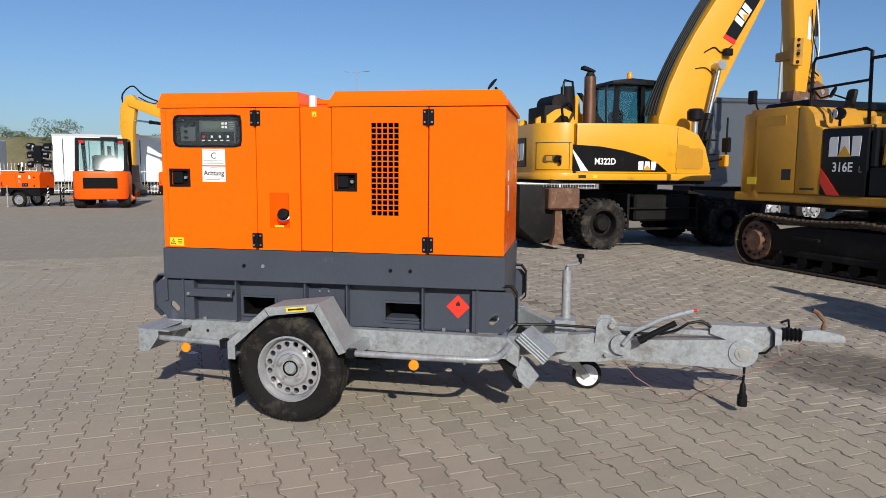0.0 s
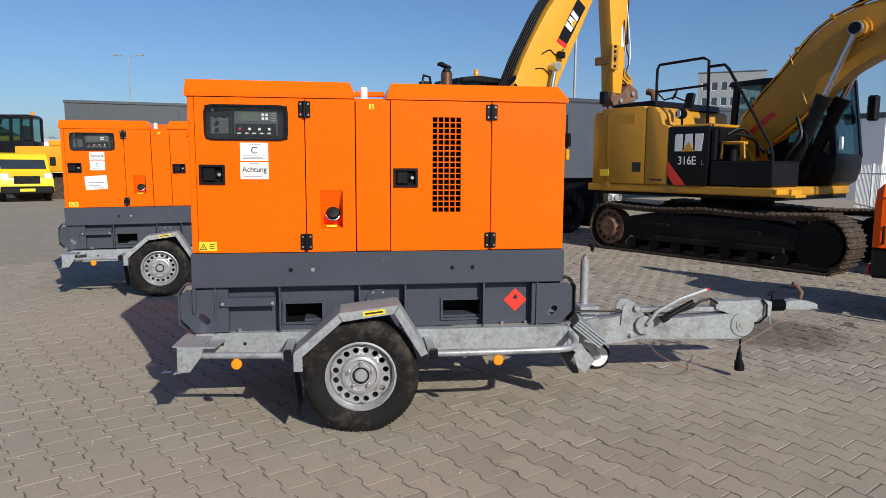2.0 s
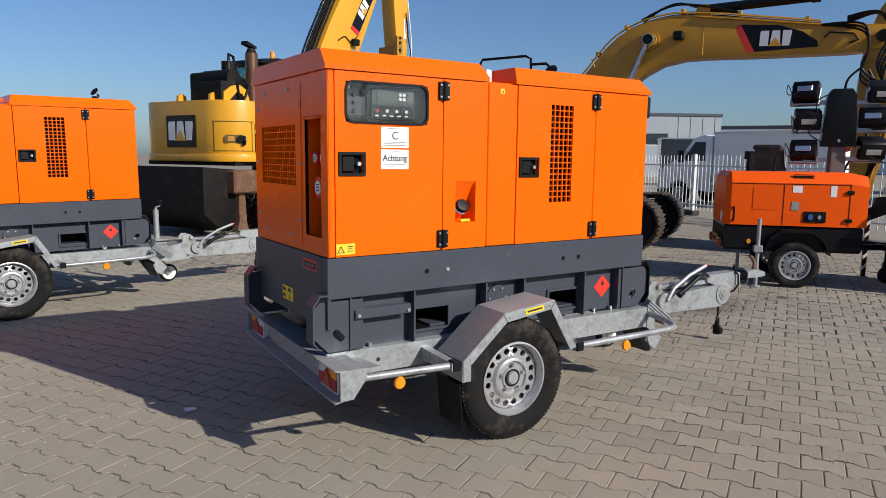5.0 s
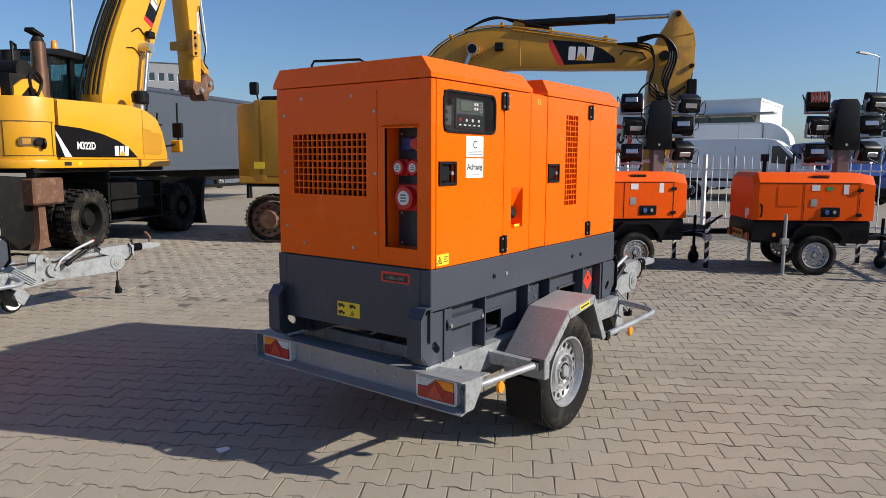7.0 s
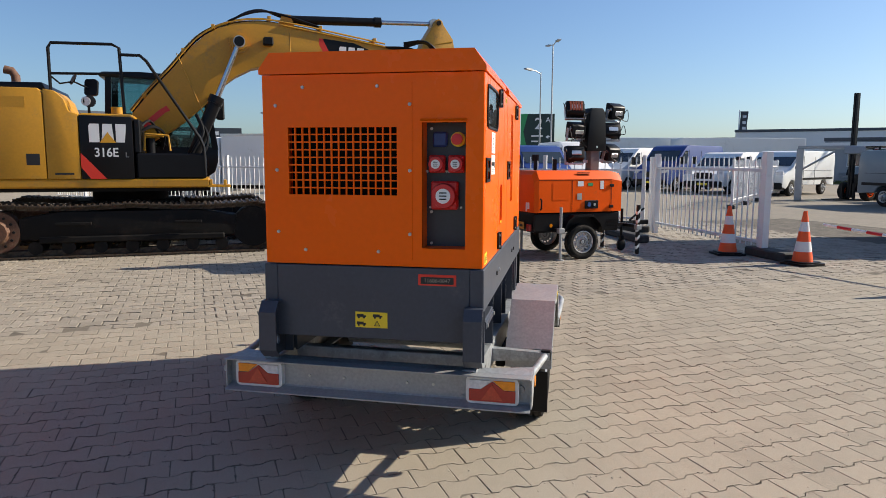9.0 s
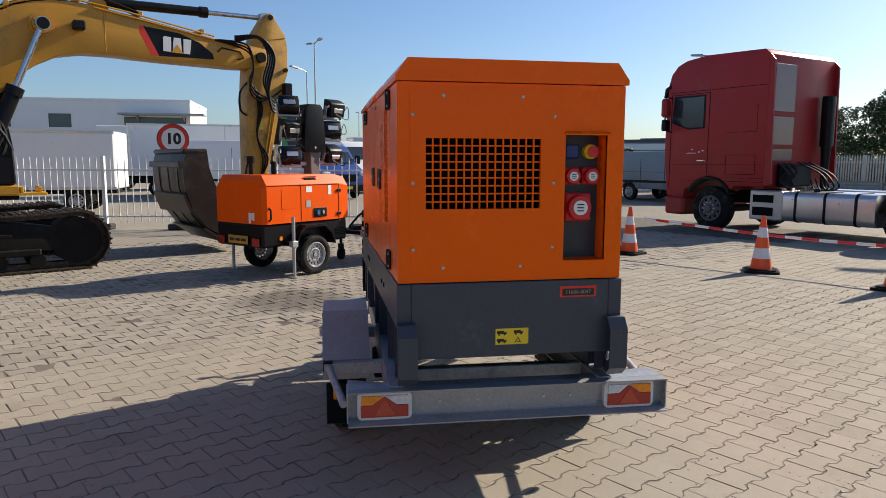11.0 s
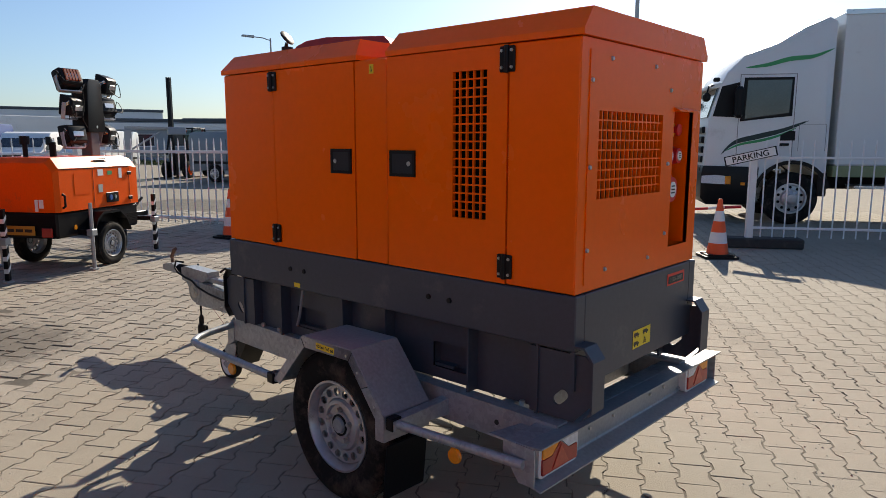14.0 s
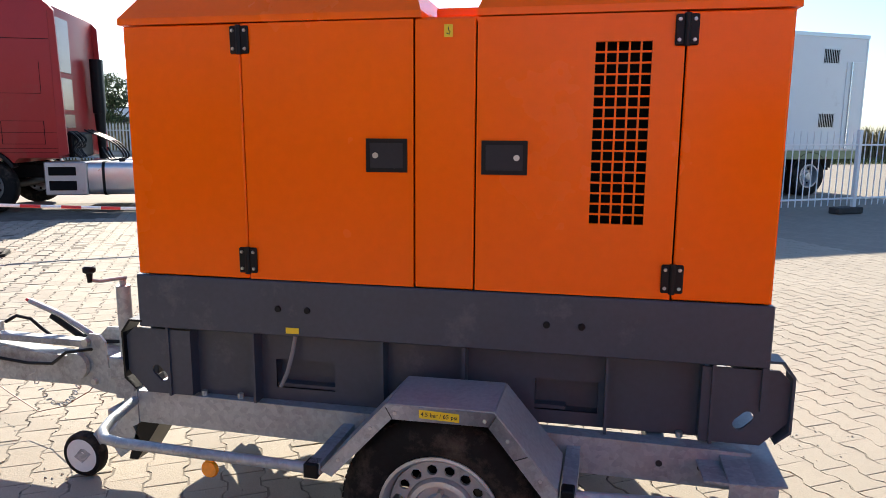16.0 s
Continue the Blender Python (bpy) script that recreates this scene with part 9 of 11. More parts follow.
def white_lorry(where):
    t = thing("box_lorry", "white lorry cab coupled to a long white box trailer", "truck", "lorries", where)
    W = -2.5
    bx = part("trailer_box", Shape().box(-9.4, 0.0, W, 0.0, 1.13, 3.95, 0.03), TRUCKWHITE, t, "white panelled trailer body")
    for x in (-9.4, -7.05, -4.7, -2.35, -0.05):
        part("panel_joint", Shape().box(x, x + 0.05, 0.0, 0.006, 1.15, 3.93), TRUCKWHITE, bx)
    part("top_rail", Shape().box(-9.42, 0.02, -0.02, 0.014, 3.87, 3.962, 0.004), ALU, bx)
    part("skirt_rail", Shape().box(-9.42, 0.02, W + 0.02, -0.01, 0.92, 1.128, 0.006), OLIVE, t, "pale olive lower rail")
    for x, z in ((-8.25, 3.42), (-8.25, 1.87), (-5.95, 3.42), (-5.95, 1.87), (-3.67, 3.42), (-3.67, 1.87), (-1.39, 3.42)):
        # flat dark plate paints the shaded opening behind the bars
        v = part("vent_opening", Shape().box(x - 0.24, x + 0.24, 0.001, 0.008, z - 0.17, z + 0.17), DARK, bx, "dark barred vent")
        part("vent_frame", Shape().box(x - 0.27, x + 0.27, 0.0085, 0.016, z + 0.16, z + 0.19), ALU, v)
        part("vent_frame", Shape().box(x - 0.27, x + 0.27, 0.0085, 0.016, z - 0.19, z - 0.16), ALU, v)
        for k in range(9):
            xx = x - 0.22 + k * 0.055
            part("vent_bar", Shape().box(xx - 0.006, xx + 0.006, 0.0085, 0.014, z - 0.165, z + 0.165), ALU, v)
    for x in (-6.9, -6.6, -2.6, -2.3):
        part("side_clip", Shape().box(x - 0.03, x + 0.03, 0.0, 0.03, 3.34, 3.40, 0.005), BLACK, bx)
    part("grab_bar", Shape().tube([(-1.55, 0, 2.95), (-1.55, 0.05, 2.95), (-0.75, 0.05, 2.95), (-0.75, 0, 2.95)], 0.016, 6), BLACK, bx)
    dr = part("side_door", Shape().box(-9.3, -8.75, 0.0, 0.02, 1.2, 3.3, 0.006), TRUCKWHITE, bx, "narrow side door with locking bar")
    part("lock_bar", Shape().cyl((-8.9, 0.04, 1.2), (-8.9, 0.04, 3.3), 0.018, seg=8), STEEL, dr)
    # under the box
    part("sub_frame", Shape().box(-9.3, 0.2, W + 0.7, -0.7, 0.66, 0.92), UNDER, t)
    part("cross_step", Shape().box(-1.1, -0.4, -0.55, -0.08, 0.70, 0.76, 0.006), ALU, t)
    part("stowage_box", Shape().box(-5.5, -4.3, -0.65, -0.05, 0.42, 0.90, 0.02), BLACKPAINT, t)
    part("support_leg", Shape().box(-2.6, -2.48, -0.75, -0.63, 0.10, 0.7).box(-2.72, -2.36, -0.82, -0.55, 0.0, 0.10, 0.02), UNDER, t)
    for x in (-7.9, -6.6):
        lorry_wheel(t, x, -0.02, 1, 0.5, 0.3, None, True)
        lorry_wheel(t, x, W + 0.02, -1, 0.5, 0.3, None, True)
    for x in (-7.9, -6.6):
        part("mud_wing", Shape().prism(arc(x, 0.5, 0.60, 15, 165, 12) + arc(x, 0.5, 0.575, 165, 15, 12), 'y', -0.62, -0.01), BLACK, t)
    # cab
    arch = arc(0.72, 0.53, 0.66, 12, 150, 11)
    side = [(0.12, 0.95), (0.12, 3.78), (0.28, 3.86), (0.69, 3.68), (1.14, 3.40), (1.70, 3.20), (2.00, 2.88), (2.12, 2.62), (2.30, 1.98), (2.33, 1.13), (2.31, 0.46), (2.22, 0.38), (1.40, 0.38)] + arch
    cb = part("cab", Shape().prism(side, 'y', W + 0.02, -0.02), TRUCKWHITE, t, "tall white sleeper cab with green stripes", bev=0.05)
    lorry_wheel(t, 0.72, -0.02, 1, 0.5, 0.3)
    lorry_wheel(t, 0.72, W + 0.02, -1, 0.5, 0.3)
    part("windscreen", Shape().prism([(2.29, 2.04), (2.135, 2.60), (2.155, 2.61), (2.31, 2.05)], 'y', W + 0.12, -0.12), WINDOW, cb)
    part("sun_visor", Shape().prism([(2.06, 2.70), (2.30, 2.66), (2.30, 2.58), (2.10, 2.60)], 'y', W + 0.05, -0.05), TRUCKWHITE, cb, bev=0.015)
    for k in range(5):
        z = 0.98 + k * 0.19
        part("grille_bar", Shape().box(2.30, 2.37, W + 0.22, -0.22, z, z + 0.13, 0.02), BLACK, cb)
    part("lower_bumper", Shape().prism([(1.36, 0.36), (2.25, 0.36), (2.37, 0.48), (2.38, 0.92), (2.35, 1.12), (1.32, 1.10)], 'y', W - 0.005, 0.005), BLACKPAINT, t, "dark lower bumper", bev=0.03)
    for y in (-0.02, W + 0.02):
        part("roof_lamp", Shape().box(2.10, 2.22, y - 0.20 if y > -1 else y + 0.10, y - 0.10 if y > -1 else y + 0.20, 2.72, 2.80, 0.02), BLACK, cb)
    for y, o in ((-0.02, 1), (W + 0.02, -1)):
        f0, f1 = sorted((y - o * 0.004, y + o * 0.007))
        g0, g1 = sorted((y - o * 0.002, y + o * 0.012))
        part("window_seal", Shape().prism([(0.80, 2.06), (0.80, 2.78), (1.68, 2.78), (1.72, 1.96), (1.2, 2.02)], 'y', f0, f1), BLACK, cb)
        part("side_window", Shape().prism([(0.86, 2.12), (0.84, 2.73), (1.62, 2.73), (1.64, 2.01)], 'y', g0, g1), WINDOW, cb)
        part("pillar_trim", Shape().prism([(1.78, 2.04), (1.76, 2.70), (2.08, 2.62), (2.22, 2.06)], 'y', f0, f1), BLACK, cb)
        c0, c1 = sorted((y, y + o * 0.006))
        part("door_gap", Shape().box(0.755, 0.767, c0, c1, 1.16, 2.84).box(1.745, 1.757, c0, c1, 1.14, 2.84).box(0.755, 1.757, c0, c1, 2.83, 2.842), INKGREY, cb)
        part("locker_gap", Shape().box(0.18, 0.66, c0, c1, 1.90, 1.908).box(0.18, 0.188, c0, c1, 1.40, 1.90).box(0.652, 0.66, c0, c1, 1.40, 1.90), INKGREY, cb)
        part("side_vent", Shape().prism([(0.98, 1.60), (0.98, 1.70), (0.84, 1.78), (0.72, 1.78), (0.72, 1.60)], 'y', f0, f1), BLACK, cb)
        part("door_handle", Shape().box(0.82, 1.0, *sorted((y, y + o * 0.03)), 1.50, 1.55, 0.01), BLACK, cb)
        part("wheel_arch", Shape().prism(arc(0.72, 0.53, 0.70, 15, 165, 12) + arc(0.72, 0.53, 0.63, 165, 15, 12), 'y', *sorted((y - o * 0.25, y + o * 0.027))), BLACKPAINT, cb)
        part("rear_skirt", Shape().box(0.10, 0.26, *sorted((y - o * 0.3, y + o * 0.01)), 0.55, 1.0, 0.02), BLACKPAINT, cb)
        hl = part("head_lamp", Shape().prism([(1.93, 0.76), (1.93, 0.92), (2.10, 0.94), (2.36, 0.92), (2.37, 0.78)], 'y', *sorted((y - o * 0.2, y + o * 0.034))), CLEARLENS, t)
        part("indicator", Shape().box(1.82, 1.928, *sorted((y - o * 0.05, y + o * 0.034)), 0.76, 0.92, 0.01), AMBER, hl)
        part("side_lamp", Shape().box(1.56, 1.64, *sorted((y, y + o * 0.034)), 0.74, 0.80, 0.005), AMBER, t)
        mm = part("mirror_arm", Shape().tube([(2.10, y - o * 0.1, 2.68), (2.32, y, 2.62), (2.36, y + o * 0.02, 2.45)], 0.018, 6), BLACK, cb)
        part("mirror", Shape().box(2.28, 2.42, *sorted((y - o * 0.12, y + o * 0.06)), 2.34, 2.50, 0.04), BLACK, mm)
        ma = part("mirror_arm", Shape().tube([(1.80, y, 2.62), (1.86, y + o * 0.20, 2.6)], 0.02, 6), BLACK, cb)
        part("mirror", Shape().box(1.72, 1.88, *sorted((y + o * 0.10, y + o * 0.32)), 2.02, 2.60, 0.05), BLACK, ma)
        runs = (((2.03, 1.33), (1.80, 1.55), (1.40, 1.66), (0.95, 1.78), (0.50, 1.97), 0.06), ((1.95, 1.40), (1.70, 1.52), (1.30, 1.60), (0.98, 1.70), (0.70, 1.84), 0.03), ((1.68, 2.96), (1.30, 3.00), (0.90, 3.10), (0.50, 3.14), (0.16, 3.28), 0.05))
        for k, (p0, p1, p2, p3, p4, th) in enumerate(runs):
            pts = smooth_pts([(u, 0, w) for u, w in (p0, p1, p2, p3, p4)], 4)
            m_ = len(pts) - 1
            upl = [(q[0], q[2] + th * math.sin(math.pi * i / m_) ** 0.7 + 0.002) for i, q in enumerate(pts)]
            lol = [(q[0], q[2] - th * 0.6 * math.sin(math.pi * i / m_) ** 0.7 - 0.002) for i, q in enumerate(pts)]
            part("swoosh_stripe", Shape().prism(upl + lol[::-1], 'y', *sorted((y + o * 0.001, y + o * (0.004 + 0.002 * k)))), GREEN if k == 0 else GREENPRINT, cb, "green swoosh stripe")
    part("lower_box", Shape().box(-3.3, -1.2, -0.62, -0.06, 0.32, 0.86, 0.02), RUST, t, "brown lower side box")
    for z in (0.35, 0.70):
        part("step_tread", Shape().box(-4.15, -3.65, -0.40, -0.02, z, z + 0.06, 0.01), ALU, t)
    return t


pb = thing("pale_board", "stack of pale boards lying on the ground", "board", "", pose(-2.7, -9.2, 0, 0, 0, 28))
for k in range(3):
    part("board", Shape().box(-1.1 + 0.04 * k, 1.1 - 0.05 * k, -0.6, 0.6, 0.01 + 0.07 * k, 0.07 + 0.07 * k, 0.006), BLDGWHITE, pb)
white_lorry(pose(-0.81, -7.41, 0, 0, 0, 30))


# ---- vans, box vans and cars ----
def van(where, label, paint, L=5.9, H=2.62, W=2.0, group="parked vans", blue=False):
    v = thing("van", label, "van", group, where)
    a, f = -L / 2, L / 2
    k = min(1.0, H / 2.45)
    arch = lambda x: arc(x, 0.34, 0.40, 160, 20, 7)
    side = [(a, 0.42), (a, H - 0.25), (a + 0.08, H - 0.05), (a + 0.3, H), (f - 2.2, H), (f - 1.85, H - 0.06), (f - 1.55, H - 0.28), (f - 1.02, 1.62 * k), (f - 0.85, 1.50 * k), (f - 0.22, 1.18 * k), (f - 0.04, 0.95), (f, 0.42), (f - 0.4, 0.34)] + list(reversed(arch(f - 0.98))) + list(reversed(arch(a + 1.15)))
    b = part("body", Shape().prism(side, 'y', -W / 2, W / 2), paint, v, "", bev=0.045)
    part("windscreen", Shape().prism([(f - 1.00, 1.62 * k), (f - 1.545, H - 0.30), (f - 1.52, H - 0.28), (f - 0.975, 1.635 * k)], 'y', -W / 2 + 0.13, W / 2 - 0.13), WINDOW, b)
    for o in (-1, 1):
        y = o * W / 2
        y0, y1 = sorted((y - o * 0.002, y + o * 0.008))
        part("side_window", Shape().prism([(f - 1.95, 1.48 * k), (f - 1.95, H - 0.30), (f - 1.70, H - 0.29), (f - 1.14, 1.56 * k), (f - 1.22, 1.44 * k)], 'y', y0, y1), WINDOW, b)
        # dark strips paint the shade in the door gaps
        part("door_gap", Shape().box(f - 2.06, f - 2.045, y0, y1, 0.5, H - 0.25).box(f - 3.25, f - 3.235, y0, y1, 0.5, H - 0.3).box(a + 0.3, f - 2.05, y0, y1, 1.14, 1.15), DARK, b)
        part("rub_strip", Shape().box(a + 0.2, f - 1.5, *sorted((y, y + o * 0.015)), 0.72, 0.82, 0.004), BLACK, b)
        part("mirror", Shape().box(f - 1.22, f - 1.08, *sorted((y + o * 0.03, y + o * 0.24)), 1.42, 1.78, 0.03), BLACK, b)
        part("head_lamp", Shape().box(f - 0.24, f - 0.05, *sorted((o * (W / 2 - 0.34), o * (W / 2 - 0.03))), 0.86, 1.12, 0.04), CLEARLENS, b)
        part("tail_lamp", Shape().box(a - 0.012, a + 0.04, *sorted((o * (W / 2 - 0.14), o * (W / 2 - 0.02))), 0.95, 1.45, 0.008), REDDARK, b)
        for x in (f - 0.98, a + 1.15):
            lorry_wheel(v, x, y - o * 0.02, o, 0.34, 0.22)
    part("bumper", Shape().box(f - 0.35, f + 0.04, -W / 2 + 0.02, W / 2 - 0.02, 0.32, 0.62, 0.05), BLACK, v)
    part("grille", Shape().box(f - 0.06, f + 0.005, -0.45, 0.45, 0.72, 1.02, 0.02), BLACK, b)
    part("number_plate", Shape().box(f + 0.041, f + 0.046, -0.26, 0.26, 0.42, 0.53), YLABEL, v)
    return v


def box_van(where, label, paint, cabL=2.1, boxL=4.2, H=3.2, W=2.2, boxmat=None, lift=0.9, fairing=False):
    v = thing("box_van", label, "van", "parked vans", where)
    a = -boxL
    bx = part("cargo_box", Shape().box(a, 0.0, -W / 2, W / 2, lift, H, 0.04), boxmat or paint, v, "tall plain cargo box")
    for o in (-1, 1):
        y = o * W / 2
        part("edge_trim", Shape().box(a - 0.005, 0.005, *sorted((y - o * 0.04, y + o * 0.012)), H - 0.08, H + 0.006).box(a - 0.005, 0.005, *sorted((y - o * 0.04, y + o * 0.012)), lift - 0.01, lift + 0.07), ALU, bx)
    side = [(0.05, 0.42), (0.05, 2.25), (0.35, 2.32), (0.75, 2.2), (1.20, 1.60), (1.9, 1.22), (2.08, 1.0), (2.1, 0.42)] + list(reversed(arc(1.25, 0.36, 0.42, 160, 20, 7)))
    cb = part("cab", Shape().prism(side, 'y', -1.0, 1.0), paint, v, bev=0.045)
    part("windscreen", Shape().prism([(1.19, 1.62), (0.80, 2.17), (0.825, 2.185), (1.215, 1.635)], 'y', -0.86, 0.86), WINDOW, cb)
    for o in (-1, 1):
        y = o * 1.0
        part("side_window", Shape().prism([(0.28, 1.46), (0.28, 2.08), (0.66, 2.08), (1.06, 1.56), (0.98, 1.44)], 'y', *sorted((y - o * 0.002, y + o * 0.008))), WINDOW, cb)
        part("mirror", Shape().box(1.05, 1.17, *sorted((y + o * 0.04, y + o * 0.28)), 1.40, 1.80, 0.03), BLACK, cb)
        part("head_lamp", Shape().box(1.90, 2.07, *sorted((o * 0.66, o * 0.97)), 0.85, 1.10, 0.04), CLEARLENS, cb)
        for x in (1.25, a + 1.1):
            lorry_wheel(v, x, y - o * 0.02, o, 0.36, 0.24)
    if fairing:
        top = [(0.02, 2.15), (0.02, H)] + [(0.02 + 1.05 * math.sin(radians(q)), 2.15 + (H - 2.15) * math.cos(radians(q))) for q in range(10, 91, 10)]
        part("wind_deflector", Shape().prism(top, 'y', -W / 2 + 0.06, W / 2 - 0.06), paint, v, "curved roof wind deflector", bev=0.03)
        for o in (-1, 1):
            y = o * (W / 2 + 0.006)
            part("panel_frame", Shape().box(a + 0.05, a + 0.11, *sorted((y, y - o * 0.012)), lift, H - 0.08).box(-0.95, -0.90, *sorted((y, y - o * 0.012)), lift, H - 0.08).box(-0.06, 0.0, *sorted((y, y - o * 0.012)), lift, H - 0.08), ALU, bx)
    part("chassis", Shape().box(a + 0.1, 0.3, -0.45, 0.45, 0.55, lift), UNDER, v)
    part("bumper", Shape().box(1.8, 2.14, -0.98, 0.98, 0.32, 0.64, 0.05), BLACK, v)
    return v


def car(where, label, paint, estate=True):
    c = thing("car", label, "car", "", where)
    side = [(-2.1, 0.35), (-2.15, 0.75), (-2.05, 0.95), (-1.80, 1.42), (-1.5, 1.50), (0.1, 1.50), (0.45, 1.42), (1.05, 0.98), (1.9, 0.84), (2.1, 0.65), (2.1, 0.32)] + list(reversed(arc(1.35, 0.31, 0.37, 165, 15, 7))) + list(reversed(arc(-1.3, 0.31, 0.37, 165, 15, 7)))
    b = part("body", Shape().prism(side, 'y', -0.88, 0.88), paint, c, bev=0.06)
    for o in (-1, 1):
        part("side_window", Shape().prism([(-1.72, 1.0), (-1.55, 1.40), (0.08, 1.42), (0.40, 1.34), (0.85, 0.99)], 'y', *sorted((o * 0.876, o * 0.886))), WINDOW, b)
        part("tail_lamp", Shape().box(-2.17, -2.0, *sorted((o * 0.60, o * 0.86)), 0.80, 1.02, 0.03), REDDARK, b)
        part("mirror", Shape().box(0.55, 0.70, *sorted((o * 0.90, o * 1.05)), 0.95, 1.08, 0.03), paint, b)
        for x in (1.35, -1.3):
            lorry_wheel(c, x, o * 0.86, o, 0.31, 0.2)
    part("rear_window", Shape().prism([(-2.03, 1.02), (-1.83, 1.38), (-1.80, 1.37), (-2.0, 1.01)], 'y', -0.68, 0.68, pose(-0.012, 0, 0.008)), WINDOW, b)
    part("windscreen", Shape().prism([(1.03, 1.01), (0.49, 1.41), (0.50, 1.43), (1.05, 1.03)], 'y', -0.74, 0.74), WINDOW, b)
    part("number_plate", Shape().box(-2.175, -2.155, -0.26, 0.26, 0.70, 0.81), YLABEL, c)
    part("bumper", Shape().box(-2.2, -2.0, -0.85, 0.85, 0.33, 0.55, 0.04), BLACK, c)
    return c


van(pose(24.07, 8.62, 0, 0, 0, -86), "tall white panel van parked behind the bar fence", WHITE, 6.0, 2.35)
box_van(pose(16.84, 15.38, 0, 0, 0, 94), "white box van standing with its tail to the fence", WHITE, H=2.4, boxL=4.0, W=2.0, lift=0.7)
box_van(pose(27.2, 8.55, 0, 0, 0, -86), "white box lorry with a curved wind deflector among vans", WHITE, H=3.1, boxL=4.9, W=2.2, fairing=True)
van(pose(35.3, 0.2, 0, 0, 0, 140), "white panel van with blue front window in a parked row", WHITE, 5.4, 2.3)
van(pose(33.6, -2.1, 0, 0, 0, 140), "dark blue panel van parked in a row", BLUEPLASTIC, 5.5, 2.4)
van(pose(31.0, -4.2, 0, 0, 0, 140), "white panel van parked in a row behind fencing", WHITE, 5.2, 2.0)
van(pose(29.6, -6.5, 0, 0, 0, 140), "silver-white low van at the end of a row", TRUCKWHITE, 5.5, 2.05)
van(pose(30.0, 3.6, 0, 0, 0, 200), "white panel van further back in the lot", WHITE, 5.6, 2.5)
van(pose(24.5, 5.4, 0, 0, 0, 205), "blue panel van parked in the lot", BLUEPLASTIC, 5.2, 2.2)
van(pose(19.6, -8.4, 0, 0, 0, -158), "grey-blue panel van parked in the open lot", VANGREY, 5.0, 1.95)
van(pose(22.5, -11.5, 0, 0, 0, -150), "dark van parked beside the verge", CARBLACK, 5.0, 2.0)
car(pose(5.55, -17.6, 0, 0, 0, -104), "dark estate car parked with its tail outward", CARBLACK)
van(pose(-15.2, 31.2, 0, 0, 0, -62), "yellow compact van parked facing the yard", VANYELLOW, 4.6, 1.95, 1.85, "")
for i, (x, y, a, L, H) in enumerate(((42.5, -1.0, 98, 8.5, 3.1), (40.5, -6.5, 100, 7.5, 3.0), (33.5, 13.5, 95, 6.0, 3.3))):
    bt = thing("box_trailer", "plain white box trailer parked in the far lot", "trailer", "parked trailers", pose(x, y, 0, 0, 0, a))
    part("trailer_box", Shape().box(-L / 2, L / 2, -1.2, 1.2, 0.95, H, 0.03), TRUCKWHITE, bt)
    part("sub_frame", Shape().box(-L / 2 + 0.3, L / 2 - 0.3, -0.6, 0.6, 0.7, 0.95), UNDER, bt)
    for x_ in (-L / 2 + 1.2, -L / 2 + 2.3, L / 2 - 1.0):
        for o in (-1, 1):
            lorry_wheel(bt, x_, o * 1.18, o, 0.42, 0.25)


# ---- trailers lined up behind the far fence ----
def curtain_trailer(where, L, H, label, cover):
    t = thing("semi_trailer", label, "trailer", "parked semi-trailers", where)
    b = part("trailer_box", Shape().box(0, L, 0, 2.5, 0.75, H, 0.03), cover, t)
    part("side_rail", Shape().box(-0.01, L + 0.01, -0.015, 2.515, 0.62, 0.749), UNDER, t)
    for k in range(int(L / 1.3)):
        part("curtain_strap", Shape().box(0.5 + k * 1.3, 0.55 + k * 1.3, -0.012, -0.001, 0.75, H - 0.25), GREYTRAILER, b)
    part("top_rail", Shape().box(-0.005, L + 0.005, -0.02, 0.0, H - 0.12, H + 0.005), ALU, b)
    for x in (1.2, 2.5, L - 1.5):
        lorry_wheel(t, x, 0.05, -1, 0.42, 0.3)
        lorry_wheel(t, x, 2.45, 1, 0.42, 0.3)
    part("support_leg", Shape().box(L - 3.0, L - 2.85, 0.3, 0.45, 0, 0.75).box(L - 3.0, L - 2.85, 2.05, 2.2, 0, 0.75), UNDER, t)
    return t


for x, y, a, L, H, c, lab in ((-38.5, 25.0, 33, 11.5, 2.95, TRUCKWHITE, "long white curtain-sided trailer behind the fence"), (-27.6, 33.6, 26, 6.6, 3.35, TRUCKWHITE, "tall white box trailer with faded print behind the fence"),
                              (-19.5, 37.0, 18, 11.0, 2.75, TRUCKWHITE, "long white box trailer behind the fence"), (-7.8, 40.5, 16, 10.0, 2.8, TRUCKWHITE, "white box trailer with a plain flank")):
    curtain_trailer(pose(x, y, 0, 0, 0, a), L, H, lab, c)


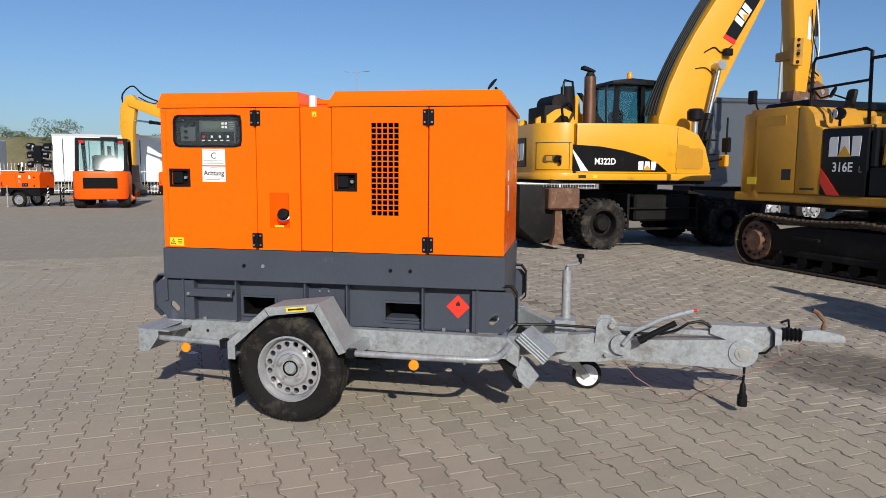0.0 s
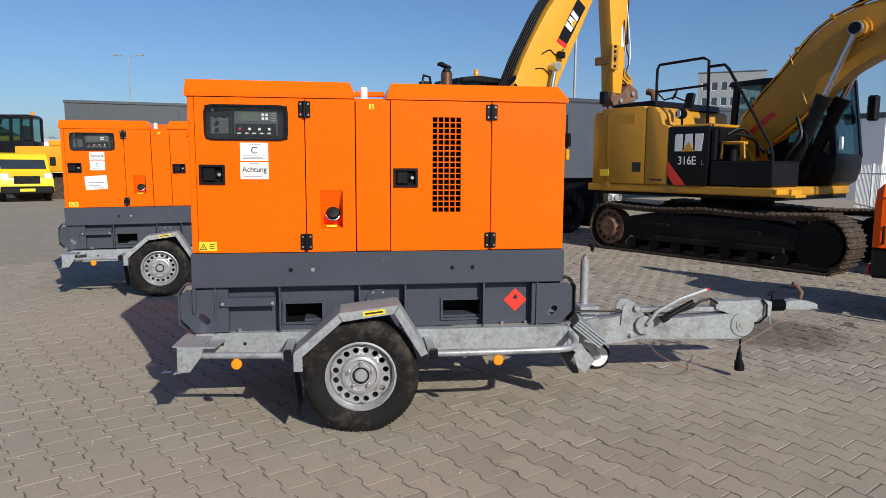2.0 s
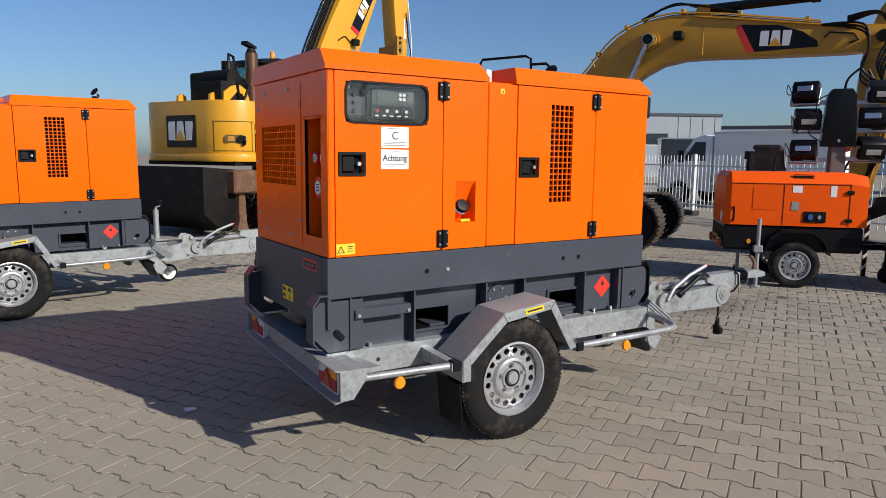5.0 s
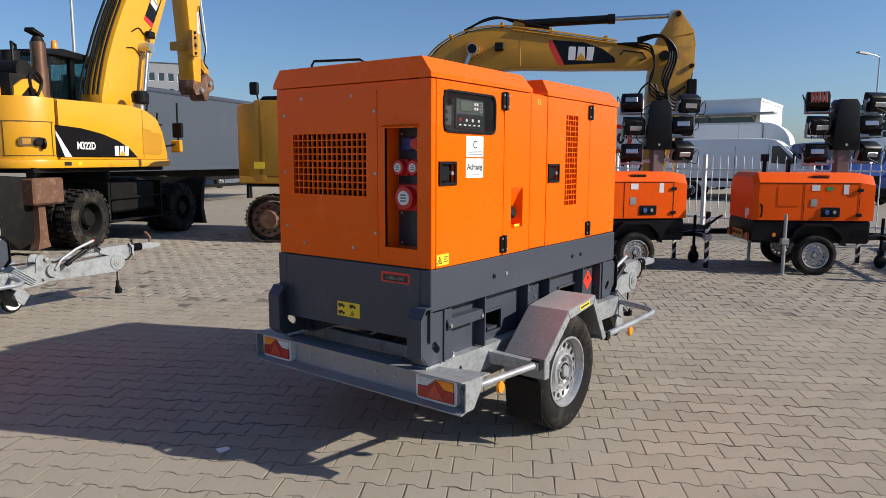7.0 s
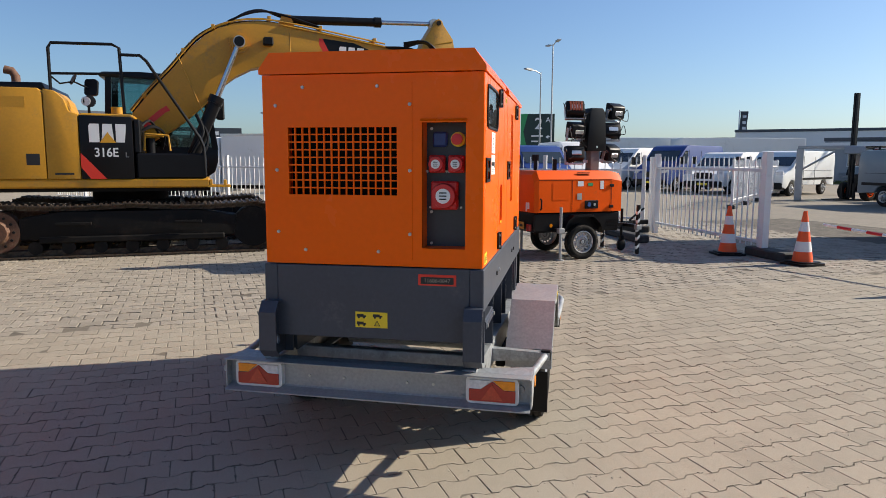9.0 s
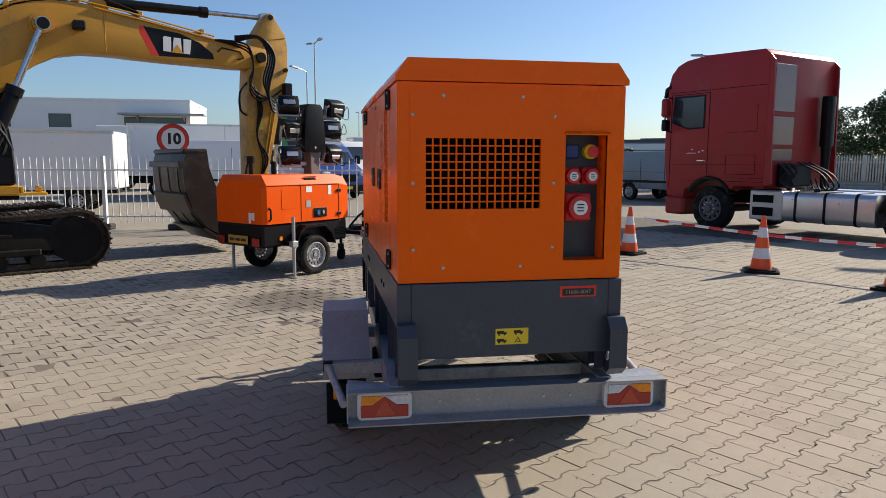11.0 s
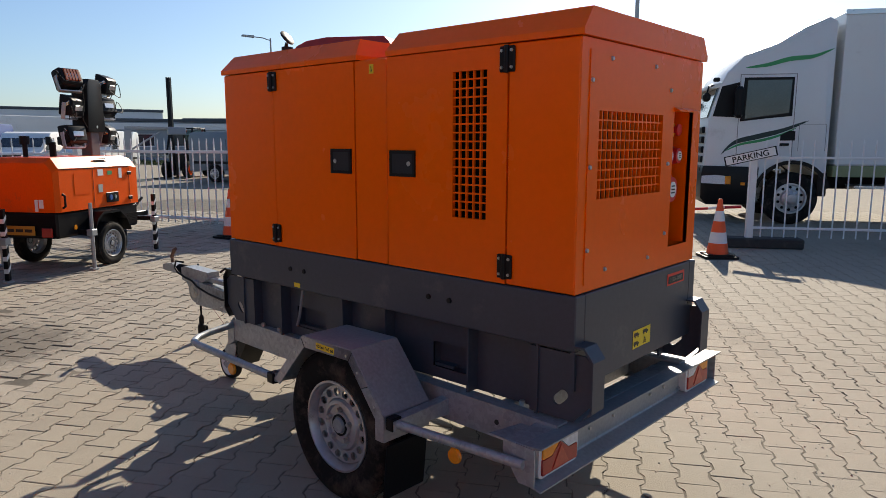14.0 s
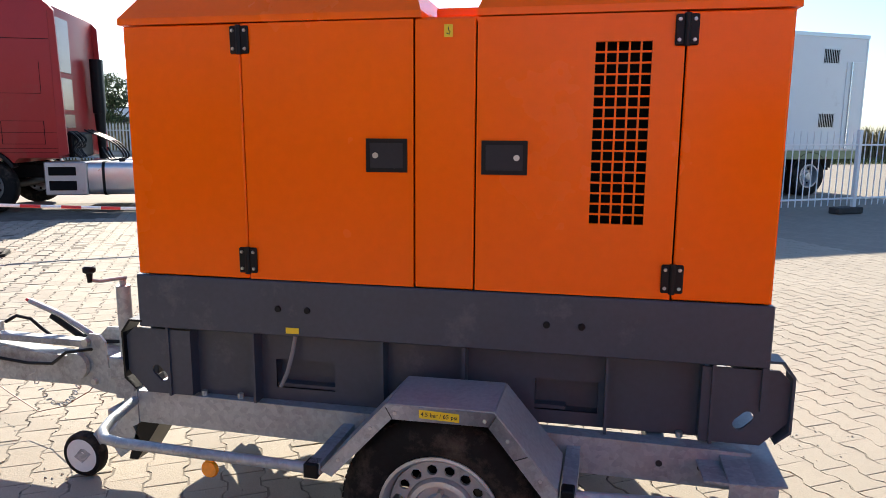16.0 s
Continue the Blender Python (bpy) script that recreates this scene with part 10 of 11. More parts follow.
def tipper_trailer(where):
    t = thing("tipper_trailer", "long grey tipper trailer with ribbed high sides", "trailer", "", where)
    b = part("tipper_body", Shape().prism([(0.0, 1.15), (0.0, 3.46), (0.08, 3.52), (0.14, 3.46), (0.14, 1.35), (2.36, 1.35), (2.36, 3.46), (2.42, 3.52), (2.5, 3.46), (2.5, 1.15)], 'x', -4.7, 7.0), GREYTRAILER, t, "grey painted steel tipper body")
    part("tail_board", Shape().box(-4.75, -4.66, 0.02, 2.48, 1.15, 3.48, 0.02), GREYTRAILER, b)
    part("front_board", Shape().box(6.96, 7.05, 0.02, 2.48, 1.15, 3.48, 0.02), GREYTRAILER, b)
    part("cover_roll", Shape().cyl((-4.7, 0.1, 3.55), (7.0, 0.1, 3.55), 0.09, seg=12), GREY, b, "rolled grey cover sheet")
    for x in (-4.62, 6.88):
        part("side_rib", Shape().box(x, x + 0.1, -0.04, 0.0, 1.15, 3.46, 0.01), GREYTRAILER, b)
    part("lower_rail", Shape().box(-4.7, 7.0, -0.035, -0.001, 1.15, 1.32, 0.008), GREYTRAILER, b)
    part("chassis", Shape().box(-4.5, 6.5, 0.75, 1.75, 0.8, 1.14), UNDER, t)
    for x in (-3.6, -2.3, -1.0):
        lorry_wheel(t, x, 0.05, -1, 0.5, 0.36)
        lorry_wheel(t, x, 2.45, 1, 0.5, 0.36)
    for x in (4.4, 4.55):
        part("support_leg", Shape().box(x, x + 0.1, 0.5, 0.6, 0.0, 1.14), UNDER, t)
    part("side_guard", Shape().box(0.2, 4.0, 0.02, 0.06, 0.55, 0.66).box(0.2, 4.0, 0.02, 0.06, 0.8, 0.91), UNDER, t)
    return t


tipper_trailer(pose(8.0, 22.0, 0, 0, 0, 20))
box_van(pose(11.5, 31.5, 0, 0, 0, 200), "white lorry standing beyond the tipper trailer", WHITE, H=3.5, boxL=6.5, W=2.4)


# ---- forklifts ----
def forklift(where, label, paint, mast_top):
    t = thing("forklift", label, "forklift", "forklifts", where)
    part("counterweight", Shape().prism(arc(-1.15, -0.25, 0.35, 180, 270, 5) + [(-0.5, -0.6), (-0.5, 0.6)] + arc(-1.15, 0.25, 0.35, 90, 180, 5), 'z', 0.28, 1.15), paint, t, "", bev=0.06)
    part("rear_grille", Shape().box(-1.515, -1.49, -0.36, 0.36, 0.62, 0.95, 0.01), DARK, t)
    part("hood", Shape().box(-0.55, 0.55, -0.55, 0.55, 0.30, 1.05, 0.04), paint if mast_top < 3 else BLACKPAINT, t)
    part("seat", Shape().box(-0.45, 0.05, -0.26, 0.26, 1.05, 1.18, 0.05).box(-0.52, -0.38, -0.25, 0.25, 1.15, 1.65, 0.05), BLACK, t)
    cg = Shape()
    for y in (-0.52, 0.52):
        cg.tube([(-1.05, y, 1.12), (-0.80, y, 2.12), (0.35, y, 2.15), (0.75, y, 1.0)], 0.045, 8)
    part("overhead_guard", cg, BLACKPAINT, t, "black overhead guard")
    rf = part("guard_roof", Shape().box(-0.82, 0.36, -0.56, 0.56, 2.12, 2.18, 0.01), BLACKPAINT, t)
    part("rear_screen", Shape().prism([(-1.04, 1.18), (-0.82, 2.08), (-0.80, 2.08), (-1.02, 1.18)], 'y', -0.47, 0.47), CABGLASS, t)
    for y in (-0.42, 0.42):
        ln = part("rear_lamp", Shape().box(-0.92, -0.82, y - 0.06, y + 0.06, 2.0, 2.1, 0.01), REDDARK, t)
    for x, r in ((0.85, 0.36), (-1.0, 0.30)):
        for o in (-1, 1):
            lorry_wheel(t, x, o * 0.60, o, r, 0.26, paint)
    for y in ((-0.20, 0.12) if mast_top < 3 else (-0.09, 0.01)):
        part("mast_channel", Shape().box(1.15, 1.30, y, y + 0.08, 0.12, mast_top, 0.008), BLACKPAINT, t)
    for z in (0.6, 1.5, mast_top - 0.08):
        part("mast_tie", Shape().box(1.16, 1.22, -0.15 if mast_top < 3 else -0.09, 0.16 if mast_top < 3 else 0.09, z, z + 0.08), BLACKPAINT, t)
    part("lift_cylinder", Shape().cyl((1.2, 0.0, 0.15), (1.2, 0.0, mast_top - 0.3), 0.05, seg=10), BLACKPAINT, t)
    for y in (-0.30, 0.22):
        part("fork", Shape().box(1.35, 1.42, y, y + 0.1, 0.06, 0.7).box(1.35, 2.5, y, y + 0.1, 0.04, 0.08), BLACKPAINT, t)
    return t


forklift(pose(-18.2, 25.0, 0, 0, 0, 120) @ Matrix.Diagonal((1.35, 1.62, 1.22, 1)), "orange forklift with black guard and mast, tail outward", ORANGE2, 2.3)
forklift(pose(25.2, -8.4, 0, 0, 0, 125), "orange forklift with a tall black raised mast and black guard", ORANGE2, 4.25)
bp = thing("barrier_post", "grey steel barrier post with a short folded arm", "barrier", "", pose(23.95, -5.28, 0, 0, 0, -20))
part("post", Shape().box(-0.13, 0.13, -0.13, 0.13, 0.0, 2.05, 0.015), STEELPOST, bp)
part("arm", Shape().box(-0.06, 0.06, -1.9, 0.1, 2.05, 2.17, 0.01), STEELPOST, bp)
part("brace", Shape().tube([(0, -0.1, 1.25), (0, -1.2, 1.95)], 0.04, 8), STEELPOST, bp)
part("lamp_box", Shape().box(-0.2, 0.2, -2.2, -1.5, 1.85, 2.15, 0.03), BLDGGREY, bp)


# ---- third excavator far off ----
def far_excavator(where):
    e = thing("tracked_excavator", "yellow excavator with a low boom standing far off", "excavator", "excavators", where)
    for y0, y1 in ((-1.35, -0.8), (0.8, 1.35)):
        tr = part("track", Shape().prism(arc(-1.4, 0.45, 0.45, 90, 270, 8) + arc(1.4, 0.45, 0.45, -90, 90, 8), 'y', y0, y1), TRACK, e, "worn steel track")
        for k in range(18):
            x = -1.5 + k * 0.175
            part("track_shoe", Shape().box(x, x + 0.13, y0 - 0.02, y1 + 0.02, 0.895, 0.93), TRACK, tr)
    part("car_body", Shape().box(-1.0, 1.0, -0.85, 0.85, 0.5, 1.1, 0.05), UNDER, e)
    part("upper_body", Shape().prism(arc(-1.6, -0.7, 0.6, 180, 270, 5) + [(1.6, -1.3), (1.6, 1.3)] + arc(-1.6, 0.7, 0.6, 90, 180, 5), 'z', 1.15, 2.25), YELLOW, e, "yellow upper body", bev=0.05)
    part("engine_cover", Shape().box(-1.9, 0.3, -1.2, 1.2, 2.25, 2.5, 0.06), YELLOW, e)
    part("side_panel", Shape().box(-0.2, 0.9, -1.312, -1.301, 1.4, 2.1), BLACKPAINT, e)
    cb = part("cab", Shape().prism([(0.85, 1.6), (0.85, 2.45), (2.95, 2.45), (2.9, 1.6)], 'y', 0.2, 1.28), BLACKPAINT, e, "black framed cab", bev=0.03)
    part("cab_roof", Shape().prism([(0.85, 3.42), (0.85, 3.47), (1.0, 3.57), (2.35, 3.55), (2.55, 3.42)], 'y', 0.2, 1.28), BLACKPAINT, cb, bev=0.03)
    for y in (0.2, 1.18):
        for xa, xb in ((0.9, 0.9), (1.75, 1.7), (2.88, 2.5)):
            part("cab_pillar", Shape().prism([(xa - 0.05, 2.44), (xa + 0.05, 2.44), (xb + 0.05, 3.43), (xb - 0.05, 3.43)], 'y', y, y + 0.09), BLACKPAINT, cb)
        pane = part("cab_pane", Shape().prism([(0.94, 2.45), (0.94, 3.42), (2.45, 3.42), (2.83, 2.45)], 'y', y + 0.04, y + 0.05), CABGLASS, cb)
        pane.visible_shadow = False
    pane = part("windscreen", Shape().prism([(2.92, 2.45), (2.54, 3.42), (2.55, 3.42), (2.93, 2.45)], 'y', 0.29, 1.18), CABGLASS, cb)
    pane.visible_shadow = False
    part("operator_seat", Shape().box(1.3, 1.8, 0.5, 1.0, 2.3, 2.5, 0.05).box(1.2, 1.38, 0.5, 1.0, 2.4, 3.1, 0.05), BLACK, cb)
    part("beacon", Shape().cyl((1.05, 0.7, 3.57), (1.05, 0.7, 3.72), 0.07, seg=12), AMBER, cb)
    part("boom", Shape().prism([(1.2, 1.8), (2.8, 2.25), (4.3, 2.85), (6.6, 4.05), (8.45, 4.72), (8.55, 4.95), (8.35, 5.15), (6.4, 4.62), (4.0, 3.72), (2.6, 3.05), (1.0, 2.25)], 'y', -0.35, 0.12), YELLOW, e, "yellow boom", bev=0.03)
    for fc, y0, y1, y2, ln in (('-y', -0.356, -0.350, -0.357, 24), ('+y', 0.120, 0.126, 0.127, -24)):
        part("boom_decal", Shape().prism([(4.55, 3.42), (5.0, 3.36), (6.15, 3.98), (6.3, 4.3), (5.9, 4.36), (4.85, 3.88)], 'y', y0, y1), BLACKPAINT, e)
        logo_block(e, fc, (5.4, y2, 3.86), 0.75, 0.32, lean=ln)
    ram(e, (2.2, 1.9), (4.4, 3.1), -0.45)
    ram(e, (6.0, 3.75), (8.3, 4.0), -0.12)
    hose(e, smooth_pts([(4.0, -0.1, 3.75), (6.0, -0.1, 4.62), (7.6, -0.1, 5.25), (8.3, -0.1, 5.75), (8.9, -0.1, 5.3), (8.8, -0.1, 4.6)], 5), 0.04)
    hose(e, smooth_pts([(5.0, -0.3, 4.1), (6.6, -0.3, 4.85), (7.4, -0.3, 4.9), (8.1, -0.3, 5.2)], 5), 0.03)
    part("stick", Shape().prism([(8.05, 5.05), (8.3, 5.32), (8.6, 5.25), (8.95, 4.7), (9.05, 3.7), (8.7, 1.6), (8.35, 1.6), (8.3, 3.6)], 'y', -0.28, 0.04), YELLOW, e, "yellow dipper stick", bev=0.03)
    part("bucket", Shape().prism([(8.35, 1.7), (8.7, 1.7), (9.0, 1.1), (8.9, 0.3), (8.3, 0.05), (7.8, 0.4), (8.0, 0.5), (8.3, 0.8)], 'y', -0.45, 0.25), BUCKET, e, "dark steel bucket", bev=0.02)
    return e


far_excavator(pose(-14.0, 33.0, 0, 0, 0, 180))


# ---- buildings ----
def building(where, label, L, D, H, wall, openings=(), ribs=0.0, roof=None, band=None, parapet=0.25):
    """A block with its front on local y=0 and its depth towards +y; openings are (x0, x1, z0, z1, kind)."""
    b = thing("building", label, "building", "buildings", where)
    holes = [(x0, x1, z0, z1) for x0, x1, z0, z1, k in openings]
    part("front_wall", frame_plate(Shape(), 'y', 0.0, 0.25, (0, L, 0, H), holes), wall, b)
    part("side_wall", Shape().box(0, 0.25, 0.252, D, 0, H), wall, b)
    part("side_wall", Shape().box(L - 0.25, L, 0.252, D, 0, H), wall, b)
    part("back_wall", Shape().box(0.252, L - 0.252, D - 0.25, D, 0, H), wall, b)
    part("roof", Shape().box(-0.08, L + 0.08, -0.08, D + 0.08, H, H + parapet, 0.03), roof or GREYTRAILER, b, "flat roof edge")
    if ribs:
        rb = Shape()
        n = int(L / ribs)
        for i in range(n):
            x = (i + 0.5) * L / n
            if not any(x0 - 0.1 < x < x1 + 0.1 for x0, x1, _, _, _ in openings):
                rb.box(x - 0.04, x + 0.04, -0.035, -0.001, 0.1, H - 0.02)
        tagged(part("cladding_ribs", rb, wall, b), kind="stuff")
    for x0, x1, z0, z1, k in openings:
        if k == 'w':
            w = part("window", Shape().box(x0 + 0.05, x1 - 0.05, 0.12, 0.14, z0 + 0.05, z1 - 0.05), WINDOW, b)
            part("window_frame", Shape().box(x0, x1, 0.06, 0.16, z0, z0 + 0.06).box(x0, x1, 0.06, 0.16, z1 - 0.06, z1).box(x0, x0 + 0.06, 0.06, 0.16, z0 + 0.06, z1 - 0.06).box(x1 - 0.06, x1, 0.06, 0.16, z0 + 0.06, z1 - 0.06), WHITE if wall is not BLDGWHITE else BLDGDARK, w)
        elif k == 's':
            n = int((z1 - z0) / 0.3)
            sh_ = part("roller_shutter", Shape().box(x0, x1, 0.13, 0.15, z0, z1), BLDGGREY, b, "slatted roller shutter")
            for i in range(n):
                part("slat", Shape().box(x0, x1, 0.10, 0.129, z0 + i * 0.3, z0 + i * 0.3 + 0.285), BLDGGREY, sh_)
        else:
            part("door", Shape().box(x0 + 0.03, x1 - 0.03, 0.08, 0.14, z0, z1 - 0.03), BLDGDARK, b)
    if band:
        part("fascia_band", Shape().box(-0.12, L + 0.12, -0.14, -0.09, band[0], band[1]), band[2], b, "dark fascia sign band")
        for k in range(band[3]):
            x = L * (0.2 + 0.6 * k / max(1, band[3] - 1))
            part("sign_bar", Shape().box(x - L * 0.05, x + L * 0.05, -0.15, -0.141, (band[0] * 2 + band[1]) / 3, (band[0] + band[1] * 2) / 3), WHITE, b)
    return b


def front(p, q):
    """Pose with x along p to q."""
    return pose(p[0], p[1], 0, 0, 0, math.degrees(math.atan2(q[1] - p[1], q[0] - p[0])))


# fronts run so that their depth lies on the side away from the yard (left of the direction p to q)
building(front((22.75, 28.7), (32.5, 33.2)), "white flat-roofed workshop with a shutter and windows", 10.7, 8.0, 3.8, BLDGWHITE, ((1.0, 4.0, 0.0, 3.0, 's'), (5.2, 6.2, 0.0, 2.1, 'd'), (7.0, 9.6, 1.2, 2.2, 'w')), roof=BLDGDARK)
building(front((36.0, 43.0), (47.0, 37.0)), "grey warehouse with a flat roof", 12.5, 10, 5.0, BLDGGREY, ((2, 4, 2.6, 3.6, 'w'), (6, 8, 2.6, 3.6, 'w')), 1.0)
building(front((86.0, 74.5), (97.1, 55.3)), "dealer showroom with a dark sign band and glass front", 22.2, 12, 4.9, BLDGWHITE, ((1.0, 4.5, 0.3, 3.6, 'w'), (5.5, 9.5, 0.3, 3.6, 'w'), (10.5, 14.5, 0.3, 3.6, 'w'), (15.5, 20.5, 0.3, 3.6, 'w')), band=(4.9, 6.6, BLDGDARK, 7))
building(front((84.0, 43.0), (84.2, 20.5)), "pale flat-roofed office building across the fence", 22.5, 14, 8.5, BLDGWHITE, ((0.3, 2.4, 5.4, 7.4, 'w'), (6.5, 9.0, 5.4, 7.0, 'w'), (14.9, 22.0, 5.5, 6.7, 'w'), (4.0, 9.0, 0.6, 3.6, 'w'), (12.0, 20.0, 0.6, 3.6, 'w')), roof=BLDGWHITE, parapet=0.35)
for x0, x1, z in ((-1.6, 2.6, 7.75), (14.7, 24.4, 6.85)):
    aw = thing("awning", "thin grey projecting canopy over a strip of dark windows", "awning", "canopies", front((84.0, 43.0), (84.2, 20.5)))
    part("canopy_slab", Shape().box(x0, x1, -2.4, -0.01, z, z + 0.22, 0.03), BLDGGREY, aw)
    for x in (x0 + 1.8, x1 - 2.6):
        part("canopy_stay", Shape().prism([(-0.01, z - 0.7), (-0.01, z), (-1.6, z)], 'x', x, x + 0.12), STEELPOST, aw)
building(front((50.6, -15.0), (46.0, -26.5)), "long low grey building across the road", 12.4, 8, 3.1, BLDGGREY, ((1.5, 4, 1.2, 2.2, 'w'), (5, 7.5, 1.2, 2.2, 'w'), (8.5, 11, 1.2, 2.2, 'w')), band=(2.5, 3.0, BLDGWHITE, 1))
building(front((60.0, -27.0), (50.0, -38.0)), "low grey industrial unit beyond the trees", 14.5, 10, 3.6, BLDGGREY, ((2, 6, 0.2, 2.8, 's'), (9, 12, 1.2, 2.2, 'w')))
building(front((66.0, -12.0), (62.0, -26.0)), "pale industrial hall beyond the road", 14.5, 12, 4.4, BLDGWHITE, ((2, 6, 0.2, 3.2, 's'), (8, 12, 1.4, 2.4, 'w')), 1.5)
building(front((80.0, -80.0), (45.0, -125.0)), "far long warehouse with a dark lower band", 57, 25, 5.0, BLDGDARK, (), band=(3.6, 5.0, BLDGWHITE, 1))
building(front((-26.0, 65.5), (-10.0, 68.4)), "dark sheet-clad shed beyond the hill", 16.3, 12, 6.8, BLDGDARK, ((5, 9, 0, 4, 's'),), 1.2, roof=BLDGDARK)
building(front((95.0, -6.0), (92.0, -32.0)), "pale distant hall across the road", 26, 15, 4.6, BLDGGREY, ((3, 8, 0.3, 2.2, 'w'), (12, 20, 0.3, 2.2, 'w')))
building(front((31.0, -43.5), (19.0, -50.5)), "low dark-roofed shed behind the hedge", 13.9, 8, 2.5, BLDGDARK, ((3, 5, 0.9, 1.9, 'w'), (8, 10, 0.9, 1.9, 'w')), roof=BLDGDARK, parapet=0.7)
tw = []
for j in range(6):
    for i in range(6):
        tw.append((0.8 + i * 1.75, 1.9 + i * 1.75, 1.6 + j * 3.0, 3.2 + j * 3.0, 'w'))
building(front((69.0, 132.5), (79.8, 126.0)) @ pose(0, 0, 0), "grey office tower with a grid of windows", 12.4, 14, 20.0, BRICKTOWER, tw, roof=BLDGDARK)
building(front((45.0, 128.0), (69.0, 126.0)), "dark lower office block beside a tower", 24, 12, 12.5, BLDGDARK, [(1.5 + i * 3.2, 3.9 + i * 3.2, 2.0 + j * 3.4, 3.8 + j * 3.4, 'w') for i in range(7) for j in range(3)], roof=BLDGDARK)

# ---- verge, barrier, palisade ----
GRASS = mat("verge_grass", (0.085, 0.10, 0.030), 0.95, vary=0.45, scale=1.2, fine=22, bump=0.6, dirt=(0.17, 0.145, 0.075), dirt_amt=0.45)
HILLGRASS = mat("dry_hill_grass", (0.15, 0.125, 0.065), 0.95, vary=0.35, scale=0.35, fine=6, bump=0.6, dirt=(0.095, 0.10, 0.035), dirt_amt=0.5)
# leaf green lightened to put the distance haze into the colour
LEAF = mat("tree_leaves", (0.075, 0.105, 0.045), 0.7, vary=0.45, scale=0.6, fine=9, bump=0.0, island=1.2, spec=0.25)
LEAFDRY = mat("bush_leaves", (0.075, 0.088, 0.035), 0.8, vary=0.45, scale=0.6, fine=9, bump=0.0, island=1.2, spec=0.2)
REED = mat("dry_reeds", (0.20, 0.165, 0.09), 0.9, vary=0.4, scale=1.0, fine=12, bump=0.0, island=1.0, spec=0.1)
BARK = mat("bark", (0.07, 0.055, 0.04), 0.9, vary=0.35, scale=6, bump=0.4)
ROAD = mat("road_asphalt", (0.11, 0.11, 0.108), 0.9, vary=0.15, scale=0.4, fine=25, bump=0.1)


def strip(name, label, category, material, pts, width, z, kind="structure"):
    """A band of ground along a line, width to its left."""
    v, f = [], []
    for i, (x, y) in enumerate(pts):
        p, q = pts[max(0, i - 1)], pts[min(len(pts) - 1, i + 1)]
        d = Vector((q[0] - p[0], q[1] - p[1], 0)).normalized()
        nrm = Vector((-d.y, d.x, 0))
        for k in range(5):
            o = nrm * (width * k / 4)
            v.append((x + o.x, y + o.y, z if 0 < k < 4 else 0.0))
    for i in range(len(pts) - 1):
        for k in range(4):
            f.append((i * 5 + k, i * 5 + k + 1, i * 5 + k + 6, i * 5 + k + 5))
    return tagged(part(name, Shape().add(v, f), material), label, category, "", kind)


VERGE = [(70.0, -13.6), (40.0, -15.2), (19.0, -16.2), (9.0, -16.8), (6.9, -17.2), (3.6, -20.6), (-8.0, -27.4), (-30.0, -40.0)]
strip("verge", "rough grass verge with tufts beside the yard", "verge", GRASS, VERGE, 3.2, 0.06)
strip("road", "grey asphalt road beyond the verge", "road", ROAD, [(72.0, -22.5), (40.0, -24.0), (19.0, -26.5), (5.0, -28.5), (-8.0, -35.5), (-30.0, -48.0)], 7.0, 0.012)


def tufts(name, label, pts, n, width, h, material, seed, lean=0.25):
    """Thin blades standing along a line."""
    r = random.Random(seed)
    v, f = [], []
    seg = [(Vector((*pts[i], 0)), Vector((*pts[i + 1], 0))) for i in range(len(pts) - 1)]
    tot = sum((b - a).length for a, b in seg)
    for a, b in seg:
        d = (b - a).normalized()
        nr = Vector((-d.y, d.x, 0))
        for _ in range(int(n * (b - a).length / tot)):
            p = a.lerp(b, r.random()) + nr * width * r.random()
            hh = h * (0.45 + 0.75 * r.random())
            w = hh * 0.05 + 0.012
            t = r.random() * 6.283
            o = Vector((math.cos(t), math.sin(t), 0)) * w
            tip = p + Vector(((r.random() - 0.5) * hh * 2 * lean, (r.random() - 0.5) * hh * 2 * lean, hh))
            k = len(v)
            v += [tuple(p - o), tuple(p + o), tuple(tip)]
            f.append((k, k + 1, k + 2))
    me = bpy.data.meshes.new(name)
    me.from_pydata(v, [], f)
    me.materials.append(material)
    return tagged(new(name, me), label, "grass", "", "stuff")


tufts("verge_grass", "uneven green and dry grass on the verge", VERGE, 26000, 3.2, 0.26, GRASS, 8, 0.5)
tufts("reed_strip", "tall dry reeds and weeds behind the palisade", [(60.0, -20.6), (40.0, -21.6), (19.0, -23.2), (6.0, -24.4), (-8.0, -31.2), (-26.0, -41.0)], 20000, 2.2, 1.75, REED, 9, 0.18)

